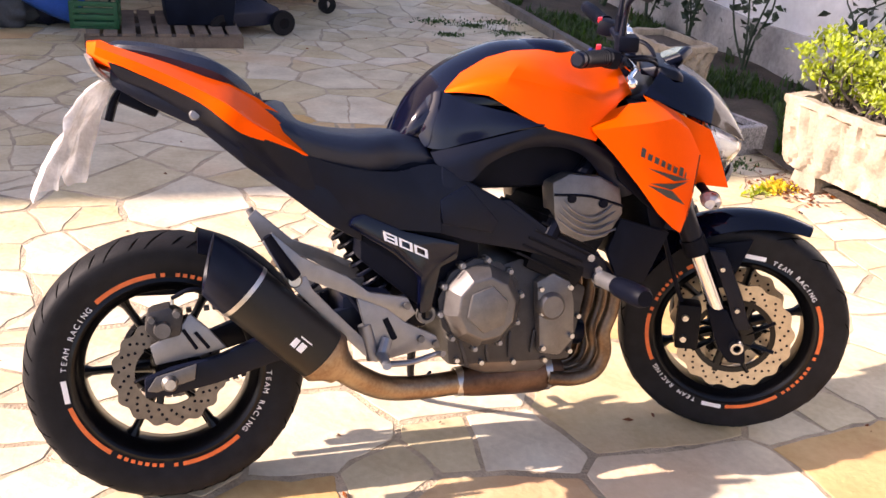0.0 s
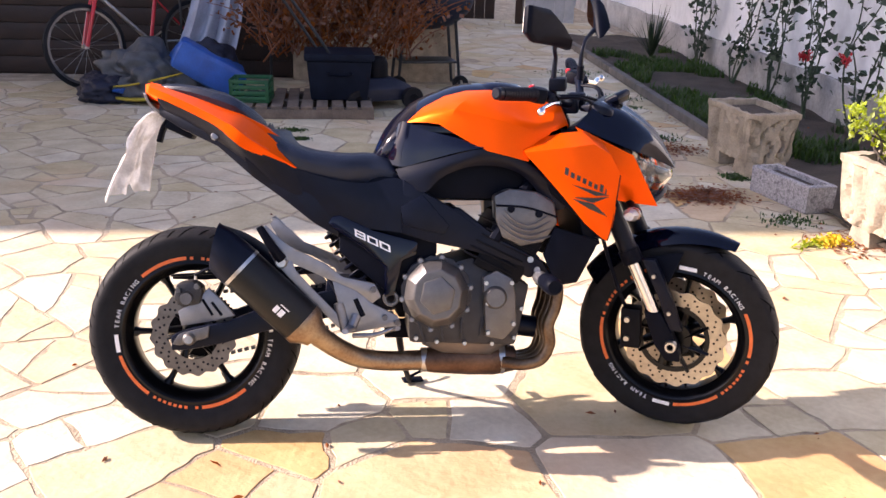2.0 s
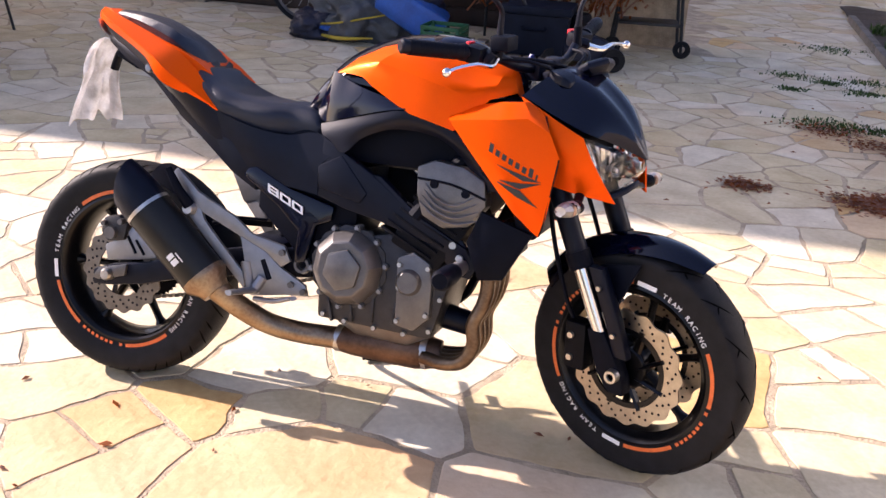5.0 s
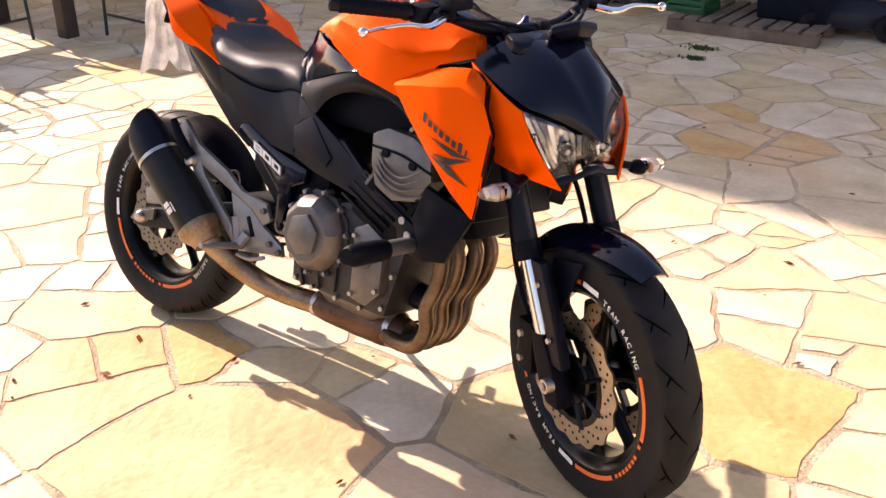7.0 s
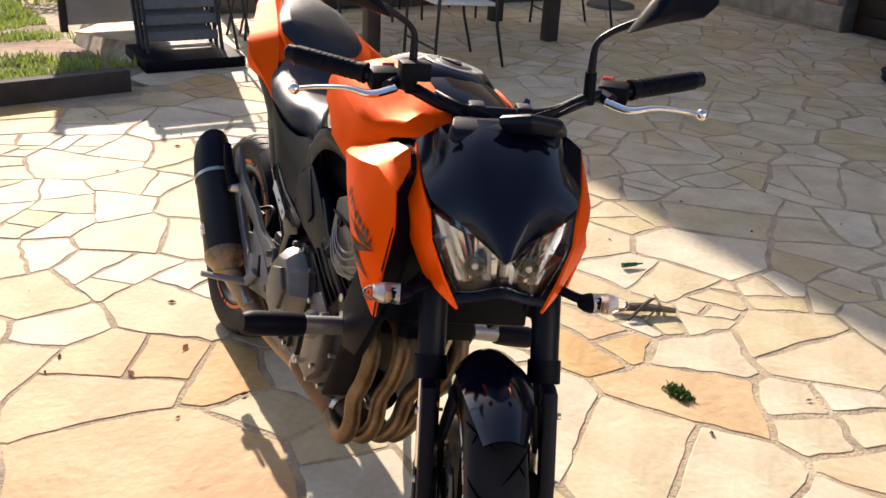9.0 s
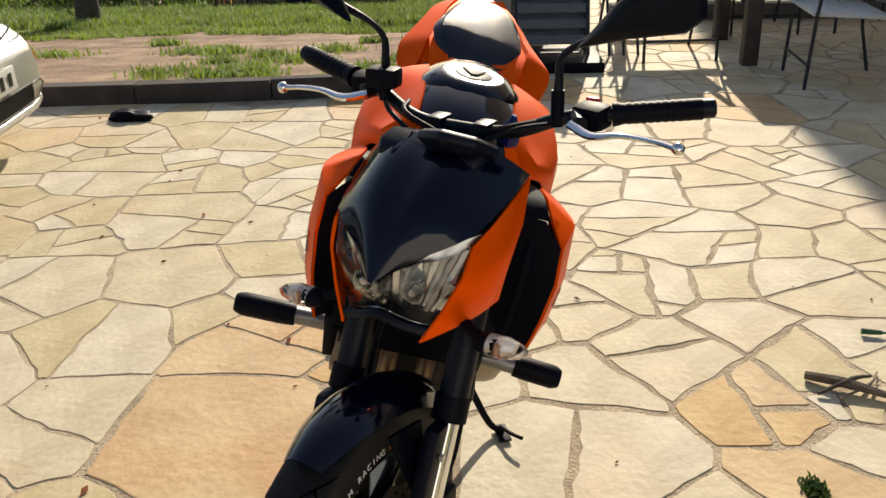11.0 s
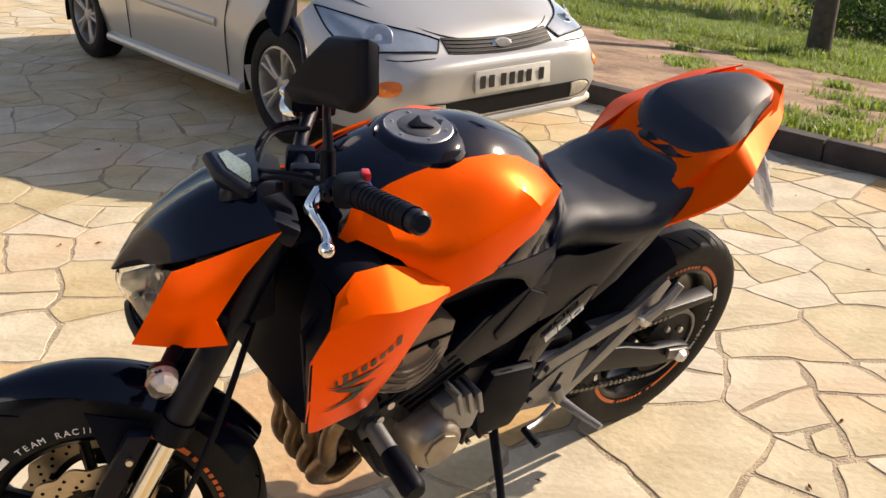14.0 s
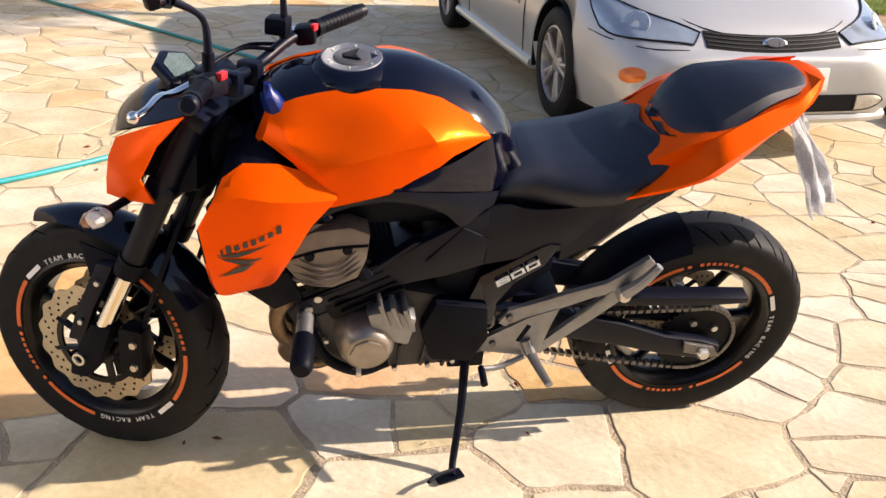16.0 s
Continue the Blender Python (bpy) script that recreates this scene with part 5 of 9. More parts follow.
for sy in (-1, 1):
    for k in range(5):
        fixed("case_rib", box((0.008, 0.012, 0.075 - 0.006 * k), (0.655 + 0.058 * k, sy * 0.137, 0.335 + 0.004 * k), 0.002, (0, 8 * k - 16, 0)), "engine_mid")
    for x, z in ((0.64, 0.315), (0.70, 0.305), (0.78, 0.300), (0.86, 0.298), (0.925, 0.315), (0.945, 0.40)):
        fixed("case_bolt", lathe([(0, sy * 0.146), (0.006, sy * 0.146), (0.007, sy * 0.132)], 8, "y", (x, 0, z)), "steel")
    if sy < 0:
        continue
    fixed("water_hose", tube([(0.80, sy * 0.148, 0.33), (0.87, sy * 0.160, 0.318), (0.945, sy * 0.155, 0.36), (0.985, sy * 0.14, 0.45)], 0.013, 10, 5), "black_matt", "black water hose")
    fixed("hose_clip", lathe([(0.0135, -0.006), (0.016, -0.006), (0.016, 0.006), (0.0135, 0.006)], 14, "x", (0.87, sy * 0.160, 0.318)), "steel")
fixed("oil_filter", tube([(0.94, -0.02, 0.335), (1.005, -0.02, 0.325)], [0.034, 0.032], 20, 1), "black_satin", "black oil filter")
# frame sliders
for sy in (-1, 1):
    root, end = Vector((0.992, sy * 0.150, 0.494)), Vector((0.994, -0.374, 0.494)) if sy < 0 else Vector((1.010, 0.324, 0.489))
    d = (end - root) / 0.175
    sl = fixed("frame_slider", tube([root + d * 0.075, root + d * 0.10, root + d * 0.16, root + d * 0.175], [0.023, 0.025, 0.025, 0.018], 18, 2), "black_matt", "black frame slider with bare metal collar")
    part("collar", tube([root, root + d * 0.077], 0.019, 18, 1), "alloy", sl)
    part("slider_plate", prism([(0.94, 0.56), (0.985, 0.56), (1.03, 0.50), (1.015, 0.465), (0.985, 0.47)], sy * 0.138, sy * 0.152, 0.003), "black_satin", sl)
    for x, z in ((0.965, 0.545), (0.985, 0.515)):
        part("bolt", lathe([(0, sy * 0.162), (0.009, sy * 0.162), (0.010, sy * 0.150)], 12, "y", (x, 0, z)), "steel", sl)

# ---- exhaust ----
for k, y in enumerate((-0.105, -0.038, 0.038, 0.105)):
    low = 0.0 if y < 0 else 0.30
    path = [(0.985, y, 0.520), (1.026, y * 1.02, 0.506), (1.054, y * 1.02, 0.462), (1.050, y * 0.98 - 0.004, 0.400), (1.030, y * (0.92 - 0.4 * low) - 0.010, 0.345), (1.036, y * (0.84 - 0.8 * low) - 0.014, 0.290), (1.012, y * (0.72 - 0.8 * low) - 0.022, 0.242), (0.96, y * 0.56 - 0.03, 0.225), (0.90, y * 0.42 - 0.035, 0.230)]
    fixed("header_pipe", tube(path, 0.0185, 14, 6), "header", "dark bronze heat-stained header pipe")
fixed("exhaust_collector", tube([(0.94, -0.035, 0.232), (0.88, -0.04, 0.234), (0.80, -0.045, 0.236), (0.70, -0.06, 0.236), (0.655, -0.068, 0.236)], [0.038, 0.05, 0.05, 0.04, 0.030], 22, 4), "exhaust_dark", "burnt brown collector box")
for x, r in ((0.668, 0.036), (0.90, 0.050)):
    fixed("pipe_clamp", lathe([(r - 0.004, -0.009), (r, -0.009), (r, 0.009), (r - 0.004, 0.009)], 24, "x", (x, -0.062 if x < 0.8 else -0.037, 0.236)), "steel")
fixed("link_pipe", tube([(0.66, -0.068, 0.236), (0.56, -0.085, 0.238), (0.48, -0.105, 0.252), (0.42, -0.135, 0.285), (0.37, -0.165, 0.325), (0.330, -0.182, 0.362)], [0.030, 0.029, 0.029, 0.030, 0.031, 0.036], 18, 6), "exhaust", "golden brown link pipe")
mb, me_ = Vector((0.338, -0.186, 0.352)), Vector((0.098, -0.205, 0.580))
dm = (me_ - mb).normalized()
sidev = Vector((0, 1, 0))
upm = dm.cross(sidev).normalized()


def muffler_ring(u, a, b, shear=0.0, n=28):
    o = mb + dm * u
    return [o + sidev * a * math.cos(t) + upm * b * math.sin(t) + dm * shear * math.sin(t) for t in (2 * math.pi * k / n for k in range(n))]


can = fixed("muffler", loft([muffler_ring(0.0, 0.040, 0.046), muffler_ring(0.012, 0.050, 0.058), muffler_ring(0.03, 0.054, 0.063), muffler_ring(0.26, 0.054, 0.063)]), "carbon", "matt black canister muffler")
part("end_cap", loft([muffler_ring(0.255, 0.0555, 0.0645), muffler_ring(0.275, 0.0555, 0.0645), muffler_ring(0.325, 0.052, 0.060, -0.012), muffler_ring(0.350, 0.046, 0.052, -0.030), muffler_ring(0.345, 0.040, 0.046, -0.030), muffler_ring(0.30, 0.038, 0.044, -0.02)]), "black_satin", can, "angled black end cap")
part("inlet_cap", loft([muffler_ring(-0.028, 0.036, 0.038), muffler_ring(-0.012, 0.040, 0.044), muffler_ring(0.014, 0.0555, 0.064), muffler_ring(0.030, 0.0555, 0.064)]), "exhaust", can, "golden steel inlet cone")
part("band", loft([muffler_ring(0.247, 0.0562, 0.0652), muffler_ring(0.257, 0.0562, 0.0652)], False), "steel", can)
for u, v, a, b in ((0.108, 0.010, 0.013, 0.020), (0.090, 0.010, 0.015, 0.020), (0.092, -0.008, 0.030, 0.003)):
    q = mb + dm * u - sidev * 0.0545 + upm * v
    bmx = box((a, 0.0016, b), (0, 0, 0), 0)
    bmx.transform(Matrix.Translation(q) @ Matrix(((dm.x, 0, upm.x, 0), (dm.y, 1, upm.y, 0), (dm.z, 0, upm.z, 0), (0, 0, 0, 1))))
    part("decal", bmx, "white", can)

# ---- swingarm, rear brake, chain ----
def aft(name, bm, mat, label="", parent=None, smooth=35.0):
    """A part of the rear end, which stands on the rear wheel's middle plane."""
    bmesh.ops.translate(bm, vec=(0, REAR.y, 0), verts=bm.verts)
    return part(name, bm, mat, parent or bike, label, smooth)


arm = loft([[(x, -0.125 - g, z - h), (x, -0.125 - g, z + h), (x, -0.095 - g, z + h), (x, -0.095 - g, z - h)] for x, z, h, g in ((-0.055, 0.300, 0.022, 0.008), (0.0, 0.312, 0.030, 0.008), (0.10, 0.330, 0.030, 0.004), (0.22, 0.370, 0.036, 0.0), (0.40, 0.410, 0.040, -0.01), (0.58, 0.430, 0.040, -0.015))])
both(aft, "swingarm", bevelled(arm, 0.008), "black_satin", "black box-section swingarm")
fixed("swingarm_bridge", box((0.12, 0.19, 0.09), (0.44, 0, 0.43), 0.015), "black_satin")
for sy in (-1, 1):
    fixed("axle_nut", lathe([(0, sy * 0.160), (0.012, sy * 0.160), (0.014, sy * 0.156), (0.018, sy * 0.150), (0.019, sy * 0.132)], 6 if sy > 0 else 24, "y", REAR), "steel")
    aft("axle_block", prism([(-0.05, 0.300), (-0.03, 0.330), (0.03, 0.345), (0.055, 0.352), (0.05, 0.318), (-0.03, 0.296)], sy * 0.134, sy * 0.145, 0.003), "engine", "grey axle adjuster plate")
cal = aft("rear_caliper", bevelled(prism([(-0.050, 0.425), (-0.041, 0.468), (0.004, 0.478), (0.034, 0.457), (0.026, 0.410), (-0.027, 0.400)], -0.055, -0.118, 0.0), 0.010), "engine_mid", "dark grey rear brake caliper")
for x, z, r in ((-0.012, 0.428, 0.020), (0.018, 0.462, 0.009), (-0.034, 0.452, 0.008)):
    part("piston_cap", lathe([(0, -0.132), (r * 0.85, -0.132), (r, -0.112)], 20, "y", (x, REAR.y, z)), "engine", cal)
part("bleed_nipple", tube([(0.010, REAR.y - 0.10, 0.478), (0.012, REAR.y - 0.10, 0.496)], 0.004, 8, 1), "steel", cal)
aft("caliper_bracket", plate([(-0.030, -0.105, 0.345), (-0.040, -0.105, 0.388), (0.020, -0.105, 0.420), (0.046, -0.105, 0.456), (0.082, -0.105, 0.422), (0.122, -0.105, 0.374), (0.066, -0.105, 0.360)], 0.012, (0, 0, 0.4), 0.003), "alloy", "grey caliper bracket")
aft("brake_hose", tube([(0.010, -0.10, 0.492), (0.060, -0.105, 0.510), (0.150, -0.10, 0.480), (0.260, -0.10, 0.470)], 0.005, 8, 5), "black_matt")
# black bars put the slots' dark onto the uncut bracket
for k in range(2):
    aft("bracket_slot", tube([(0.030 + 0.026 * k, -0.1055, 0.422 - 0.008 * k), (0.058 + 0.026 * k, -0.1055, 0.376)], 0.004, 8, 1), "black_matt")
rows = []
for k in range(7):
    a = radians(4 + 12 * k)
    r = 0.328 - 0.0012 * k
    rows.append([(REAR.x + r * math.cos(a) - 0.006 * abs(s), s * 0.078, REAR.z + r * math.sin(a) - 0.035 * (abs(s) ** 3)) for s in (-1.05, -0.7, -0.3, 0, 0.3, 0.7, 1.05)])
aft("rear_hugger", sheet(rows, 0.004, REAR, 2), "black_matt", "black rear wheel hugger", smooth=60)
fixed("shock", tube([(0.50, 0, 0.46), (0.40, 0, 0.62)], 0.024, 14, 1), "engine_dark")
coil = [(0.50 - 0.10 * u + 0.034 * math.cos(u * 44) * 0.85, 0.034 * math.sin(u * 44), 0.46 + 0.16 * u + 0.034 * math.cos(u * 44) * 0.5) for u in (i / 90 for i in range(91))]
fixed("shock_spring", tube(coil, 0.0055, 6, 1), "black_satin")
sp = aft("rear_sprocket", prism([(REAR.x + (0.104 if k % 2 else 0.097) * math.cos(2 * math.pi * k / 86), REAR.z + (0.104 if k % 2 else 0.097) * math.sin(2 * math.pi * k / 86)) for k in range(86)], 0.082, 0.089, 0), "engine_dark", "black rear sprocket")
for k in range(5):
    a = 2 * math.pi * k / 5
    part("bolt", lathe([(0, 0.097), (0.009, 0.097), (0.010, 0.088)], 6, "y", REAR + Vector((0.055 * math.cos(a), 0, 0.055 * math.sin(a)))), "steel", sp)
chain_line = [(REAR.x + 0.103 * math.cos(a), 0.0855, REAR.z + 0.103 * math.sin(a)) for a in (radians(80 + 200 * k / 24) for k in range(25))]
top_run = [(0.018 + (0.63 - 0.018) * k / 30, 0.0855 + 0.02 * k / 30, 0.4165 + 0.042 * k / 30 - 0.006 * math.sin(math.pi * k / 30)) for k in range(31)]
low_run = [(0.63 - (0.63 - 0.018) * k / 30, 0.1055 - 0.02 * k / 30, 0.385 - (0.385 - 0.2135) * k / 30 - 0.012 * math.sin(math.pi * k / 30)) for k in range(31)]
bm = bmesh.new()
pts = list(reversed(top_run)) + chain_line + list(reversed(low_run))
for i in range(len(pts) - 1):
    a, b = Vector(pts[i]), Vector(pts[i + 1])
    L = (b - a).length
    for k in range(max(1, int(L / 0.016))):
        p = a.lerp(b, (k + 0.5) / max(1, int(L / 0.016)))
        ang = math.degrees(math.atan2(-(b - a).z, (b - a).x))
        merge(bm, box((0.013, 0.014 if k % 2 else 0.019, 0.010), p, 0, (0, ang, 0)))
aft("drive_chain", bm, "engine", "steel drive chain", smooth=0)
aft("chain_guard", bevelled(loft([[(x, 0.078, z), (x, 0.118, z - 0.004), (x, 0.118, z - h), (x, 0.112, z - h), (x, 0.112, z - 0.012), (x, 0.078, z - 0.008)] for x, z, h in ((-0.095, 0.472, 0.02), (0.0, 0.478, 0.028), (0.20, 0.490, 0.030), (0.36, 0.500, 0.030))]), 0.002), "black_satin", "long black chain guard")

# ---- footrest hangers, pegs, levers, stand ----
# the casting's outline, run round two long openings through narrow slits
HANGER = (
    [(0.219, 0.642), (0.278, 0.588), (0.304, 0.566), (0.381, 0.535), (0.431, 0.495), (0.521, 0.474), (0.540, 0.437), (0.512, 0.416), (0.470, 0.452), (0.405, 0.482), (0.330, 0.522), (0.285, 0.538), (0.250, 0.528), (0.230, 0.566), (0.200, 0.622)],
    [(0.290, 0.545), (0.250, 0.532), (0.318, 0.456), (0.417, 0.352), (0.442, 0.334), (0.454, 0.352), (0.432, 0.374), (0.347, 0.464), (0.302, 0.515)],
    [(0.402, 0.486), (0.470, 0.455), (0.512, 0.420), (0.588, 0.381), (0.597, 0.354), (0.534, 0.347), (0.442, 0.332), (0.428, 0.360), (0.418, 0.420)],
)
for sy in (-1, 1):
    w = 0.148 * sy
    bars = bmesh.new()
    for k, outline in enumerate(HANGER):
        merge(bars, plate([(x, w + sy * (0.030 * min(1.0, max(0.0, (0.50 - x) / 0.25)) + 0.0012 * k), z) for x, z in outline], 0.014, (0.4, 0, 0.5), 0.003))
    hang = fixed("footrest_hanger", bars, "alloy", "cast alloy footrest hanger with open triangles")
    part("hanger_bolt", lathe([(0, sy * 0.196), (0.013, sy * 0.196), (0.017, sy * 0.190), (0.018, sy * 0.170)], 20, "y", (0.262, 0, 0.540)), "steel", hang)
    # raised black bar stands in for the dark of the open slot
    part("hanger_slot", tube([(0.466, sy * 0.153, 0.432), (0.488, sy * 0.153, 0.382)], 0.008, 8, 1, True, 0.5), "black_matt", hang)
    for x, z in ((0.518, 0.458), (0.550, 0.378), (0.585, 0.364)):
        part("hanger_bolt", lathe([(0, sy * 0.160), (0.008, sy * 0.160), (0.009, sy * 0.148)], 12, "y", (x, 0, z)), "engine", hang)
    pp = fixed("pillion_peg", tube([(0.262, sy * 0.185, 0.548), (0.235, sy * 0.200, 0.590), (0.205, sy * 0.205, 0.640)], [0.016, 0.013, 0.010], 10, 3), "black_matt" if sy < 0 else "alloy", "folded pillion footpeg")
    fixed("swingarm_pivot", lathe([(0.010, sy * 0.130), (0.014, sy * 0.140), (0.021, sy * 0.140), (0.024, sy * 0.128)], 24, "y", (0.568, 0, 0.430)), "engine")
    fixed("rider_peg", tube([(0.455, sy * 0.165, 0.352), (0.450, sy * 0.215, 0.356), (0.440, sy * 0.285, 0.362)], [0.014, 0.012, 0.010], 10, 3, True, 0.7), "alloy", "serrated alloy footpeg")
    fixed("peg_bracket", tube([(0.47, sy * 0.155, 0.385), (0.455, sy * 0.170, 0.350)], 0.014, 10, 1), "alloy")
fixed("brake_pedal", tube([(0.46, -0.170, 0.330), (0.52, -0.185, 0.335), (0.57, -0.195, 0.352), (0.585, -0.215, 0.358)], [0.010, 0.009, 0.008, 0.009], 10, 4, True, 0.7), "alloy", "alloy brake pedal")
fixed("shift_lever", tube([(0.47, 0.165, 0.340), (0.53, 0.180, 0.325), (0.575, 0.190, 0.330)], 0.007, 8, 4), "alloy", "gear shift lever")
fixed("shift_peg", tube([(0.578, 0.185, 0.330), (0.580, 0.238, 0.326)], 0.009, 10, 1), "black_matt")
fixed("master_cylinder", tube([(0.42, -0.150, 0.42), (0.44, -0.150, 0.34)], 0.016, 12, 1), "alloy")
fixed("reservoir_hose", tube([(0.30, -0.12, 0.50), (0.36, -0.10, 0.52), (0.42, -0.14, 0.44)], 0.006, 8, 4), "black_matt")
stand = fixed("side_stand", tube([(0.60, 0.115, 0.285), (0.615, 0.19, 0.19), (0.640, 0.270, 0.100), (0.648, 0.312, 0.093)], [0.012, 0.010, 0.009, 0.008], 10, 4), "black_matt", "extended black side stand")
part("stand_foot", box((0.07, 0.035, 0.007), (0.655, 0.308, 0.0875), 0.003, (LEAN * -1, 0, 15)), "black_matt", stand)
part("stand_tab", tube([(0.645, 0.300, 0.10), (0.69, 0.325, 0.115), (0.715, 0.350, 0.125)], 0.005, 8, 3), "black_matt", stand)
part("stand_bracket", box((0.09, 0.02, 0.06), (0.60, 0.11, 0.30), 0.005), "black_matt", stand)

# the model number as raised white block numerals
def block_digit(ch):
    """One squared numeral of bold bars, 1 wide and 1 high, lying in the plan."""
    bars = {"8": ((0, 0, 1, 0.20), (0, 0.40, 1, 0.60), (0, 0.80, 1, 1), (0, 0, 0.20, 1), (0.80, 0, 1, 1)), "0": ((0, 0, 1, 0.20), (0, 0.80, 1, 1), (0, 0, 0.20, 1), (0.80, 0, 1, 1))}[ch]
    bm = bmesh.new()
    for i, (x0, y0, x1, y1) in enumerate(bars):
        merge(bm, box((x1 - x0, y1 - y0, 0.1 + 0.004 * i), ((x0 + x1) / 2, (y0 + y1) / 2, 0), 0))
    return bm


for sy in (-1, 1):
    ex = Vector((0.104, 0, -0.049)).normalized() if sy < 0 else Vector((-0.094, 0, 0.062)).normalized()
    ez = Vector((-0.10, 0, 1.0)).normalized() if sy < 0 else Vector((0.45, 0, 1.0)).normalized()
    for k, ch in enumerate("800"):
        g = block_digit(ch)
        o = Vector((0.515, -0.1560, 0.601) if sy < 0 else (0.519, 0.1560, 0.600)) + ex * (0.0385 * (k - 1) - 0.0175) - ez * 0.014
        for v in g.verts:
            q = v.co.copy()
            v.co = o + ex * q.x * 0.034 + ez * q.y * (0.021 if sy < 0 else 0.017) + Vector((0, sy * q.z * 0.03, 0))
        fixed("numeral", g, "white", "white block numeral", smooth=0)
for sy, outline in (
    (-1, [(0.388, 0.642), (0.399, 0.664), (0.424, 0.670), (0.514, 0.628), (0.645, 0.594), (0.640, 0.556), (0.600, 0.540), (0.578, 0.440), (0.548, 0.432), (0.550, 0.520), (0.487, 0.577)]),
    (1, [(0.425, 0.662), (0.452, 0.668), (0.600, 0.580), (0.625, 0.500), (0.590, 0.440), (0.556, 0.430), (0.552, 0.500), (0.530, 0.548), (0.455, 0.606)]),
):
    fixed("numeral_panel", plate([(x, sy * 0.147, z) for x, z in outline], 0.03, (0.5, 0, 0.6), 0.009), "black_gloss", "glossy dark frame plate under the numerals")


# ---- front end ----
def along(s, y=0.0, ahead=0.0):
    """A point on the fork line: s metres from the axle up the fork."""
    d = AXIS_D
    return AXLE + d * s + Vector((-0.004, y, 0)) + Vector((math.cos(radians(RAKE)), 0, math.sin(radians(RAKE)))) * ahead


for sy in (-1, 1):
    y = sy * 0.105
    f = turned("fork_leg", tube([along(0.30, y), along(0.62, y), along(0.70, y)], [0.0265, 0.0265, 0.025], 20, 1), "black_satin", "black upside-down fork tube")
    turned("fork_collar", tube([along(0.275, y), along(0.318, y)], 0.031, 20, 1), "black_matt")
    turned("fork_stanchion", tube([along(0.08, y), along(0.29, y)], 0.0205, 18, 1), "chrome", "bright polished fork stanchion")
    turned("fork_bottom", bevelled(loft([[along(s, y) + Vector((0.032 * a * w, 0.022 * b, 0)) for a, b in ((-1, -1), (1, -1), (1, 1), (-1, 1))] for s, w in ((-0.045, 0.7), (0.0, 1.1), (0.06, 1.0), (0.12, 0.8))]), 0.008), "black_matt")
    turned("fork_guard", bevelled(loft([[along(s, y * 1.03, 0.030 + fwd) + Vector((0.020 * a, 0.014 * b, 0)) for a, b in ((-1, -1), (1, -1), (1, 1), (-1, 1))] for s, fwd in ((0.04, 0.012), (0.14, 0.020), (0.27, 0.018))]), 0.006), "black_satin", "black fork guard")
    for s in (0.10, 0.22):
        q = along(s, y, 0.045)
        turned("guard_bolt", lathe([(0, sy * 0.014), (0.006, sy * 0.014), (0.007, sy * 0.008)], 10, "y", q + Vector((0, sy * 0.012, 0))), "steel")
    turned("axle_end", lathe([(0.008, sy * 0.132), (0.010, sy * 0.138), (0.016, sy * 0.138), (0.018, sy * 0.120)], 20, "y", FRONT), "steel")
    q = along(0.085, sy * 0.088, -0.085)
    c1 = turned("front_caliper", bevelled(loft([[q + Vector((0.028 * a - 0.01 * s, sy * 0.030 * b, s)) for a, b in ((-1, -0.8), (1, -0.8), (1.1, 0.9), (-1.1, 0.9))] for s in (-0.062, -0.02, 0.03, 0.065)]), 0.010), "engine_dark", "dark four-piston front caliper")
    for dz in (-0.03, 0.03):
        turned("caliper_bolt", lathe([(0, sy * 0.034), (0.008, sy * 0.034), (0.010, sy * 0.024)], 12, "y", q + Vector((-0.01, 0, dz))), "steel")
    turned("brake_hose", tube([q + Vector((-0.02, 0, 0.06)), along(0.22, y * 0.95, -0.075), along(0.38, y * 0.9, -0.06), along(0.55, y * 0.5, -0.04)], 0.006, 8, 5), "black_matt")
for s, wd in ((0.50, 0.13), (0.68, 0.13)):
    bm = bevelled(loft([[along(s, -wd, -0.03), along(s, wd, -0.03), along(s, wd, 0.035), along(s, -wd, 0.035)], [along(s + 0.035, -wd, -0.03), along(s + 0.035, wd, -0.03), along(s + 0.035, wd, 0.035), along(s + 0.035, -wd, 0.035)]]), 0.008)
    turned("triple_clamp", bm, "black_satin", "black triple clamp")
# front mudguard
rows = []
for k in range(9):
    u = k / 8
    a = radians(60 + 85 * u)
    r = 0.336 + 0.016 * (1 - u) ** 3
    w = 0.074 - 0.040 * (1 - u) ** 4 - 0.012 * u
    rows.append([(1.445 + (r - (0.020 + 0.035 * u) * abs(s) ** 2.2) * math.cos(a), s * w, 0.302 + (r - (0.020 + 0.045 * u) * abs(s) ** 2.2) * math.sin(a)) for s in (-1, -0.75, -0.4, 0, 0.4, 0.75, 1)])
turned("front_mudguard", sheet(rows, 0.004, FRONT, 2), "black_gloss", "glossy black front mudguard tinted blue for reflected sky", smooth=60)
both(turned, "mudguard_stay", plate([(1.36, 0.068, 0.56), (1.47, 0.070, 0.585), (1.42, 0.090, 0.46), (1.37, 0.094, 0.45)], 0.008, (1.4, 0, 0.5), 0.002), "black_matt")

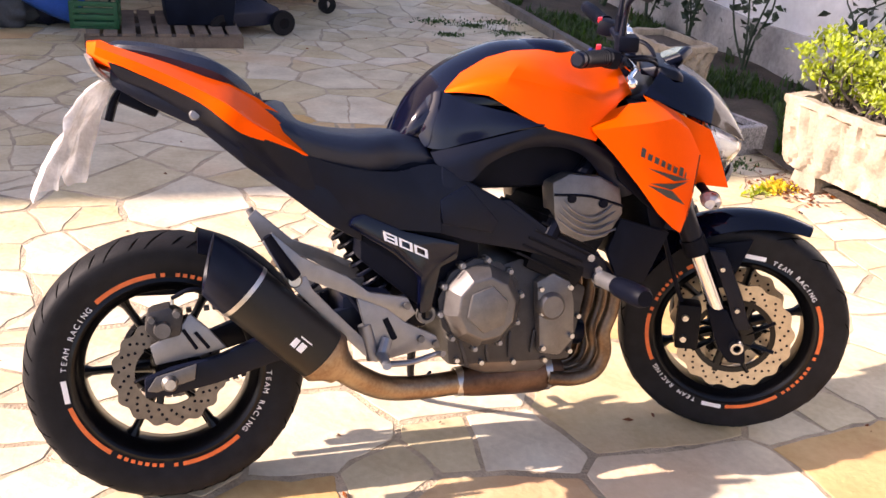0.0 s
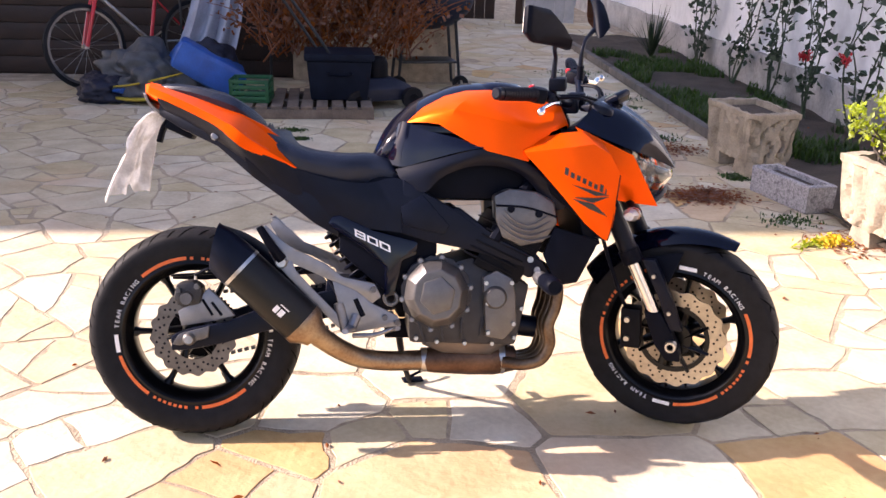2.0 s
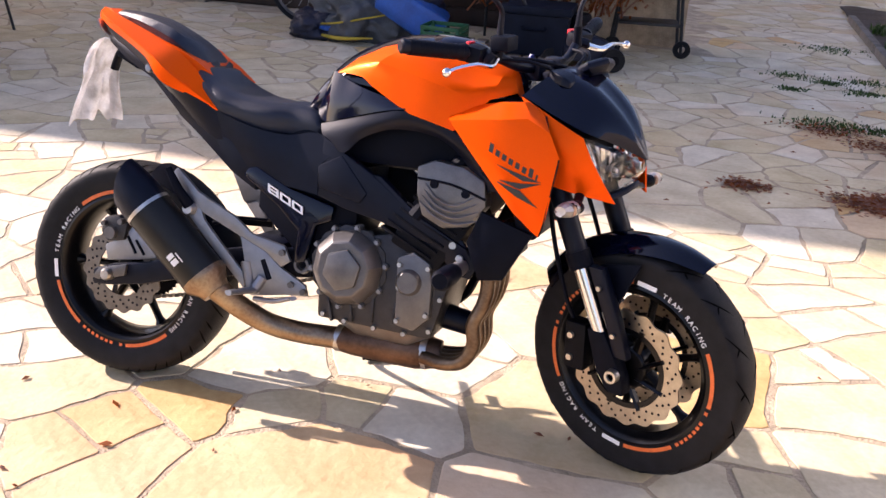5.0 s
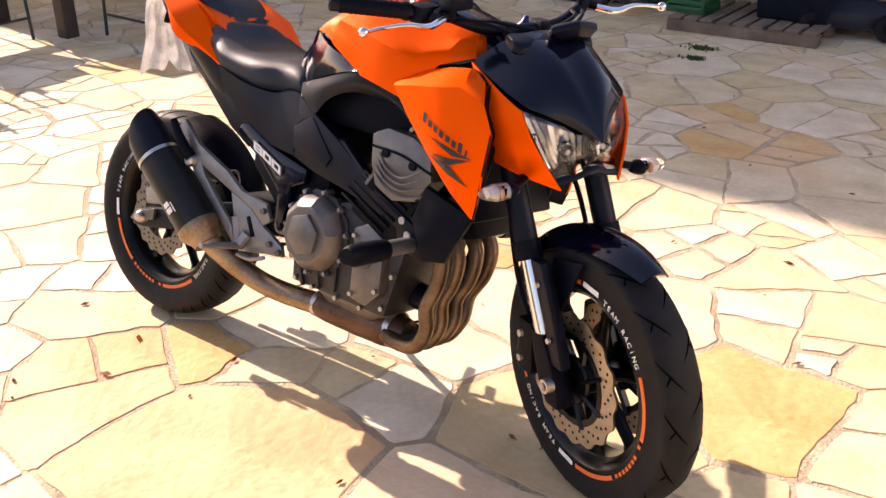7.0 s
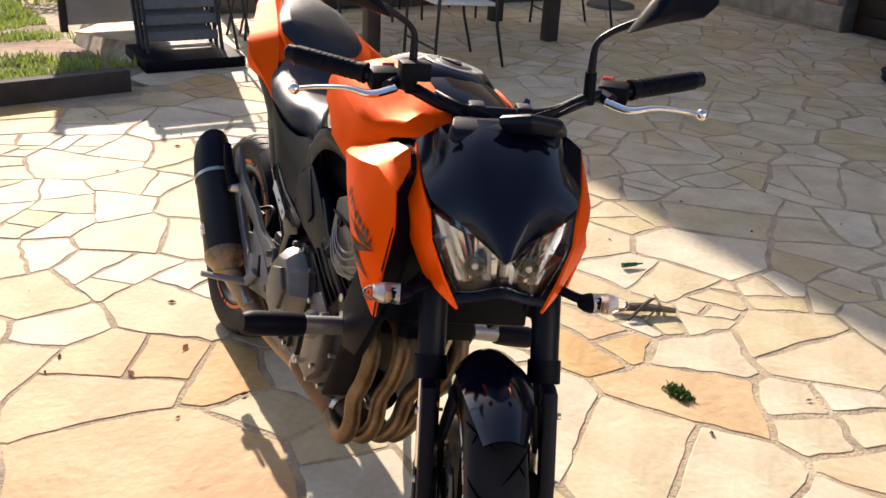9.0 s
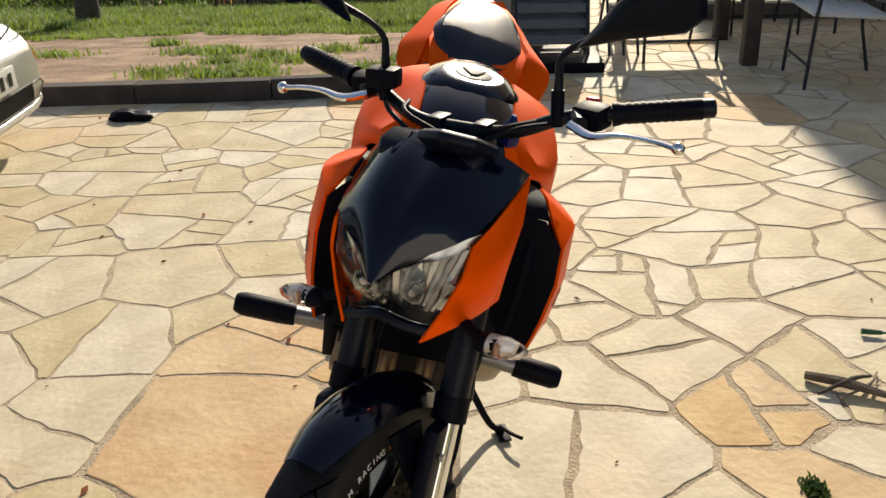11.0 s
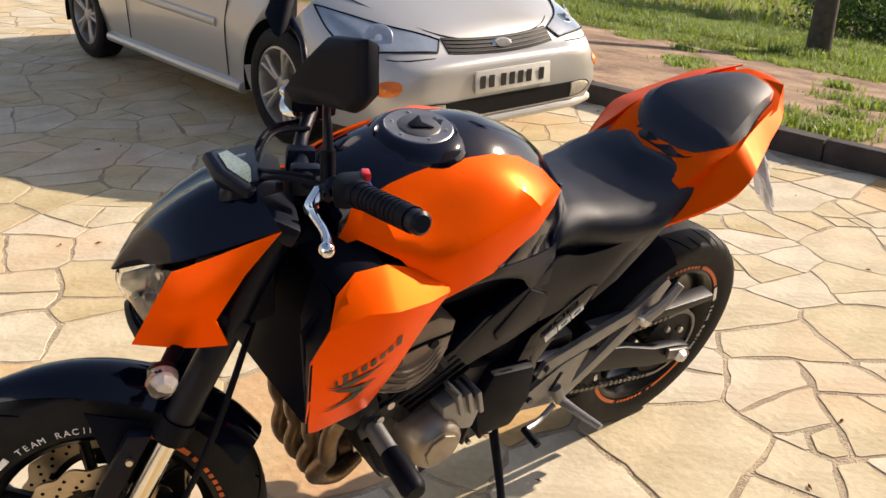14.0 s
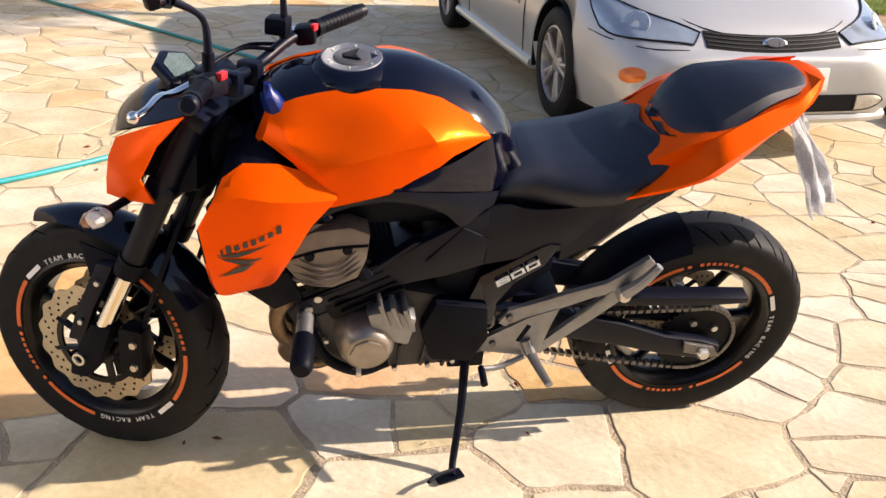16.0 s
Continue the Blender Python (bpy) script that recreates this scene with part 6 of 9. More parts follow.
# handlebar, grips, levers, switches, mirrors
turned("handlebar", tube([(1.010, -0.395, 1.075), (1.062, -0.255, 1.056), (1.088, -0.18, 1.044), (1.112, -0.095, 1.012), (1.116, 0, 1.006), (1.112, 0.095, 1.012), (1.088, 0.18, 1.044), (1.062, 0.255, 1.056), (1.010, 0.395, 1.075)], 0.0125, 12, 6), "black_satin", "black tapered handlebar")
for sy in (-1, 1):
    turned("bar_clamp", box((0.05, 0.032, 0.05), (1.115, sy * 0.045, 1.000), 0.008), "black_satin")
    g0, g1 = Vector((1.062, sy * 0.255, 1.056)), Vector((1.011, sy * 0.392, 1.0745))
    d = (g1 - g0).normalized()
    grip = turned("grip", tube([g0, g0 + d * 0.012, g0 + d * 0.02, g0 + d * 0.10, g1], [0.021, 0.020, 0.0178, 0.0178, 0.0185], 18, 2), "black_matt", "black rubber grip")
    for k in range(9):
        turned("grip_rib", tube([g0 + d * (0.024 + 0.012 * k), g0 + d * (0.030 + 0.012 * k)], 0.0188, 16, 1), "black_matt", parent=grip)
    turned("bar_end", tube([g1, g1 + d * 0.018, g1 + d * 0.022], [0.0165, 0.0165, 0.012], 16, 1), "black_satin")
    turned("switch_box", box((0.046, 0.060, 0.042), (1.068, sy * 0.222, 1.050), 0.012, (0, 10, sy * -18)), "black_matt", "black switch cluster")
    turned("switch_button", box((0.012, 0.024, 0.014), (1.046, sy * 0.214, 1.070), 0.003), "red")
    pv = Vector((1.104, sy * 0.212, 1.040))
    turned("lever_perch", tube([(1.078, sy * 0.196, 1.048), pv], 0.015, 10, 1), "black_satin")
    turned("control_lever", tube([pv + Vector((0.004, -sy * 0.012, 0)), pv + Vector((0.022, sy * 0.03, -0.010)), (1.126, sy * 0.29, 1.038), (1.116, sy * 0.345, 1.034), (1.118, sy * 0.380, 1.029)], [0.012, 0.011, 0.0075, 0.0065, 0.007], 10, 4, True, 0.7), "chrome", "polished alloy control lever")
    bms = bmesh.new()
    bmesh.ops.create_uvsphere(bms, u_segments=14, v_segments=10, radius=0.011)
    bms.transform(Matrix.Translation((1.119, sy * 0.385, 1.029)))
    turned("lever_ball", bms, "chrome")
    # mirror: upright stem, swept arm and an angular head
    turned("mirror_stem", tube([(1.094, sy * 0.170, 1.045), (1.098, sy * 0.168, 1.115), (1.102, sy * 0.172, 1.148), (1.106, sy * 0.200, 1.172), (1.120, sy * 0.248, 1.196)], [0.010, 0.0075, 0.006, 0.006, 0.008], 10, 4), "black_satin", "black mirror stem")
    turned("stem_boot", tube([(1.094, sy * 0.170, 1.030), (1.097, sy * 0.168, 1.092)], 0.0115, 12, 1), "black_matt")
    head = []
    for t, grow in ((0.0, 0.86), (0.014, 1.0), (0.026, 0.92), (0.040, 0.55)):
        o = Vector((1.094 + t, sy * 0.316, 1.246))
        ring = []
        for ly, lz in ((-0.108, -0.076), (-0.056, -0.004), (-0.008, 0.042), (0.072, 0.056), (0.080, -0.016), (0.052, -0.042), (-0.03, -0.056)):
            ring.append(o + Vector((-0.34 * ly, sy * ly * grow, lz * grow)))
        head.append(ring)
    hd = turned("mirror", bevelled(loft(head), 0.004), "black_matt", "angular black rear-view mirror")
    gl = []
    for ly, lz in ((-0.108, -0.076), (-0.056, -0.004), (-0.008, 0.042), (0.072, 0.056), (0.080, -0.016), (0.052, -0.042), (-0.03, -0.056)):
        gl.append(Vector((1.0928 - 0.34 * ly, sy * (0.316 + ly * 0.80), 1.246 + lz * 0.80)))
    turned("mirror_glass", plate(gl, 0.001, (1.3, sy * 0.35, 1.246), 0), "mirror", "mirror glass")
turned("brake_reservoir", box((0.048, 0.058, 0.036), (1.108, -0.165, 1.075), 0.007, (0, 0, 10)), "black_matt", "black brake fluid reservoir")
for k, (ya, yb) in enumerate(((-0.17, -0.05), (-0.12, 0.03), (0.17, 0.06), (0.14, 0.0))):
    turned("control_cable", tube([(1.095, ya, 1.035), (1.165, ya * 0.7, 1.030), (1.19, yb, 0.99), (1.16, yb * 0.8, 0.90)], 0.0045, 8, 6), "black_matt")
# small blue cap dangling by the tank's nose
blue = loft([[Vector((1.052 + 0.3 * (z - 1.0) + r * math.cos(2 * math.pi * k / 10), 0.082 + 0.9 * r * math.sin(2 * math.pi * k / 10), z)) for k in range(10)] for z, r in ((0.950, 0.010), (0.960, 0.020), (0.985, 0.024), (1.008, 0.020), (1.020, 0.010), (1.036, 0.006))])
for v in blue.verts:
    v.co += v.co.normalized() * 0.010 * noise.noise(v.co * 60)
fixed("blue_cap", blue, "blue", "crumpled deep blue plastic cap", smooth=30)
# dash
turned("dashboard", bevelled(loft([[(x, -w, z0), (x, -w * 0.94, z1), (x, w * 0.94, z1), (x, w, z0)] for x, w, z0, z1 in ((1.150, 0.066, 0.985, 1.000), (1.195, 0.098, 0.985, 1.014), (1.234, 0.102, 0.982, 1.003), (1.250, 0.092, 0.975, 0.990))]), 0.005), "black_satin", "black instrument housing")
dash_a, dash_b, dash_o = Vector((0.30, -0.93, 0.17)).normalized(), Vector((0.72, 0.33, 0.36)).normalized(), Vector((1.226, 0.050, 1.013))
def dash_hex(long, short, lift):
    up = dash_a.cross(dash_b).normalized()
    up = up if up.z > 0 else -up
    return [dash_o + up * lift + dash_a * long * u + dash_b * short * v for u, v in ((1, 0), (0.45, 1), (-0.45, 1), (-1, 0), (-0.45, -1), (0.45, -1))]
turned("dash_frame", bevelled(loft([dash_hex(0.046, 0.028, -0.024), dash_hex(0.070, 0.045, -0.010), dash_hex(0.070, 0.045, 0.002), dash_hex(0.062, 0.038, 0.008)]), 0.003), "black_satin", "black six-sided instrument bezel", smooth=20)
turned("dash_display", plate(dash_hex(0.052, 0.028, 0.0105), 0.003, (1.3, 0, 0.9), 0), "screen", "pale liquid-crystal display")
# headlight cowl: black V-shaped mask, orange cheeks, lamp
mask = sheet(
    [
        [(1.160, 0.154, 0.957), (1.190, 0.104, 0.996), (1.205, 0.048, 1.012), (1.208, 0, 1.010), (1.205, -0.048, 1.012), (1.190, -0.104, 0.996), (1.160, -0.154, 0.957)],
        [(1.235, 0.144, 0.924), (1.262, 0.092, 0.968), (1.276, 0.046, 0.986), (1.279, 0, 0.977), (1.276, -0.046, 0.986), (1.262, -0.092, 0.968), (1.235, -0.144, 0.924)],
        [(1.318, 0.127, 0.891), (1.335, 0.078, 0.920), (1.347, 0.036, 0.932), (1.348, 0, 0.924), (1.347, -0.036, 0.932), (1.335, -0.078, 0.920), (1.318, -0.127, 0.891)],
        [(1.364, 0.068, 0.860), (1.381, 0.044, 0.871), (1.391, 0.021, 0.876), (1.392, 0, 0.872), (1.391, -0.021, 0.876), (1.381, -0.044, 0.871), (1.364, -0.068, 0.860)],
        [(1.416, 0.010, 0.823), (1.420, 0.006, 0.823), (1.422, 0.003, 0.822), (1.423, 0, 0.821), (1.422, -0.003, 0.822), (1.420, -0.006, 0.823), (1.416, -0.010, 0.823)],
    ],
    0.005,
    (1.28, 0, 0.8),
    2,
)
turned("headlight_mask", mask, "black_gloss", "glossy black V-shaped headlight mask", smooth=40)
cheek = sheet(
    [
        [(1.158, 0.155, 0.955), (1.215, 0.151, 0.930), (1.268, 0.143, 0.903), (1.322, 0.131, 0.876)],
        [(1.212, 0.168, 0.888), (1.250, 0.166, 0.872), (1.295, 0.154, 0.850), (1.345, 0.126, 0.828)],
        [(1.255, 0.160, 0.806), (1.285, 0.154, 0.797), (1.322, 0.136, 0.785), (1.368, 0.102, 0.770)],
        [(1.235, 0.142, 0.752), (1.285, 0.130, 0.742), (1.332, 0.109, 0.732), (1.388, 0.075, 0.719)],
    ],
    0.005,
    (1.25, 0, 0.85),
    3,
    smooth_rows=False,
)
both(turned, "headlight_cheek", cheek, "orange", "orange headlight side panel", smooth=35)
lens_rows = [
    [(1.320, 0.125, 0.876), (1.362, 0.064, 0.849), (1.416, 0, 0.815), (1.362, -0.064, 0.849), (1.320, -0.125, 0.876)],
    [(1.346, 0.112, 0.815), (1.386, 0.056, 0.802), (1.414, 0, 0.792), (1.386, -0.056, 0.802), (1.346, -0.112, 0.815)],
    [(1.366, 0.074, 0.742), (1.382, 0.040, 0.752), (1.390, 0, 0.765), (1.382, -0.040, 0.752), (1.366, -0.074, 0.742)],
]
turned("headlight_lens", sheet(lens_rows, 0.003, (1.25, 0, 0.8), 3), "lens", "clear headlight lens", smooth=60)
back = [[(x - 0.062, y * 0.95, z) for x, y, z in r] for r in lens_rows]
turned("headlight_bowl", sheet(back, 0.004, (1.15, 0, 0.8), 3), "lamp_dark", "dark headlight bowl", smooth=60)
for sy in (-1, 1):
    # cut-glass facets fan out round each bulb's bowl
    for i in range(9):
        u0, u1 = i / 9, (i + 0.94) / 9
        quad = []
        for u, w in ((u0, 0), (u1, 0), (u1 * 0.90, 1), (u0 * 0.90, 1)):
            y = 0.008 + (0.112 - 0.042 * w) * u
            quad.append(Vector((1.366 - 0.42 * y * (1.0 - 0.2 * w) - 0.012 * w + 0.009 * math.sin(5 * i + 3 * u + 2 * w), sy * y, 0.820 + 0.044 * u - (0.060 + 0.052 * u) * w)))
        turned("reflector_facet", plate(quad, 0.002, (1.15, 0, 0.8), 0), "lamp_dark" if i % 3 == 1 else "reflector")
    shard = random.Random(8 + sy)
    for i in range(16):
        y = 0.014 + 0.098 * shard.random()
        o = Vector((1.362 - 0.42 * y, sy * y, 0.800 + 0.30 * y + shard.uniform(-0.034, 0.020)))
        tri = [o + Vector((shard.gauss(0, 0.006), sy * shard.gauss(0, 0.011), shard.gauss(0, 0.013))) for _ in range(3)]
        turned("reflector_facet", plate(tri, 0.001, (1.15, 0, 0.8), 0), "reflector" if i % 3 else "lamp_dark")
    bowl = lathe([(0.004, -0.016), (0.010, -0.010), (0.015, 0.0), (0.018, 0.006), (0.020, 0.006), (0.016, -0.002)], 8, "x")
    bowl.transform(Matrix.Translation((1.358, sy * 0.046, 0.792)))
    lamp = turned("lamp_cup", bowl, "lamp_dark", "small faceted lamp cup", smooth=10)
    turned("headlight_bulb", lathe([(0, 0.018), (0.006, 0.016), (0.008, -0.010)], 12, "x", (1.352, sy * 0.046, 0.792)), "signal_bowl", parent=lamp)
turned("headlight_divider", prism([(1.33, 0.835), (1.404, 0.812), (1.408, 0.792), (1.384, 0.770), (1.33, 0.775)], -0.004, 0.004, 0.0015), "lamp_dark")
chin = [
    [(1.372, 0.080, 0.741), (1.389, 0.040, 0.751), (1.396, 0, 0.765), (1.389, -0.040, 0.751), (1.372, -0.080, 0.741)],
    [(1.380, 0.078, 0.728), (1.396, 0.040, 0.739), (1.404, 0, 0.752), (1.396, -0.040, 0.739), (1.380, -0.078, 0.728)],
    [(1.330, 0.074, 0.722), (1.350, 0.036, 0.728), (1.358, 0, 0.735), (1.350, -0.036, 0.728), (1.330, -0.074, 0.722)],
]
turned("headlight_chin", sheet(chin, 0.005, (1.3, 0, 0.8), 2), "black_satin", "black lip under the headlight", smooth=50)
turned("cowl_core", bevelled(loft([[(x, -w, zb), (x, -w, zt), (x, w, zt), (x, w, zb)] for x, w, zb, zt in ((1.16, 0.10, 0.78, 0.94), (1.24, 0.105, 0.75, 0.905), (1.285, 0.080, 0.74, 0.85))]), 0.01), "black_matt")
for sy in (-1, 1):
    q = Vector((1.335, sy * 0.187, 0.721))
    turned("signal_stalk", tube([(1.30, sy * 0.09, 0.745), (1.325, sy * 0.140, 0.728), q], 0.012, 10, 3, True, 0.7), "black_matt")
    bmz = loft([[q + Vector((0.024 * a * g, sy * (t), 0.017 * b * g)) for a, b in ((math.cos(k * math.pi / 6), math.sin(k * math.pi / 6)) for k in range(12))] for t, g in ((-0.035, 0.6), (-0.02, 1.0), (0.015, 1.05), (0.040, 0.7), (0.052, 0.25))])
    turned("turn_signal", bmz, "lens", "clear turn-signal lens", smooth=60)
    bmz = loft([[q + Vector((0.021 * a * g - 0.004, sy * t, 0.0145 * b * g)) for a, b in ((math.cos(k * math.pi / 4), math.sin(k * math.pi / 4)) for k in range(8))] for t, g in ((-0.022, 0.9), (0.0, 0.62), (0.012, 0.9), (0.030, 0.5))])
    turned("signal_reflector", bmz, "signal_bowl", "bright faceted lamp bowl", smooth=20)
    bmz = lathe([(0, 0.011), (0.0045, 0.008), (0.0055, 0.0), (0.0045, -0.008), (0, -0.011)], 12, "z", q + Vector((0.012, sy * 0.004, 0)))
    turned("signal_bulb", bmz, "amber", "amber bulb")
    bmz = loft([[q + Vector((0.0225 * a * g, sy * t, 0.016 * b * g)) for a, b in ((math.cos(k * math.pi / 6), math.sin(k * math.pi / 6)) for k in range(12))] for t, g in ((-0.040, 0.55), (-0.030, 0.92), (-0.020, 1.08), (-0.016, 1.08))])
    turned("signal_base", bmz, "black_matt", "black lamp base")

# rag draped over the plate lamp, its near side turned forward round the lamp
rag_rows = []
across = Vector((0.70, 0.71, 0))
for i in range(17):
    u = i / 16
    mid = Vector((-0.100 - 0.125 * u ** 0.9, 0.205 + 0.070 * u, 0.935 + 0.014 * math.sin(u * 3.1) - 0.255 * u ** 1.1))
    row = []
    for j in range(21):
        v = -1 + j / 10
        wide = 0.026 + 0.046 * u ** 0.8 + 0.006 * math.sin(8 * u)
        fold = 0.009 * math.sin(7.0 * v + 3.0 * u) * (0.35 + u) + 0.020 * noise.noise(Vector((v * 2.6, u * 3.4, 5))) + 0.008 * noise.noise(Vector((v * 8, u * 9, 2)))
        row.append(mid + across * wide * v + Vector((0.71, -0.70, 0)) * fold + Vector((0, 0, -0.020 * u * (v * v) + 0.03 * u * noise.noise(Vector((v * 3, 1, 4))))))
    rag_rows.append(row)
rag = sheet(rag_rows, 0.003, (0.3, 0, 0.6), 2)
rag.transform(bike.matrix_world.inverted())
fixed("rag", rag, "cloth", "crumpled pale grey rag", smooth=80)

# ---- things stored by the garage ----
def pallet():
    p = thing("wooden_pallet", "weathered wooden pallet holding clutter, on the paving", "pallet", at=pose(0.06, 4.95, 0, 0, 0, 2))
    for i in range(3):
        part("runner", box((1.0, 0.09, 0.075), (0, -0.34 + 0.34 * i, 0.0375), 0.004), "wood_grey", p)
    for i in range(9):
        part("slat", box((0.085, 0.78, 0.02), (-0.45 + 0.1125 * i, 0, 0.087), 0.003, (0, 0, rng.uniform(-1, 1))), "wood_grey", p)
    return p


pallet()


def crate():
    c = thing("crate", "green slatted plastic crate standing on the pallet", "crate", at=pose(-0.36, 4.80, 0.098, 0, 0, -3))
    w, d, h = 0.30, 0.26, 0.165
    part("base", box((w, d, 0.012), (0, 0, 0.006), 0.003), "green_plastic", c)
    for sx in (-1, 1):
        for sy in (-1, 1):
            part("corner", box((0.03, 0.03, h), (sx * (w / 2 - 0.015), sy * (d / 2 - 0.015), h / 2), 0.005), "green_plastic", c)
    for k in range(4):
        z = 0.030 + 0.042 * k
        for sy in (-1, 1):
            part("slat", box((w, 0.008, 0.030), (0, sy * (d / 2 - 0.004), z), 0.003), "green_plastic", c)
        for sx in (-1, 1):
            part("slat", box((0.008, d, 0.030), (sx * (w / 2 - 0.004), 0, z), 0.003), "green_plastic", c)
    return c


crate()


def lump(name, label, category, mat, centre, size, seed, rough=0.25, parts=()):
    """A soft heap, such as a bag or a folded cover, with creases; flat where it lies."""
    bm = bmesh.new()
    bmesh.ops.create_icosphere(bm, subdivisions=5, radius=1.0)
    for v in bm.verts:
        n = v.co.normalized()
        f = 1 + rough * noise.noise(n * 1.7 + Vector((seed, 0, 0))) + rough * 0.45 * noise.noise(n * 5 + Vector((0, seed, 0)))
        q = Vector((n.x * size[0], n.y * size[1], n.z * size[2])) * f
        q.z = max(q.z, -size[2] * 0.62)
        v.co = q
    low = min(v.co.z for v in bm.verts)
    bmesh.ops.translate(bm, vec=(0, 0, -low), verts=bm.verts)
    ob = finish(bm, name, mat, smooth=60)
    ob.matrix_world = pose(*centre)
    return tagged(ob, label, category)


bag = lump("tent_bag", "crumpled grey and yellow groundsheet bundle on the paving", "groundsheet", "tarp_grey", (-1.22, 5.28, 0), (0.40, 0.26, 0.26), 1.0, 0.42)
part("edge_strip", tube([(-0.36, -0.16, 0.12), (-0.10, -0.28, 0.16), (0.16, -0.28, 0.22), (0.36, -0.16, 0.26)], [0.008, 0.012, 0.012, 0.006], 10, 5, True, 0.7), "tarp_yellow", bag, "yellow edging")
part("edge_strip", tube([(-0.30, -0.20, 0.05), (-0.05, -0.30, 0.05), (0.22, -0.28, 0.07)], [0.014, 0.022, 0.010], 10, 5, True, 0.7), "tarp_yellow", bag, "yellow edging")
part("blue_patch", tube([(-0.28, -0.16, 0.10), (-0.16, -0.26, 0.11)], 0.035, 10, 3, True, 0.6), "blue_plastic", bag)
bm = box((0.40, 0.24, 0.17), (0, 0, 0.085), 0.03)
bmesh.ops.subdivide_edges(bm, edges=bm.edges, cuts=3, use_grid_fill=True)
for v in bm.verts:
    v.co += Vector((noise.noise(v.co * 9), noise.noise(v.co * 9 + Vector((4, 0, 0))), noise.noise(v.co * 9 + Vector((0, 7, 0))))) * 0.018
pack = finish(bm, "blue_pack", "blue_plastic", smooth=50)
pack.matrix_world = pose(-0.80, 5.22, 0.16, 0, 28, 12) @ Matrix.Scale(1.45, 4)
tagged(pack, "bright blue plastic pack leaning on a navy bag", "pack")
lump("navy_bag", "dark navy canvas bag slumped on the paving", "bag", "navy", (-0.78, 5.42, 0), (0.26, 0.22, 0.28), 7.0, 0.3)
lump("dark_sack", "dark navy sack under the grey groundsheet", "sack", "navy", (-1.55, 5.20, 0), (0.22, 0.20, 0.14), 9.0, 0.3)


def hung_cloth():
    rows = []
    for k in range(9):
        u = k / 8
        rows.append([(-0.90 + 0.56 * (j / 12) * (0.62 + 0.30 * u) - 0.22 * u * u, 5.95 + 0.05 * math.sin(j * 1.9 + u) - 0.05 * u, 1.25 - 0.92 * u) for j in range(13)])
    ob = finish(sheet(rows, 0.004, (-0.7, 8, 0.8), 2), "draped_cloth", "lilac", smooth=80)
    tagged(ob, "pale grey-lilac cloth hanging in folds from a rail", "cloth")
    rail = thing("clothes_rail", "thin dark rail with uprights behind the stored things", "rail")
    part("rail_bar", tube([(-1.10, 6.0, 1.27), (-0.30, 6.0, 1.27)], 0.012, 8, 1), "table_metal", rail)
    for x in (-1.08, -0.32):
        part("upright", tube([(x, 6.0, 0), (x, 6.0, 1.27)], 0.012, 8, 1), "table_metal", rail)


hung_cloth()


def bicycle():
    b = thing("bicycle", "red bicycle with grey frame leaning by the garage door", "bicycle", at=pose(-1.80, 5.68, 0.0, -8, 0, 36))
    for x in (0.0, 1.02):
        w = part("wheel", lathe([(0.318, -0.022), (0.345, -0.018), (0.352, 0), (0.345, 0.018), (0.318, 0.022), (0.312, 0.0), (0.318, -0.022)], 56, "y", (x, 0, 0.352)), "rubber", b, "black tyre on a silver rim")
        part("rim", lathe([(0.296, -0.012), (0.316, -0.014), (0.318, 0.014), (0.296, 0.012), (0.292, 0), (0.296, -0.012)], 56, "y", (x, 0, 0.352)), "engine", w)
        part("hub", lathe([(0, -0.045), (0.02, -0.045), (0.016, 0), (0.02, 0.045), (0, 0.045)], 16, "y", (x, 0, 0.352)), "steel", w)
        for k in range(18):
            a = 2 * math.pi * k / 18
            part("spoke", tube([(x + 0.018 * math.cos(a + 0.6), 0.02 * (-1) ** k, 0.352 + 0.018 * math.sin(a + 0.6)), (x + 0.296 * math.cos(a), 0, 0.352 + 0.296 * math.sin(a))], 0.0014, 4, 1), "steel", w)
    for sy in (-1, 1):
        part("fork_blade", tube([(0.0, sy * 0.045, 0.352), (0.06, sy * 0.05, 0.55), (0.13, sy * 0.045, 0.76)], 0.017, 10, 3), "red", b, "red suspension fork")
    part("fork_crown", tube([(0.13, -0.06, 0.76), (0.13, 0.06, 0.76)], 0.022, 10, 1), "red", b)
    part("head_tube", tube([(0.135, 0, 0.74), (0.185, 0, 0.92)], 0.02, 10, 1), "red", b)
    part("down_tube", tube([(0.15, 0, 0.78), (0.58, 0, 0.36)], 0.018, 10, 1), "steel", b, "grey frame tube")
    part("top_tube", tube([(0.17, 0, 0.88), (0.66, 0, 0.72)], 0.016, 10, 1), "red", b)
    part("seat_tube", tube([(0.58, 0, 0.36), (0.70, 0, 0.88)], 0.016, 10, 1), "red", b)
    part("chain_stay", tube([(0.58, 0.03, 0.36), (1.02, 0.05, 0.352)], 0.010, 8, 1), "steel", b)
    part("seat_stay", tube([(0.67, 0.03, 0.74), (1.02, 0.05, 0.352)], 0.008, 8, 1), "red", b)
    part("saddle", tube([(0.55, 0, 0.92), (0.70, 0, 0.92), (0.82, 0, 0.93)], [0.02, 0.05, 0.07], 10, 4, True, 0.45), "black_matt", b)
    part("handlebar", tube([(0.20, -0.30, 0.97), (0.19, -0.1, 0.96), (0.19, 0.1, 0.96), (0.20, 0.30, 0.97)], 0.013, 8, 4), "black_matt", b)
    part("stem", tube([(0.185, 0, 0.90), (0.19, 0, 0.97)], 0.016, 8, 1), "black_matt", b)
    part("crank", tube([(0.50, 0.07, 0.28), (0.58, 0.06, 0.36), (0.66, -0.06, 0.44)], 0.009, 8, 1), "steel", b)
    return b


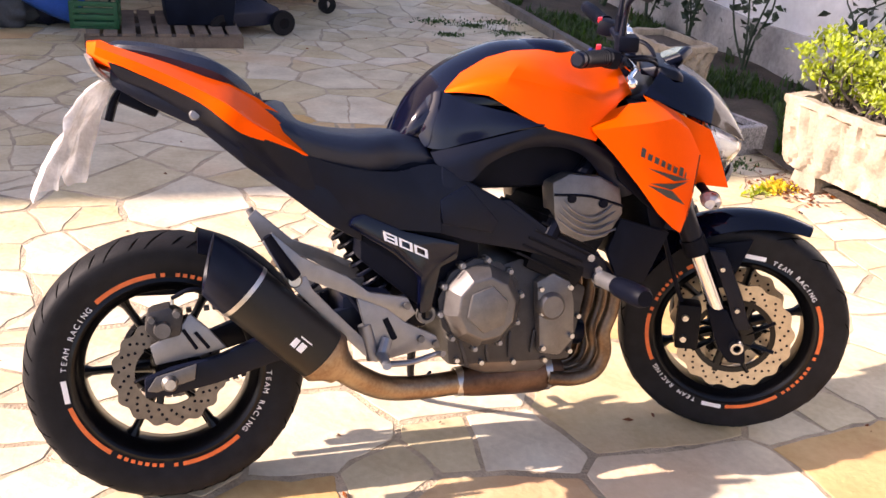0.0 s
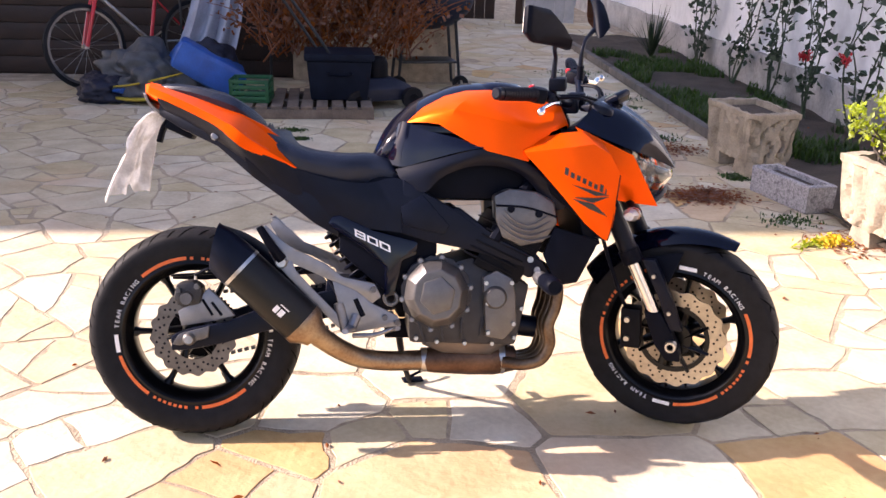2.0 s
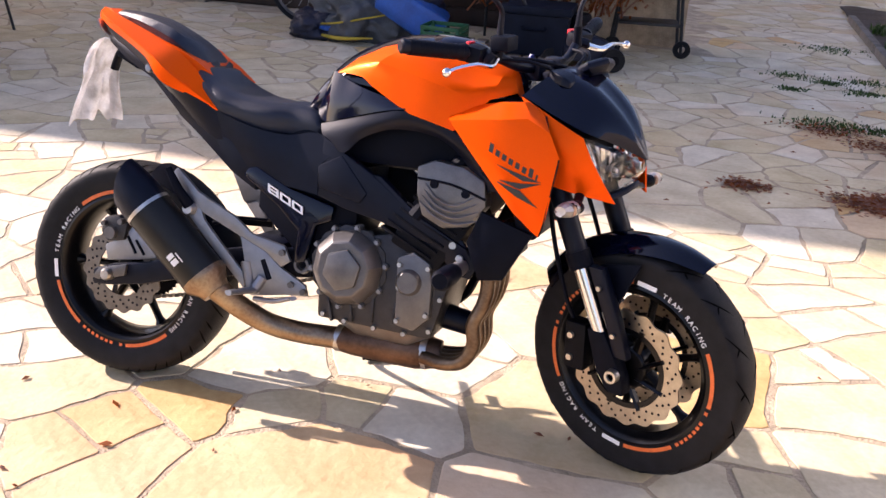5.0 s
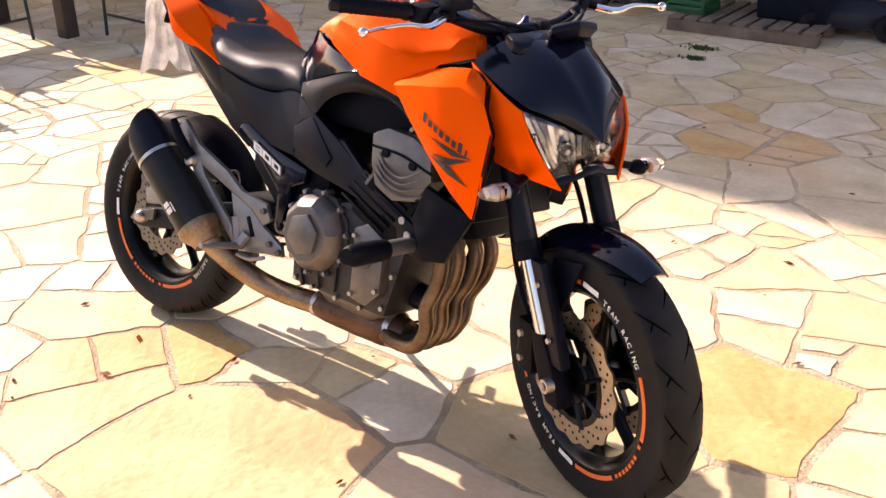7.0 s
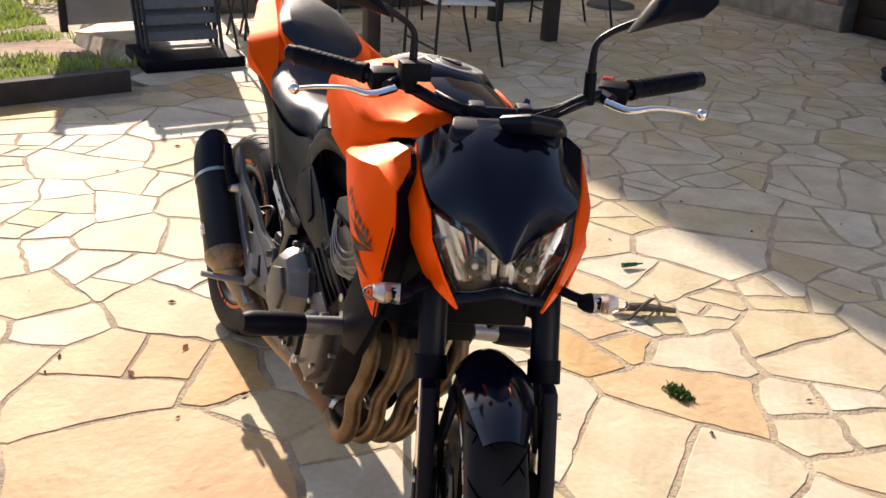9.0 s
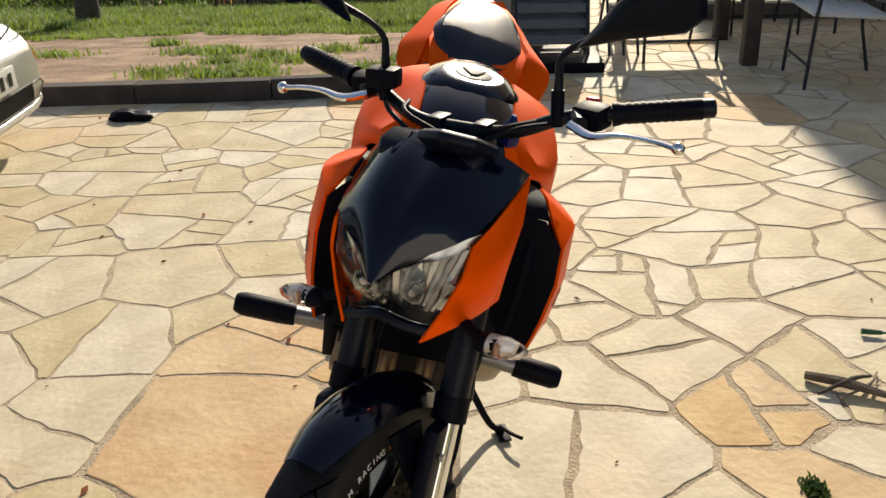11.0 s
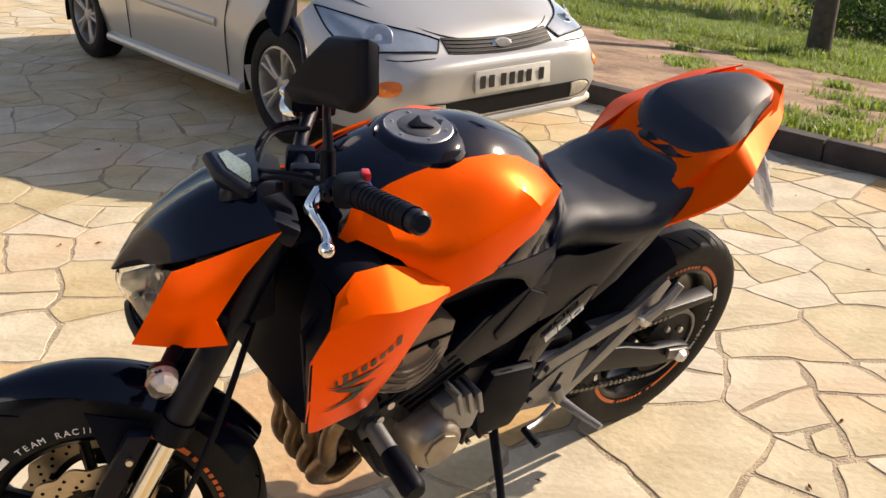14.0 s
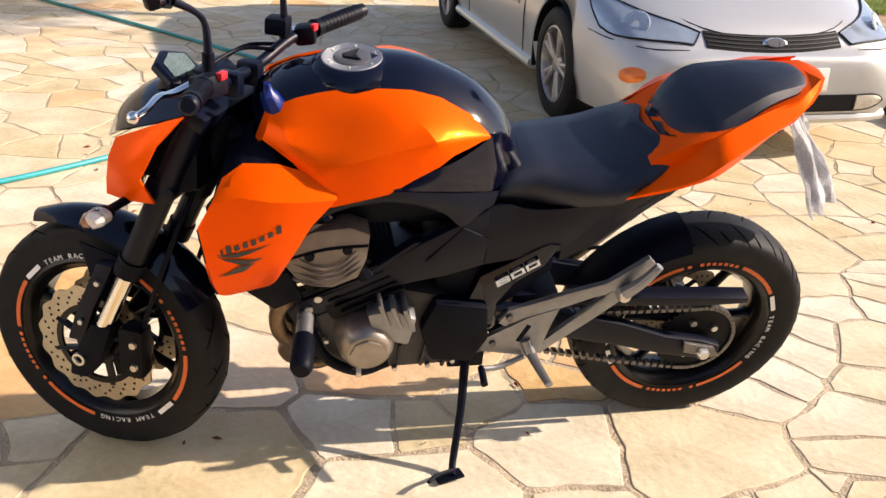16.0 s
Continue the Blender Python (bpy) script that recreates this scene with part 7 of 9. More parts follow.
bicycle()


def mower():
    m = thing("lawn_mower", "dark lawn mower with small wheels beside the pallet", "mower", at=pose(0.60, 5.15, 0, 0, 0, 20))
    part("deck", bevelled(loft([[(x, -w, 0.07), (x, -w, zt * 0.7), (x, -w * 0.6, zt), (x, w * 0.6, zt), (x, w, zt * 0.7), (x, w, 0.07)] for x, w, zt in ((-0.32, 0.16, 0.18), (-0.15, 0.20, 0.24), (0.10, 0.20, 0.24), (0.26, 0.15, 0.17))]), 0.012), "navy", m)
    part("motor", lathe([(0, 0.40), (0.09, 0.39), (0.11, 0.34), (0.11, 0.24)], 24, "z", (-0.02, 0, 0)), "engine_dark", m)
    for x in (-0.24, 0.22):
        for sy in (-1, 1):
            w = part("wheel", lathe([(0.03, -0.03), (0.085, -0.03), (0.09, 0), (0.085, 0.03), (0.03, 0.03)], 28, "y", (x, sy * 0.23, 0.09)), "rubber", m)
            part("hub_cap", lathe([(0, sy * 0.032), (0.04, sy * 0.032), (0.045, 0)], 16, "y", (x, sy * 0.23, 0.09)), "engine_dark", w)
    for sy in (-1, 1):
        part("handle", tube([(-0.28, sy * 0.15, 0.2), (-0.55, sy * 0.17, 0.6), (-0.78, sy * 0.15, 0.92)], 0.012, 8, 4), "table_metal", m)
    part("handle_bar", tube([(-0.78, -0.15, 0.92), (-0.78, 0.15, 0.92)], 0.012, 8, 1), "table_metal", m)
    return m


mower()


def storage_box():
    b = thing("storage_box", "dark navy lidded box standing on the pallet", "box", at=pose(0.30, 5.0, 0.098, 0, 0, 3))
    part("body", bevelled(loft([[(-w, -d, z), (w, -d, z), (w, d, z), (-w, d, z)] for w, d, z in ((0.22, 0.18, 0), (0.25, 0.20, 0.30))]), 0.02), "box_navy", b)
    part("lid", box((0.54, 0.43, 0.06), (0, 0, 0.33), 0.02), "box_navy", b)
    part("handle", tube([(-0.08, -0.215, 0.22), (-0.08, -0.235, 0.20), (0.08, -0.235, 0.20), (0.08, -0.215, 0.22)], 0.008, 8, 2), "black_matt", b)
    return b


storage_box()


def covered_grill():
    g = thing("covered_grill", "black fabric-covered grill on a wheeled frame", "grill", at=pose(1.05, 6.0, 0, 0, 0, 8))
    bm = bmesh.new()
    bmesh.ops.create_uvsphere(bm, u_segments=28, v_segments=18, radius=1)
    for v in bm.verts:
        v.co = Vector((v.co.x * 0.42, v.co.y * 0.28, 0.80 + v.co.z * (0.28 if v.co.z < 0 else 0.22))) * 1.0
        v.co.x += 0.02 * noise.noise(v.co * 7)
    part("cover", bm, "navy", g, "black fabric cover", smooth=60)
    for x in (-0.28, 0.28):
        for y in (-0.16, 0.16):
            part("leg", tube([(x, y, 0.03), (x * 0.8, y, 0.62)], 0.014, 8, 1), "table_metal", g)
    for x in (-0.28, 0.28):
        part("wheel", lathe([(0.03, -0.02), (0.07, -0.02), (0.07, 0.02), (0.03, 0.02)], 20, "y", (x, -0.18, 0.07)), "rubber", g)
    part("shelf", box((0.5, 0.3, 0.02), (0, 0, 0.25), 0.004), "table_metal", g)
    return g


covered_grill()


def dry_brush():
    """A heap of dead branches with curled brown leaves behind the pallet."""
    h = thing("dead_branch_heap", "heap of dry reddish-brown branches and leaves by the wall", "branches", at=pose(0.27, 5.45, 0.25))
    bm = bmesh.new()
    lf_v, lf_f = [], []
    r2 = random.Random(5)
    for k in range(300):
        a = Vector((r2.uniform(-0.62, 0.62), r2.uniform(-0.18, 0.25), r2.uniform(0.05, 0.55)))
        d = Vector((r2.uniform(-0.5, 0.5), r2.uniform(-0.25, 0.2), r2.uniform(0.15, 0.7)))
        merge(bm, tube([a, a + d * 0.5 + Vector((0, 0, 0.05)), a + d], [0.008, 0.005, 0.002], 4, 2))
        for j in range(16):
            p = a + d * r2.uniform(0.2, 1.0) + Vector((r2.gauss(0, 0.04), r2.gauss(0, 0.04), r2.gauss(0, 0.04)))
            s = r2.uniform(0.02, 0.055)
            e1 = Vector((r2.gauss(0, 1), r2.gauss(0, 1), r2.gauss(0, 1))).normalized() * s
            e2 = Vector((r2.gauss(0, 1), r2.gauss(0, 1), r2.gauss(0, 1))).normalized() * s * 0.5
            b0 = len(lf_v)
            lf_v += [p, p + e1 * 0.5 + e2, p + e1, p + e1 * 0.5 - e2]
            lf_f.append((b0, b0 + 1, b0 + 2, b0 + 3))
    tagged(part("brushwood", bm, "leaf_dry", h), kind="stuff")
    me = bpy.data.meshes.new("dry_leaves")
    me.from_pydata(lf_v, [], lf_f)
    me.materials.append(M["leaf_dry"])
    lo = tagged(new("dry_leaves", me), kind="stuff")
    lo.parent = h


dry_brush()


# ---- garden hose ----
def hose():
    pts = [(3.6, -7.3), (2.9, -6.4), (1.9, -5.2), (1.23, -4.35), (0.95, -3.95), (0.86, -3.56), (1.00, -3.05), (1.35, -2.55), (1.75, -2.18), (2.16, -1.86), (2.75, -1.5), (3.0, -1.4)]
    tagged(finish(tube([(x, y, 0.014) for x, y in pts], 0.0125, 10, 8), "garden_hose", "hose", smooth=60), "turquoise garden hose lying in a loop on the paving", "hose")


hose()


# ---- terrace furniture in the slab's shade ----
def table(name, m, w, d):
    t = thing(name, "dark wooden terrace table with thick square legs", "table", at=m)
    part("tabletop", box((d, w, 0.035), (0, 0, 0.735), 0.006), "table_wood", t)
    for sx in (-1, 1):
        for sy in (-1, 1):
            part("leg", box((0.10, 0.10, 0.72), (sx * (d / 2 - 0.06), sy * (w / 2 - 0.08), 0.36), 0.006), "table_wood", t)
        part("apron", box((0.03, w - 0.2, 0.06), (sx * (d / 2 - 0.06), 0, 0.67), 0.003), "table_wood", t)
    return t


table("terrace_table", pose(-3.96, 2.76, 0, 0, 0, 0), 1.66, 0.95)


def chair(m):
    c = thing("terrace_chair", "dark tubular metal terrace chair with a slung seat", "chair", "chairs round the terrace table", at=m)
    for sy in (-1, 1):
        part("front_leg", tube([(0.24, sy * 0.25, 0), (0.22, sy * 0.25, 0.44), (0.20, sy * 0.26, 0.64)], 0.011, 8, 2), "table_metal", c)
        part("back_leg", tube([(-0.28, sy * 0.24, 0), (-0.20, sy * 0.25, 0.42), (-0.30, sy * 0.24, 0.88)], 0.011, 8, 3), "table_metal", c)
        part("armrest", box((0.46, 0.045, 0.022), (-0.02, sy * 0.26, 0.65), 0.006), "table_metal", c)
    part("seat", box((0.44, 0.48, 0.025), (0.02, 0, 0.43), 0.008, (0, -3, 0)), "seat_cream", c, "pale slung seat")
    part("backrest", box((0.025, 0.47, 0.42), (-0.26, 0, 0.68), 0.008, (0, -12, 0)), "mesh_grey", c)
    part("stretcher", tube([(0.23, -0.25, 0.14), (0.23, 0.25, 0.14)], 0.009, 8, 1), "table_metal", c)
    return c


first = chair(pose(-3.12, 2.42, 0, 0, 0, 268))
for x, y, a in ((-3.88, 1.55, 8), (-4.74, 2.36, 2), (-4.76, 3.16, -3), (-3.96, 3.98, 262)):
    copy_thing(first, pose(x, y, 0, 0, 0, a))


def folded_chairs():
    b = thing("folded_chair_stack", "dark slatted chairs stacked upright on a low black base", "chairs", at=pose(-3.62, 0.72, 0, 0, 0, 2))
    part("base", box((0.56, 0.64, 0.07), (0, 0, 0.035), 0.012), "black_matt", b, "low black base")
    for k in range(3):
        x = -0.12 - 0.13 * k
        for sy in (-1, 1):
            part("upright", tube([(x + 0.16, sy * 0.24, 0.07), (x + 0.02, sy * 0.24, 0.55), (x - 0.10, sy * 0.23, 1.05)], 0.013, 8, 3), "table_metal", b)
        for j in range(9):
            z = 0.16 + 0.10 * j
            part("slat", box((0.014, 0.46, 0.062), (x + 0.13 - 0.24 * (z - 0.07), 0, z), 0.004, (0, -14, 0)), "mesh_grey", b)
    return b


folded_chairs()


def leaning_frames():
    b = thing("leaning_chair_frames", "thin dark folding chair frames leaning side by side", "chairs", at=pose(-4.10, 1.22, 0, 0, 0, 4))
    for k in range(3):
        y = -0.10 + 0.10 * k
        part("frame_tube", tube([(-0.25, y, 0), (0.05, y, 0.5), (0.20, y, 0.95)], 0.010, 6, 2), "table_metal", b)
        part("frame_tube", tube([(0.25, y, 0), (0.0, y, 0.5), (-0.12, y, 0.7)], 0.010, 6, 2), "table_metal", b)
    return b


leaning_frames()


def fence_panel():
    f = thing("screen_panel", "plain grey panel fixed between thin posts beside the terrace", "panel", at=pose(-4.75, 0.45, 0, 0, 0, 4))
    part("panel", box((0.03, 0.60, 1.3), (0, 0, 0.70), 0.004), "fence", f)
    for sy in (-1, 1):
        part("post", box((0.05, 0.05, 1.4), (0, sy * 0.33, 0.70), 0.004), "table_metal", f)
    return f


fence_panel()


def railing():
    r = thing("terrace_railing", "dark low railing on a concrete kerb at the terrace edge", "railing", at=pose(-5.22, 2.9, 0))
    part("kerb", box((0.14, 3.2, 0.13), (0, 0, 0.06), 0.01), "concrete", r, "rough concrete kerb")
    for k in range(4):
        part("post", box((0.07, 0.07, 0.98), (0, -1.5 + k, 0.60), 0.005), "table_wood", r)
    for z in (0.52, 1.06):
        part("rail", box((0.05, 3.14, 0.07), (0, 0, z), 0.005), "table_wood", r)
    return r


railing()


def parasol():
    p = thing("folded_parasol", "folded turquoise parasol standing in a base", "parasol", at=pose(-4.75, 5.0, 0))
    part("base", lathe([(0, 0.07), (0.05, 0.07), (0.22, 0.03), (0.23, 0)], 28, "z"), "concrete", p)
    part("pole", tube([(0, 0, 0.05), (0, 0, 2.2)], 0.02, 10, 1), "table_metal", p)
    rings = []
    for z, r in ((0.25, 0.16), (0.5, 0.20), (0.9, 0.16), (1.5, 0.10), (2.1, 0.03)):
        rings.append([((r + 0.03 * math.cos(a * 8)) * math.cos(a), (r + 0.03 * math.cos(a * 8)) * math.sin(a), z) for a in (2 * math.pi * k / 48 for k in range(48))])
    part("canopy", loft(rings), "hose", p)
    return p


parasol()
# small litter on the paving
def litter():
    s = thing("driftwood_stick", "broken dry sticks lying crossed on the flags", "stick", at=pose(0.42, 1.28, 0.0, 0, 0, 50) @ Matrix.Scale(0.8, 4))
    part("stick", tube([(-0.13, -0.02, 0.018), (0.0, 0.0, 0.03), (0.14, 0.03, 0.02)], [0.016, 0.02, 0.012], 8, 4), "wood_grey", s)
    part("stick", tube([(-0.05, -0.10, 0.012), (0.02, 0.02, 0.045), (0.05, 0.12, 0.02)], [0.007, 0.009, 0.005], 6, 4), "bark", s)
    part("stick", tube([(0.02, -0.08, 0.01), (0.07, 0.05, 0.03), (0.05, 0.18, 0.01)], [0.005, 0.006, 0.003], 6, 4), "wood_grey", s)
    n = thing("green_nozzle", "small green plastic nozzle lying on the flags", "nozzle", at=pose(0.11, 1.47, 0.008, 0, 0, 80))
    part("barrel", tube([(-0.03, 0, 0.006), (0.03, 0, 0.006)], [0.010, 0.007], 10, 1), "green_plastic", n)
    part("tip", tube([(0.03, 0, 0.006), (0.055, 0, 0.006)], [0.004, 0.003], 8, 1), "green_plastic", n)
    k = thing("black_rag", "small black and grey crumpled rag near the kerb", "rag", at=pose(-2.35, -1.72, 0))
    bm = bmesh.new()
    bmesh.ops.create_icosphere(bm, subdivisions=4, radius=0.07)
    for v in bm.verts:
        v.co = v.co * (1 + 0.5 * noise.noise(v.co * 22))
        v.co.z = max(0.0, v.co.z * 0.55 + 0.02)
        v.co.y *= 1.5
    part("cloth", bm, "black_matt", k, smooth=60)
    for x, y in ((0.154, -0.339), (2.26, 1.03), (0.069, -0.165), (0.9, -0.7), (-0.9, -0.9)):
        l = bmesh.new()
        v = [l.verts.new(q) for q in ((-0.02, 0, 0.004), (0, -0.008, 0.010), (0.022, 0, 0.005), (0, 0.009, 0.003))]
        l.faces.new(v)
        bmesh.ops.subdivide_edges(l, edges=l.edges, cuts=2, use_grid_fill=True)
        for w in l.verts:
            w.co.z += 0.004 * noise.noise(w.co * 80)
        ob = tagged(finish(l, "fallen_leaf", "leaf_dry", smooth=60), "small curled dead leaf on a flag", "leaf", "fallen leaves")
        ob.matrix_world = pose(x, y, 0.001, 0, 0, rng.uniform(0, 360))


litter()


# ---- parked silver hatchback ----
CAR = pose(-1.33, -2.83, 0, 0, 0, 92.4)
car = thing("car", "parked silver hatchback with alloy wheels on the paving", "car", at=CAR)


def car_section(x, wl, wm, ws, zl, zm, zs, zt):
    half = [(wl * 0.6, zl), (wl, zl + 0.02), (wm, (zl + zm) / 2), (wm, zm), (ws + (wm - ws) * 0.35, zs - 0.03), (ws, zs), (ws * 0.72, zs + (zt - zs) * 0.72), (ws * 0.38, zs + (zt - zs) * 0.95), (0, zt)]
    return [(x, -a, b) for a, b in half] + [(x, a, b) for a, b in reversed(half[:-1])]


secs = [
    car_section(0.872, 0.40, 0.46, 0.40, 0.26, 0.40, 0.488, 0.500),
    car_section(0.855, 0.56, 0.60, 0.52, 0.23, 0.40, 0.515, 0.530),
    car_section(0.80, 0.66, 0.71, 0.62, 0.20, 0.42, 0.535, 0.558),
    car_section(0.745, 0.70, 0.755, 0.655, 0.195, 0.435, 0.565, 0.612),
    car_section(0.66, 0.745, 0.79, 0.69, 0.19, 0.45, 0.605, 0.682),
    car_section(0.40, 0.80, 0.840, 0.74, 0.18, 0.50, 0.705, 0.805),
    car_section(0.05, 0.81, 0.850, 0.76, 0.18, 0.55, 0.80, 0.905),
    car_section(-0.40, 0.81, 0.850, 0.77, 0.19, 0.58, 0.87, 0.955),
    car_section(-1.00, 0.81, 0.850, 0.78, 0.19, 0.60, 0.91, 0.96),
    car_section(-2.20, 0.81, 0.850, 0.78, 0.19, 0.62, 0.95, 0.99),
    car_section(-2.90, 0.80, 0.840, 0.76, 0.21, 0.64, 0.98, 1.00),
    car_section(-3.25, 0.72, 0.78, 0.70, 0.28, 0.64, 0.95, 0.98),
    car_section(-3.32, 0.64, 0.70, 0.62, 0.32, 0.62, 0.90, 0.92),
]
rings = list(zip(*[catmull(c, 3) for c in zip(*secs)]))
bm = loft(rings)
SKIN = BVHTree.FromBMesh(bm)
body = part("body", bm, "silver", car, "silver metallic body shell", smooth=60)
# wheel openings are cut through the flanks
cut = bmesh.new()
for x in (0.0, -2.615):
    for sy in (-1, 1):
        merge(cut, lathe([(0, sy * 0.56), (0.345, sy * 0.56), (0.345, sy * 0.95), (0, sy * 0.95)], 40, "y", (x, 0, 0.315)))
bmesh.ops.recalc_face_normals(cut, faces=cut.faces)
cutter = finish(cut, "cutter", "car_black")
body.parent = None
mod = body.modifiers.new("openings", "BOOLEAN")
mod.operation, mod.object, mod.solver = "DIFFERENCE", cutter, "EXACT"
bpy.context.view_layer.update()
done = bpy.data.meshes.new_from_object(body.evaluated_get(bpy.context.evaluated_depsgraph_get()))
body.modifiers.clear()
body.data = done
body.parent = car
bpy.data.objects.remove(cutter)
part("underbody", box((3.6, 1.30, 0.14), (-1.25, 0, 0.26), 0.02), "car_black", car)


def car_wheel(x, sy):
    y = sy * 0.745
    c = Vector((x, y, 0.305))
    w = part("wheel", lathe([(0.205, -0.085), (0.215, -0.097), (0.25, -0.100), (0.285, -0.092), (0.302, -0.075), (0.306, -0.04), (0.306, 0.04), (0.302, 0.075), (0.285, 0.092), (0.25, 0.100), (0.215, 0.097), (0.205, 0.085)], 48, "y", c), "rubber", car, "black tyre on a silver five-spoke alloy")
    part("rim", lathe([(0.209, -sy * 0.09), (0.209, sy * 0.088), (0.196, sy * 0.092), (0.190, sy * 0.080), (0.188, -sy * 0.04), (0.0, -sy * 0.045)], 48, "y", c), "wheel_alloy", w)
    for k in range(5):
        for off in (-0.16, 0.16):
            a = 2 * math.pi * k / 5 + off
            b = 2 * math.pi * k / 5 + off * 0.6
            part("wheel_spoke", tube([c + Vector((0.045 * math.cos(b), sy * 0.062, 0.045 * math.sin(b))), c + Vector((0.12 * math.cos(a * 0.5 + b * 0.5), sy * 0.072, 0.12 * math.sin(a * 0.5 + b * 0.5))), c + Vector((0.194 * math.cos(a), sy * 0.074, 0.194 * math.sin(a)))], [0.017, 0.014, 0.016], 8, 2), "wheel_alloy", w)
    part("hub_cap", lathe([(0, sy * 0.080), (0.04, sy * 0.076), (0.062, sy * 0.060), (0.066, sy * 0.02)], 24, "y", c), "wheel_alloy", w)
    well = lathe([(0.346, sy * 0.10), (0.345, -sy * 0.17), (0.0, -sy * 0.17)], 40, "y", (0, 0, 0), 0.58)
    well.transform(Matrix.Translation(c) @ Matrix.Rotation(radians(14.4), 4, "Y"))
    part("wheel_well", well, "car_black", car)


for x in (0.0, -2.615):
    for sy in (-1, 1):
        car_wheel(x, sy)


def nose_x(y, z):
    """How far the nose reaches ahead at a given half width and height."""
    hit = SKIN.ray_cast(Vector((3, y, z)), Vector((-1, 0, 0)))
    return hit[0].x if hit[0] else 0.8


def on_body(p, lift=0.006, way=(0.62, 0.55, 0.55)):
    """The point of the skin under p, seen from ahead, aside and above."""
    d = Vector((way[0], way[1] * (1 if p[1] > 0 else -1), way[2])).normalized()
    hit = SKIN.ray_cast(Vector(p) + d * 1.2, -d)
    return hit[0] + d * lift if hit[0] else Vector(p)


def nose_band(z0, z1, half, rise, lift, n=6, m=12):
    """A strip laid on the nose between two heights, its ends raised by rise."""
    rows = []
    for i in range(n + 1):
        row = []
        for j in range(m + 1):
            y = half * (2 * j / m - 1)
            z = z0 + (z1 - z0) * i / n + rise * (abs(y) / half) ** 2
            row.append((nose_x(y, z) + lift, y, z))
        rows.append(row)
    return sheet(rows, 0.02, (-1, 0, 0.5), 1, False, False)


grille = part("grille", nose_band(0.545, 0.612, 0.36, 0.018, 0.007), "car_black", car, "slatted black grille")
for k in range(4):
    z = 0.556 + 0.016 * k
    part("grille_slat", tube([(nose_x(y, z + 0.018 * (y / 0.36) ** 2) + 0.011, y, z + 0.018 * (y / 0.36) ** 2) for y in (-0.35, -0.26, -0.18, -0.09, 0, 0.09, 0.18, 0.26, 0.35)], 0.0034, 6, 2), "table_metal", grille)
badge = lathe([(0, 0.010), (0.040, 0.008), (0.048, 0.0)], 28, "x")
bmesh.ops.scale(badge, vec=(1, 1.25, 0.55), verts=badge.verts)
badge.transform(Matrix.Translation((nose_x(0, 0.58) + 0.012, 0, 0.580)) @ Matrix.Rotation(radians(-30), 4, "Y"))
ring = badge.copy()
bmesh.ops.scale(ring, vec=(1, 1.14, 1.10), space=Matrix.Translation((0, 0, -0.580)), verts=ring.verts)
bmesh.ops.translate(ring, vec=(-0.003, 0, 0), verts=ring.verts)
part("badge_rim", ring, "chrome", grille)
part("badge", badge, "navy", grille, "plain dark blue oval with a bright rim")
part("bumper_lip", tube([(nose_x(y, 0.24) - 0.01, y, 0.225) for y in (-0.66, -0.5, -0.25, 0, 0.25, 0.5, 0.66)], 0.028, 10, 3), "silver", car)
part("lower_intake", nose_band(0.262, 0.346, 0.44, 0.0, 0.008), "car_black", car, "black honeycomb lower intake")
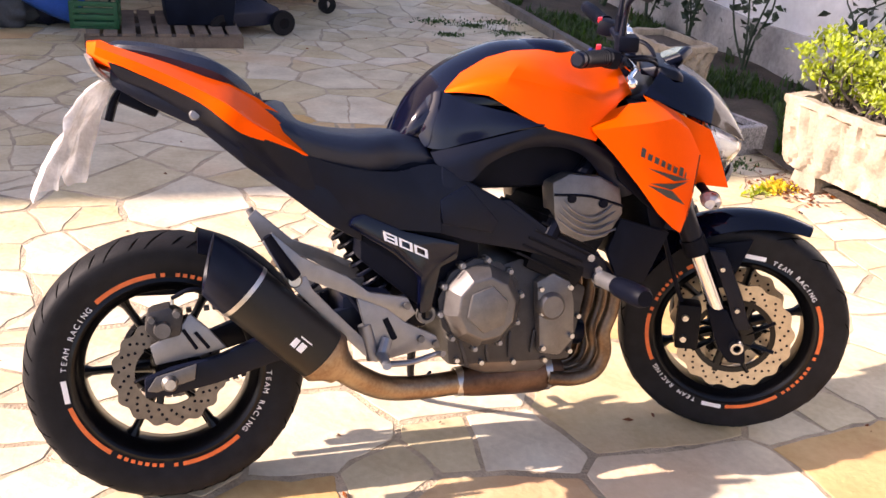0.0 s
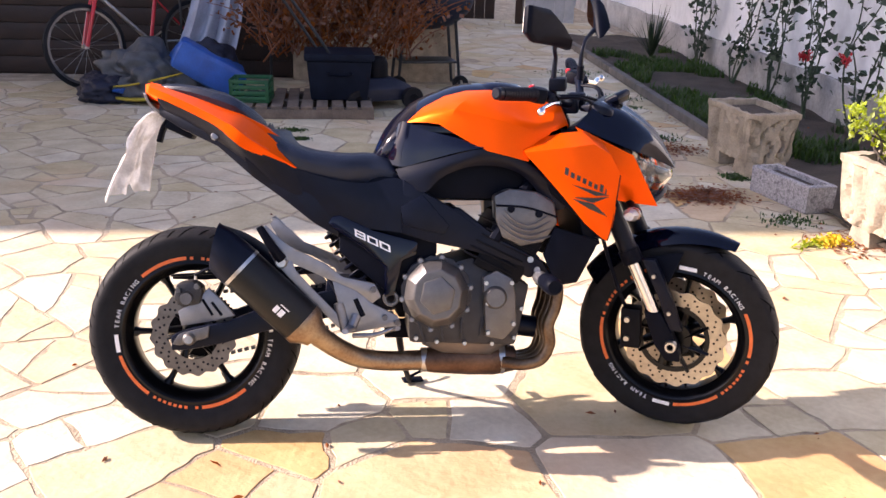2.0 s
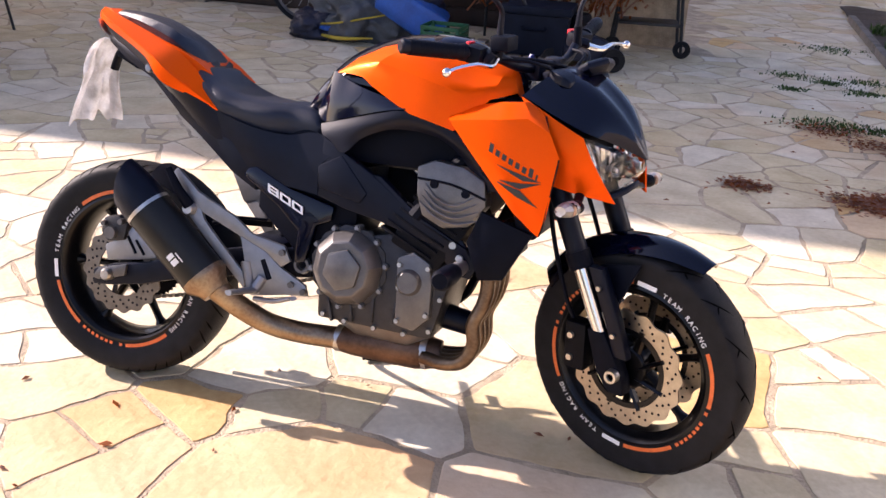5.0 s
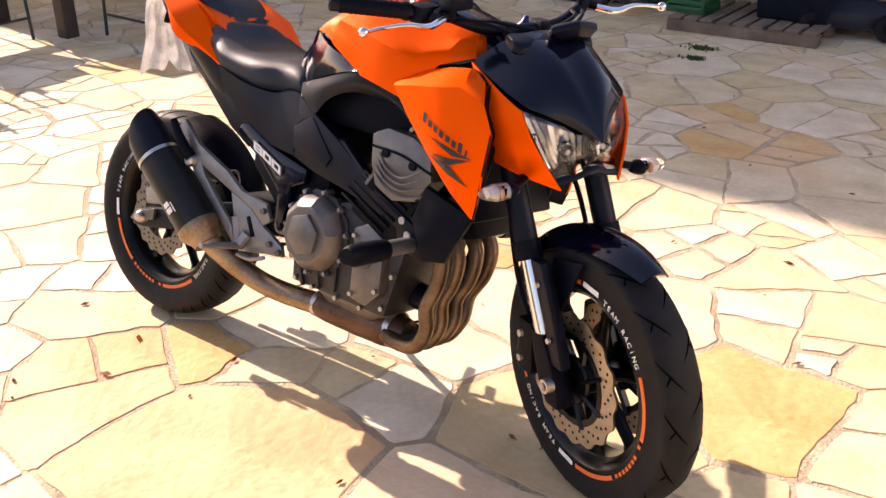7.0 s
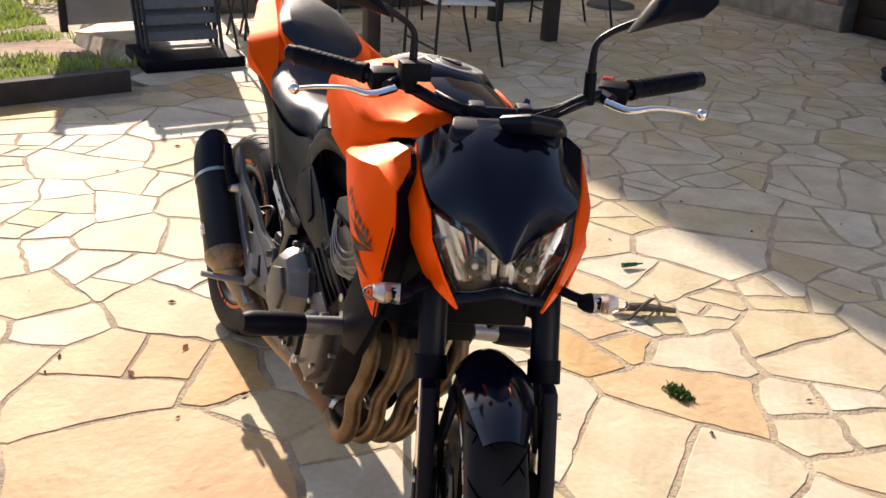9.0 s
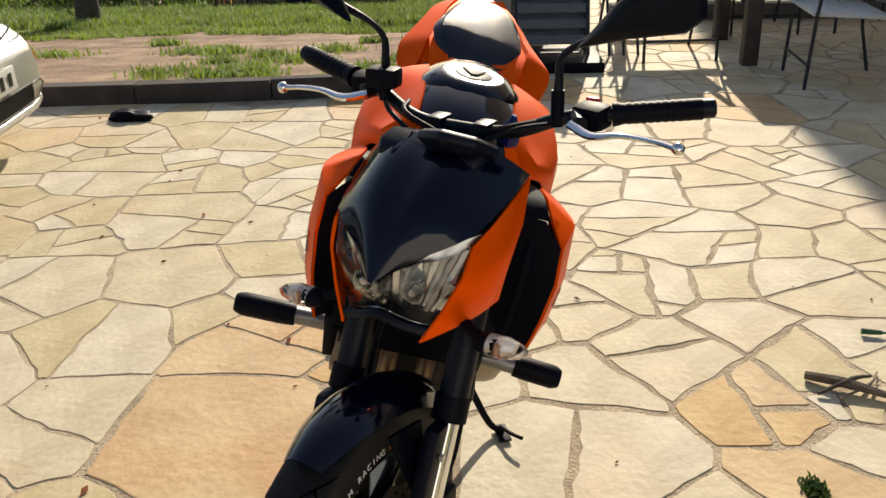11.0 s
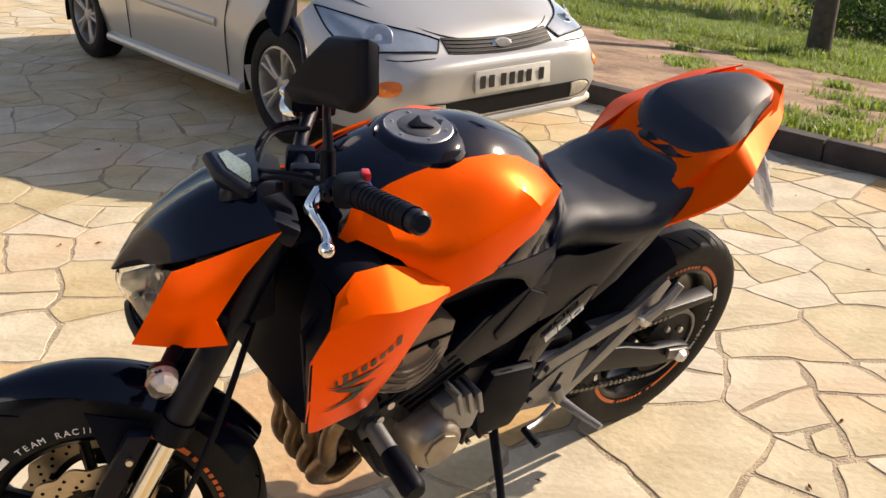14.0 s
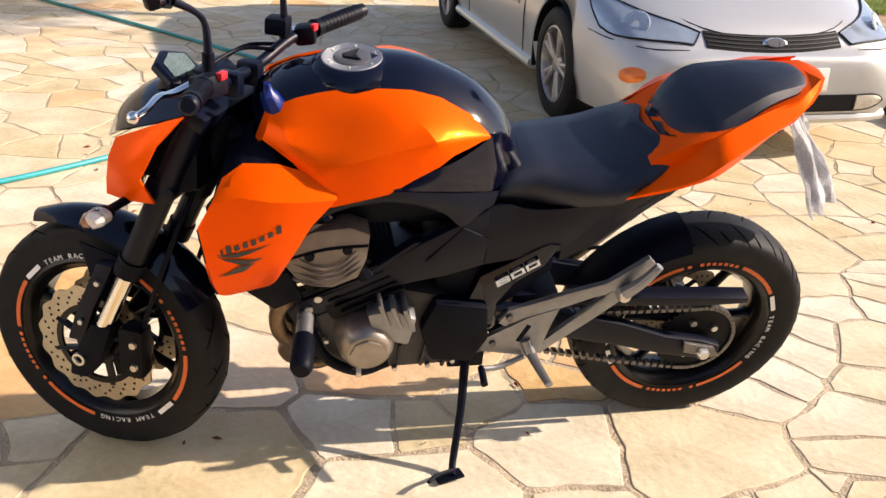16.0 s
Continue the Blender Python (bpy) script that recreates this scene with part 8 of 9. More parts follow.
for sy in (-1, 1):
    rows = []
    for i in range(5):
        w = i / 2 - 1
        row = []
        for j in range(9):
            u = j / 8
            y = 0.445 + 0.155 * u
            z = 0.305 + 0.040 * w * math.sqrt(max(0.06, 1 - u ** 3)) + 0.010 * u
            row.append((nose_x(sy * y, z) + 0.006 + 0.006 * (1 - w * w), sy * y, z))
        rows.append(row)
    fog = part("fog_lamp", sheet(rows, 0.012, (-1, 0, 0.4), 1, False, False), "fog_glass", car, "clear oval fog lamp")
    edge = rows[0] + [r[-1] for r in rows[1:-1]] + rows[-1][::-1]
    part("fog_lamp_rim", tube(edge, 0.004, 6, 1), "car_black", fog)
    grid = []
    for i in range(5):
        row = []
        for j in range(9):
            u, w = j / 4 - 1, i / 2 - 1
            s = 0.066 * u
            h = 0.037 * w * math.sqrt(max(0.02, 1 - 0.85 * u * u))
            row.append(on_body((0.735 - 0.70 * s, sy * (0.675 + 0.72 * s), 0.430 + h - 0.006 * u), 0.004 + 0.010 * (1 - w * w) * (1 - u * u), (0.72, 0.70, 0.0)))
        grid.append(row)
    part("side_indicator", sheet(grid, 0.012, (0.2, 0, 0.4), 1, False, False), "indicator", car, "orange indicator lens")
    rows = [[(0.25, 0.775, 0.760), (0.42, 0.705, 0.735), (0.58, 0.570, 0.675), (0.715, 0.36, 0.605)], [(0.38, 0.805, 0.690), (0.51, 0.755, 0.660), (0.64, 0.620, 0.615), (0.738, 0.38, 0.578)], [(0.50, 0.805, 0.622), (0.60, 0.765, 0.592), (0.69, 0.650, 0.566), (0.758, 0.40, 0.552)]]
    dense = [catmull(r, 4) for r in rows]
    dense = list(zip(*[catmull(c, 4) for c in zip(*dense)]))
    dense = [[on_body((p.x, sy * p.y, p.z), 0.006) for p in r] for r in dense]
    rows = [[on_body((x, sy * y, z)) for x, y, z in r] for r in rows]
    lamp = part("headlamp", sheet(dense, 0.010, (0.2, 0, 0.5), 1, False, False), "lamp_glass", car, "clear blue-tinted headlamp")
    rim = list(dense[0]) + [r[-1] for r in dense[1:]] + list(reversed(dense[-1]))[1:] + [r[0] for r in reversed(dense[:-1])]
    part("lamp_rim", tube(rim, 0.005, 6, 1), "car_black", lamp)
    q = on_body((0.62, sy * 0.655, 0.634), 0.010)
    bowl = lathe([(0.018, 0.002), (0.050, 0.0), (0.066, 0.004), (0.071, 0.0)], 32, "x")
    bowl.transform(Matrix.Translation(q) @ Matrix.Rotation(sy * radians(42), 4, "Z") @ Matrix.Rotation(radians(-30), 4, "Y"))
    part("lamp_bowl", bowl, "lamp_inner", lamp)
    for k in range(6):
        part("lamp_rib", tube([on_body((r[2 + k // 2].x + 0.012 * (k % 2), r[2 + k // 2].y, r[2 + k // 2].z), 0.002) for r in dense[1:-1]], 0.0022, 5, 1), "lamp_inner", lamp)
    # door seams, rub strip, sill and handle on the flank
    part("rub_strip", tube([(-0.62, sy * 0.850, 0.545), (-1.2, sy * 0.853, 0.555), (-1.75, sy * 0.852, 0.56)], 0.016, 8, 3, True, 1.6), "silver", car, "body-coloured rubbing strip")
    part("sill", tube([(-0.40, sy * 0.815, 0.215), (-1.3, sy * 0.818, 0.215), (-2.22, sy * 0.815, 0.215)], 0.035, 10, 2), "silver", car)
    for pts in ([(-0.50, 0.27), (-0.52, 0.55), (-0.48, 0.80), (-0.60, 0.92)], [(-1.80, 0.27), (-1.82, 0.60), (-1.80, 0.93)]):
        part("door_seam", tube([(x, sy * (0.852 - 0.30 * max(0, z - 0.62) ** 1.3), z) for x, z in pts], 0.0035, 6, 4), "car_black", car)
    part("door_handle", box((0.16, 0.025, 0.03), (-1.62, sy * 0.845, 0.80), 0.008), "silver", car)
part("hood_seam", tube([on_body(q, 0.0, (0.2, 0.3, 1.0)) for q in ((-0.40, -0.68, 0.9), (0.10, -0.66, 0.86), (0.40, -0.60, 0.79), (0.68, -0.42, 0.68), (0.76, -0.2, 0.66), (0.775, 0, 0.66), (0.76, 0.2, 0.66), (0.68, 0.42, 0.68), (0.40, 0.60, 0.79), (0.10, 0.66, 0.86), (-0.40, 0.68, 0.9))], 0.003, 6, 4), "car_black", car)
part("bumper_seam", tube([on_body(q, 0.0, (0.5, 0.6, 0.0)) for q in ((0.42, -0.83, 0.575), (0.60, -0.78, 0.562), (0.74, -0.62, 0.552), (0.80, -0.45, 0.55))], 0.003, 6, 4), "car_black", car)
part("bumper_seam", tube([on_body(q, 0.0, (0.5, 0.6, 0.0)) for q in ((0.42, 0.83, 0.575), (0.60, 0.78, 0.562), (0.74, 0.62, 0.552), (0.80, 0.45, 0.55))], 0.003, 6, 4), "car_black", car)
num = part("number_plate", box((0.012, 0.52, 0.11), (0.884, 0, 0.425), 0.004, (0, -4, 0)), "plate", car, "white number plate with dark bars")
for k, y in enumerate((-0.19, -0.10, -0.04, 0.02, 0.08, 0.16, 0.22)):
    part("bar", box((0.002, 0.036, 0.062), (0.8935, -y, 0.425), 0), "decal", num)
# cabin: glass house, pillars, roof
cab = [(-0.55, 0.74, 0.62, 0.93, 0.99), (-0.95, 0.76, 0.60, 0.95, 1.22), (-1.35, 0.77, 0.58, 0.96, 1.395), (-1.9, 0.77, 0.57, 0.97, 1.43), (-2.6, 0.76, 0.55, 0.98, 1.37), (-3.05, 0.72, 0.54, 0.98, 1.18), (-3.22, 0.70, 0.56, 0.97, 1.00)]
rings = [[(x, -wl, zl), (x, -(wl * 0.45 + wt * 0.55), (zl + zt) / 2), (x, -wt, zt - 0.03), (x, -wt * 0.5, zt), (x, wt * 0.5, zt), (x, wt, zt - 0.03), (x, wl * 0.45 + wt * 0.55, (zl + zt) / 2), (x, wl, zl)] for x, wl, wt, zl, zt in cab]
part("cabin_glass", loft(list(zip(*[catmull(c, 3) for c in zip(*rings)]))), "car_glass", car, "dark tinted windows")
part("roof", sheet([[(x, y * wt * 1.02, zt + 0.012 - 0.03 * abs(y) ** 3) for y in (-1, -0.5, 0, 0.5, 1)] for x, wl, wt, zl, zt in cab[2:6]], 0.01, (-1.5, 0, 0.8), 3), "silver", car)
for sy in (-1, 1):
    part("pillar", tube([(-0.55, sy * 0.735, 0.94), (-0.95, sy * 0.685, 1.16), (-1.35, sy * 0.60, 1.375)], 0.022, 8, 3), "silver", car)
    part("pillar", tube([(-1.80, sy * 0.775, 0.96), (-1.85, sy * 0.70, 1.20), (-1.9, sy * 0.59, 1.40)], 0.022, 8, 3), "car_black", car)
    part("pillar", tube([(-3.15, sy * 0.72, 0.98), (-2.9, sy * 0.66, 1.18), (-2.6, sy * 0.57, 1.35)], 0.05, 8, 3), "silver", car)
    part("door_mirror", bevelled(loft([[(x, sy * (0.86 + 0.10 * a), 0.98 + 0.07 * b) for a, b in ((-0.6, -0.9), (1, -0.8), (1, 0.8), (-0.6, 0.9))] for x in (-0.66, -0.60)]), 0.015), "silver", car)


# ---- planters and plants ----
def planter(m, label, L=0.80, W=0.42, H=0.43):
    """A rustic cast-stone trough with drooping relief, on two feet, filled with soil."""
    p = thing("planter", label, "planter", "stone planters along the bed", at=m)
    n = 280
    rings = []
    levels = ((0.09, 0.90), (0.105, 0.92), (0.13, 0.93), (0.16, 0.94), (0.19, 0.95), (0.22, 0.957), (0.25, 0.967), (0.28, 0.977), (0.31, 0.985), (0.34, 0.992), (0.365, 1.0), (0.385, 1.01), (0.395, 1.03), (0.425, 1.035), (0.43, 1.02), (0.43, 0.86), (0.36, 0.85))
    for z, g in levels:
        ring = []
        for k in range(n):
            a = 2 * math.pi * k / n
            c, s = math.cos(a), math.sin(a)
            k1 = 1 / max(abs(c), abs(s))
            x, y = c * k1 * L / 2 * g, s * k1 * W / 2 * g
            r = 0.0
            if g > 0.87:
                # hanging folds with deep narrow grooves between them, under a plain rim
                u = (y if abs(c) >= abs(s) else x) + 1.7 * math.copysign(1, c if abs(c) >= abs(s) else s)
                q = noise.noise(Vector((u * 10 + 0.9 * noise.noise(Vector((u * 6, z * 9, 2))), z * 2.3, 5)))
                soft = noise.noise(Vector((u * 34, z * 7, 1)))
                r = 0.032 * min(1.0, abs(q) * 3.6) - 0.028 + 0.005 * soft if z < 0.388 else 0.002 * soft
            ex, ey = (1 if abs(c) * W >= abs(s) * L * 0 and abs(c) >= abs(s) else 0), (1 if abs(s) >= abs(c) else 0)
            ring.append((x + r * math.copysign(ex, c), y + r * math.copysign(ey, s), (z + 0.010 * noise.noise(Vector((x * 20, y * 20, z)))) * H / 0.43))
        rings.append(ring)
    part("trough", loft(rings, False), "cast_stone", p, smooth=28)
    part("trough_floor", box((L * 0.88, W * 0.86, 0.03), (0, 0, 0.105), 0.0), "cast_stone", p)
    part("soil_fill", box((L * 0.84, W * 0.82, 0.03), (0, 0, 0.375 * H / 0.43), 0.004), "dark_soil", p)
    for s in (-1, 1):
        part("foot", bevelled(loft([[(s * L * 0.32 + a * w, b * W * 0.42, z) for a, b in ((-1, -1), (1, -1), (1, 1), (-1, 1))] for z, w in ((0, 0.085), (0.09, 0.065))]), 0.01), "cast_stone", p)
    return p


planter(pose(2.96, 3.25, 0, 0, 0, 97), "rustic cast-stone planter with bare soil by the flower bed", 0.53, 0.34, 0.40)
planter(pose(3.18, 1.47, 0, 0, 0, 100), "sunlit rustic cast-stone planter with a succulent bush", 0.95, 0.44)
rings = []
for z, w, d in ((0.0, 0.245, 0.085), (0.008, 0.25, 0.09), (0.148, 0.252, 0.092), (0.155, 0.248, 0.088), (0.155, 0.215, 0.058), (0.095, 0.21, 0.054)):
    ring = []
    for k in range(64):
        a = 2 * math.pi * k / 64
        far = 1 / max(abs(math.cos(a)), abs(math.sin(a)))
        q = Vector((w * far * math.cos(a), d * far * math.sin(a), z))
        ring.append(q + Vector((1, 1, 0.4)) * 0.004 * noise.noise(q * 40))
    rings.append(ring)
blk = finish(loft(rings, False), "stone_trough", "granite", smooth=25)
blk.matrix_world = pose(2.92, 2.48, 0, 0, 0, 104)
tagged(blk, "low rough speckled grey stone trough lying between the planters", "trough")
part("trough_floor", box((0.42, 0.11, 0.02), (0, 0, 0.088), 0), "granite", blk)
part("moss_top", box((0.43, 0.115, 0.016), (0, 0, 0.118), 0.004), "dark_soil", blk, "earth and moss in the trough")


def leaf_mesh(name, count, where, size, mat, seed, parent, wide=0.5, tilt=1.0):
    """Many small folded leaves, scattered by where(r)."""
    r = random.Random(seed)
    v, f = [], []
    for _ in range(count):
        p, up = where(r)
        s = size * r.uniform(0.6, 1.3)
        d = (Vector((r.gauss(0, tilt), r.gauss(0, tilt), r.gauss(0, tilt))) + up).normalized()
        side = d.cross(Vector((r.gauss(0, 1), r.gauss(0, 1), r.gauss(0, 1)))).normalized() * s * wide
        nrm = d.cross(side).normalized() * s * 0.15
        b = len(v)
        v += [p, p + d * s * 0.45 + side * 0.5 + nrm, p + d * s, p + d * s * 0.45 - side * 0.5 + nrm, p + d * s * 0.5]
        f += [(b, b + 1, b + 4), (b + 1, b + 2, b + 4), (b + 2, b + 3, b + 4), (b + 3, b, b + 4)]
    me = bpy.data.meshes.new(name)
    me.from_pydata(v, [], f)
    me.materials.append(M[mat])
    ob = tagged(new(name, me), kind="stuff")
    ob.parent = parent
    return ob


def succulent():
    s = thing("succulent_bush", "bright green jade bush with yellow flowers in the planter", "bush", at=pose(3.18, 1.47, 0.39, 0, 0, 100))
    tips = []
    r = random.Random(3)
    bm = bmesh.new()
    for k in range(80):
        x = r.uniform(-0.42, 0.42)
        a = Vector((x, r.uniform(-0.10, 0.10), 0))
        tip = a + Vector((r.gauss(0, 0.10), r.gauss(0, 0.10), r.uniform(0.10, 0.36) * (1 - 0.5 * abs(x))))
        mid = (a + tip) / 2 + Vector((r.gauss(0, 0.05), r.gauss(0, 0.05), 0))
        merge(bm, tube([a, mid, tip], [0.009, 0.006, 0.004], 5, 3))
        tips.append(tip)
    tagged(part("stem", bm, "bark", s), kind="stuff")

    def where(q):
        t = q.choice(tips)
        return t + Vector((q.gauss(0, 0.028), q.gauss(0, 0.028), q.gauss(0, 0.022))), Vector((0, 0, 0.8))

    leaf_mesh("leaves", 5200, where, 0.034, "leaf_bright", 4, s, 0.6)

    def bloom(q):
        c = q.choice([Vector((-0.18, -0.12, 0.20)), Vector((-0.25, -0.05, 0.16)), Vector((0.05, -0.16, 0.1))])
        return c + Vector((q.gauss(0, 0.03), q.gauss(0, 0.03), q.gauss(0, 0.03))), Vector((0, 0, 0.5))

    leaf_mesh("flowers", 260, bloom, 0.028, "yellow", 6, s, 0.7)
    d = thing("fallen_sprig", "yellow-green sprig with flowers fallen on the paving", "sprig", at=pose(2.74, 1.72, 0.0, 0, 0, 20))
    part("stem", tube([(-0.12, 0, 0.01), (0, 0.01, 0.02), (0.12, -0.01, 0.012)], 0.005, 6, 4), "leaf_bright", d)
    leaf_mesh("petals", 170, lambda q: (Vector((q.uniform(-0.02, 0.16), q.gauss(0, 0.03), abs(q.gauss(0, 0.018)))), Vector((0, 0, 0.4))), 0.026, "yellow", 8, d, 0.7)
    leaf_mesh("leaves", 60, lambda q: (Vector((q.uniform(-0.16, 0.02), q.gauss(0, 0.02), abs(q.gauss(0, 0.012)))), Vector((0, 0, 0.3))), 0.03, "leaf_bright", 9, d, 0.6)


succulent()


def rose(x, y, h, seed, red=True):
    s = thing("rose_bush", "climbing rose with thin stems and dark leaves against the white wall", "rose", "roses along the wall", at=pose(x, y, 0.03))
    r = random.Random(seed)
    bm = bmesh.new()
    line = []
    for k in range(4):
        p = Vector((0, r.uniform(-0.05, 0.05), 0))
        pts = [p.copy()]
        for i in range(5):
            p = p + Vector((r.uniform(-0.02, 0.05), r.gauss(0, 0.10), h / 5 * r.uniform(0.8, 1.2)))
            pts.append(p.copy())
        merge(bm, tube(pts, [0.009, 0.008, 0.006, 0.005, 0.003], 6, 3))
        line += catmull(pts, 5)[4:]
    tagged(part("stem", bm, "leaf_dark", s), kind="stuff")

    def where(q):
        t = q.choice(line)
        return t + Vector((q.gauss(0, 0.04), q.gauss(0, 0.07), q.gauss(0, 0.05))), Vector((0, 0, 0.2))

    leaf_mesh("leaves", 150, where, 0.075, "leaf_dark", seed + 1, s, 0.7)
    if red:
        c = r.choice(line)
        leaf_mesh("bloom", 60, lambda q: (c + Vector((q.gauss(0, 0.018), q.gauss(0, 0.018), q.gauss(0, 0.015))), Vector((0, 0, 0.6))), 0.035, "red", seed + 2, s, 0.9)


for i, (x, y, h) in enumerate(((4.05, 7.4, 1.1), (4.05, 6.4, 1.3), (4.02, 5.5, 1.2), (4.0, 4.7, 1.35), (4.0, 3.9, 1.2), (4.05, 2.9, 0.9))):
    rose(x, y, h, 30 + i * 5, i in (1, 3, 4))


def spiky():
    s = thing("spiky_plant", "clump of long narrow sword leaves beside the wall", "plant", at=pose(3.75, 8.1, 0.02))
    r = random.Random(9)
    for k in range(46):
        a, t = r.uniform(0, 2 * math.pi), r.uniform(0.15, 0.9)
        d = Vector((math.cos(a) * t, math.sin(a) * t, 1)).normalized()
        L = r.uniform(0.35, 0.7)
        e = Vector((-math.sin(a), math.cos(a), 0)) * 0.014
        rows = [[d * L * u + Vector((0, 0, -0.22 * t * (u * L) ** 2)) - e * (1 - u) for u in (0, 0.4, 0.75, 1)], [d * L * u + Vector((0, 0, -0.22 * t * (u * L) ** 2)) + e * (1 - u * 0.98) for u in (0, 0.4, 0.75, 1)]]
        part("leaf", sheet(rows, 0.002, (0, 0, -1), 1, False, False), "leaf_dark", s, smooth=60)


spiky()


# ---- weeds, grass, dead leaves on the ground ----
def blades(name, label, count, where, h, mat, seed, width=0.006):
    r = random.Random(seed)
    v, f = [], []
    for _ in range(count):
        p = where(r)
        if p is None:
            continue
        a = r.uniform(0, 2 * math.pi)
        L = h * r.uniform(0.45, 1.3)
        lean = Vector((math.cos(a), math.sin(a), 0)) * L * r.uniform(0.1, 0.7)
        e = Vector((-math.sin(a), math.cos(a), 0)) * width * r.uniform(0.6, 1.4)
        b = len(v)
        v += [p - e, p + e, p + lean * 0.4 + Vector((0, 0, L * 0.6)) + e * 0.7, p + lean * 0.4 + Vector((0, 0, L * 0.6)) - e * 0.7, p + lean + Vector((0, 0, L * 0.9))]
        f += [(b, b + 1, b + 2, b + 3), (b + 3, b + 2, b + 4)]
    me = bpy.data.meshes.new(name)
    me.from_pydata(v, [], f)
    me.materials.append(M[mat])
    return tagged(new(name, me), label, "grass", kind="stuff")


def kerb_x(y):
    return float(np.interp(y, [k[1] for k in KERB], [k[0] for k in KERB]))


TUFTS = []
tuft_rng = random.Random(77)
while len(TUFTS) < 50:
    ty, td = tuft_rng.uniform(-9, 0.15), 0.12 + 3.9 * tuft_rng.random()
    tx = kerb_x(ty) - 0.05 - td
    if noise.noise(Vector((tx * 0.7, ty * 0.7, 4))) > -0.12:
        TUFTS.append((tx, ty, tuft_rng.uniform(0.05, 0.15)))


def meadow_spot(r):
    if r.random() < 0.11:
        # weeds in rounded tufts on the bare soil
        tx, ty, s = r.choice(TUFTS)
        x, y = r.gauss(tx, s), r.gauss(ty, s)
        if x > kerb_x(y) - 0.08:
            return None
    else:
        y = r.uniform(-11, 0.25)
        x = kerb_x(y) - 0.05 - (4.0 + 5.8 * r.random())
        if noise.noise(Vector((x * 0.9, y * 0.9, 4))) + 0.5 * noise.noise(Vector((x * 2.7, y * 2.7, 1))) < (0.12 if x > kerb_x(y) - 4.2 else -0.45):
            return None
    d = kerb_x(y) - 0.05 - x
    z = bank(d) + 0.05 * noise.noise(Vector((x, y, 0)) * 0.8)
    return Vector((x, y, z - 0.012))


blades("meadow_grass", "fresh green meadow grass and weeds behind the kerb", 130000, meadow_spot, 0.075, "grass", 21, 0.008)


def fence_spot(r):
    """Tall backlit grass in front of the reed screen and the trees."""
    y = r.uniform(-11.0, 0.2)
    d = r.uniform(4.9, 9.0)
    x = kerb_x(y) - 0.05 - d
    if noise.noise(Vector((x * 1.1, y * 1.1, 6))) < -0.15:
        return None
    return Vector((x, y, bank(d)))


blades("tall_grass", "tall fresh grass along the reed screen", 60000, fence_spot, 0.135, "grass", 27, 0.009)


def far_spot(r):
    y = r.uniform(-22, 2.5)
    d = 9 + 14 * r.random()
    return Vector((kerb_x(max(min(y, 0.2), -9)) - d, y, bank(d) - 0.02))


blades("far_grass", "tall pale green grass in the distance", 26000, far_spot, 0.20, "grass", 22, 0.02)


def bed_spot(r):
    x, y = r.uniform(3.1, 4.1), r.uniform(0.8, 8.5)
    if noise.noise(Vector((x * 1.5, y * 1.2, 8))) < 0.0:
        return None
    return Vector((x, y, 0.02))


blades("bed_weeds", "green weeds in the flower bed along the wall", 14000, bed_spot, 0.09, "leaf", 23, 0.009)


def joint_weeds(r):
    spots = [(2.34, 4.10, 0.26), (2.34, 4.10, 0.26), (2.62, 4.05, 0.16), (2.73, 5.6, 0.2), (2.67, 5.2, 0.16), (2.17, 5.1, 0.10), (2.47, 5.45, 0.1), (2.79, 3.0, 0.10), (2.80, 2.95, 0.08), (-0.01, 4.17, 0.09), (0.06, 3.9, 0.06), (0.87, 1.06, 0.04), (2.75, 2.1, 0.15), (2.2, 5.6, 0.2), (2.6, 7.0, 0.3)]
    x, y, s = r.choice(spots)
    return Vector((r.gauss(x, s * 0.5), r.gauss(y, s * 0.35), -0.004))


blades("joint_weeds", "small dark green weeds growing in the paving joints", 3200, joint_weeds, 0.022, "leaf", 24, 0.006)


def red_leaves():
    r = random.Random(12)
    v, f = [], []
    for _ in range(2600):
        cx, cy, s = r.choice(((2.45, 2.57, 0.20), (2.45, 2.57, 0.20), (2.45, 2.57, 0.17), (2.45, 2.57, 0.14), (2.34, 3.95, 0.2), (1.81, 2.62, 0.10), (2.95, 1.75, 0.22), (2.6, 3.7, 0.2), (3.4, 4.5, 0.5)))
        p = Vector((r.gauss(cx, s * 0.6), r.gauss(cy, s * 0.45), 0.004 + abs(r.gauss(0, 0.006))))
        a = r.uniform(0, 6.3)
        e1, e2 = Vector((math.cos(a), math.sin(a), r.uniform(-0.3, 0.3))) * 0.016, Vector((-math.sin(a), math.cos(a), r.uniform(-0.3, 0.3))) * 0.009
        b = len(v)
        v += [p - e1, p - e2, p + e1, p + e2]
        f.append((b, b + 1, b + 2, b + 3))
    me = bpy.data.meshes.new("fallen_leaf_litter")
    me.from_pydata(v, [], f)
    me.materials.append(M["leaf_dry"])
    tagged(new("fallen_leaf_litter", me), "reddish-brown dead leaves and petals scattered on the paving", "leaves", kind="stuff")


red_leaves()


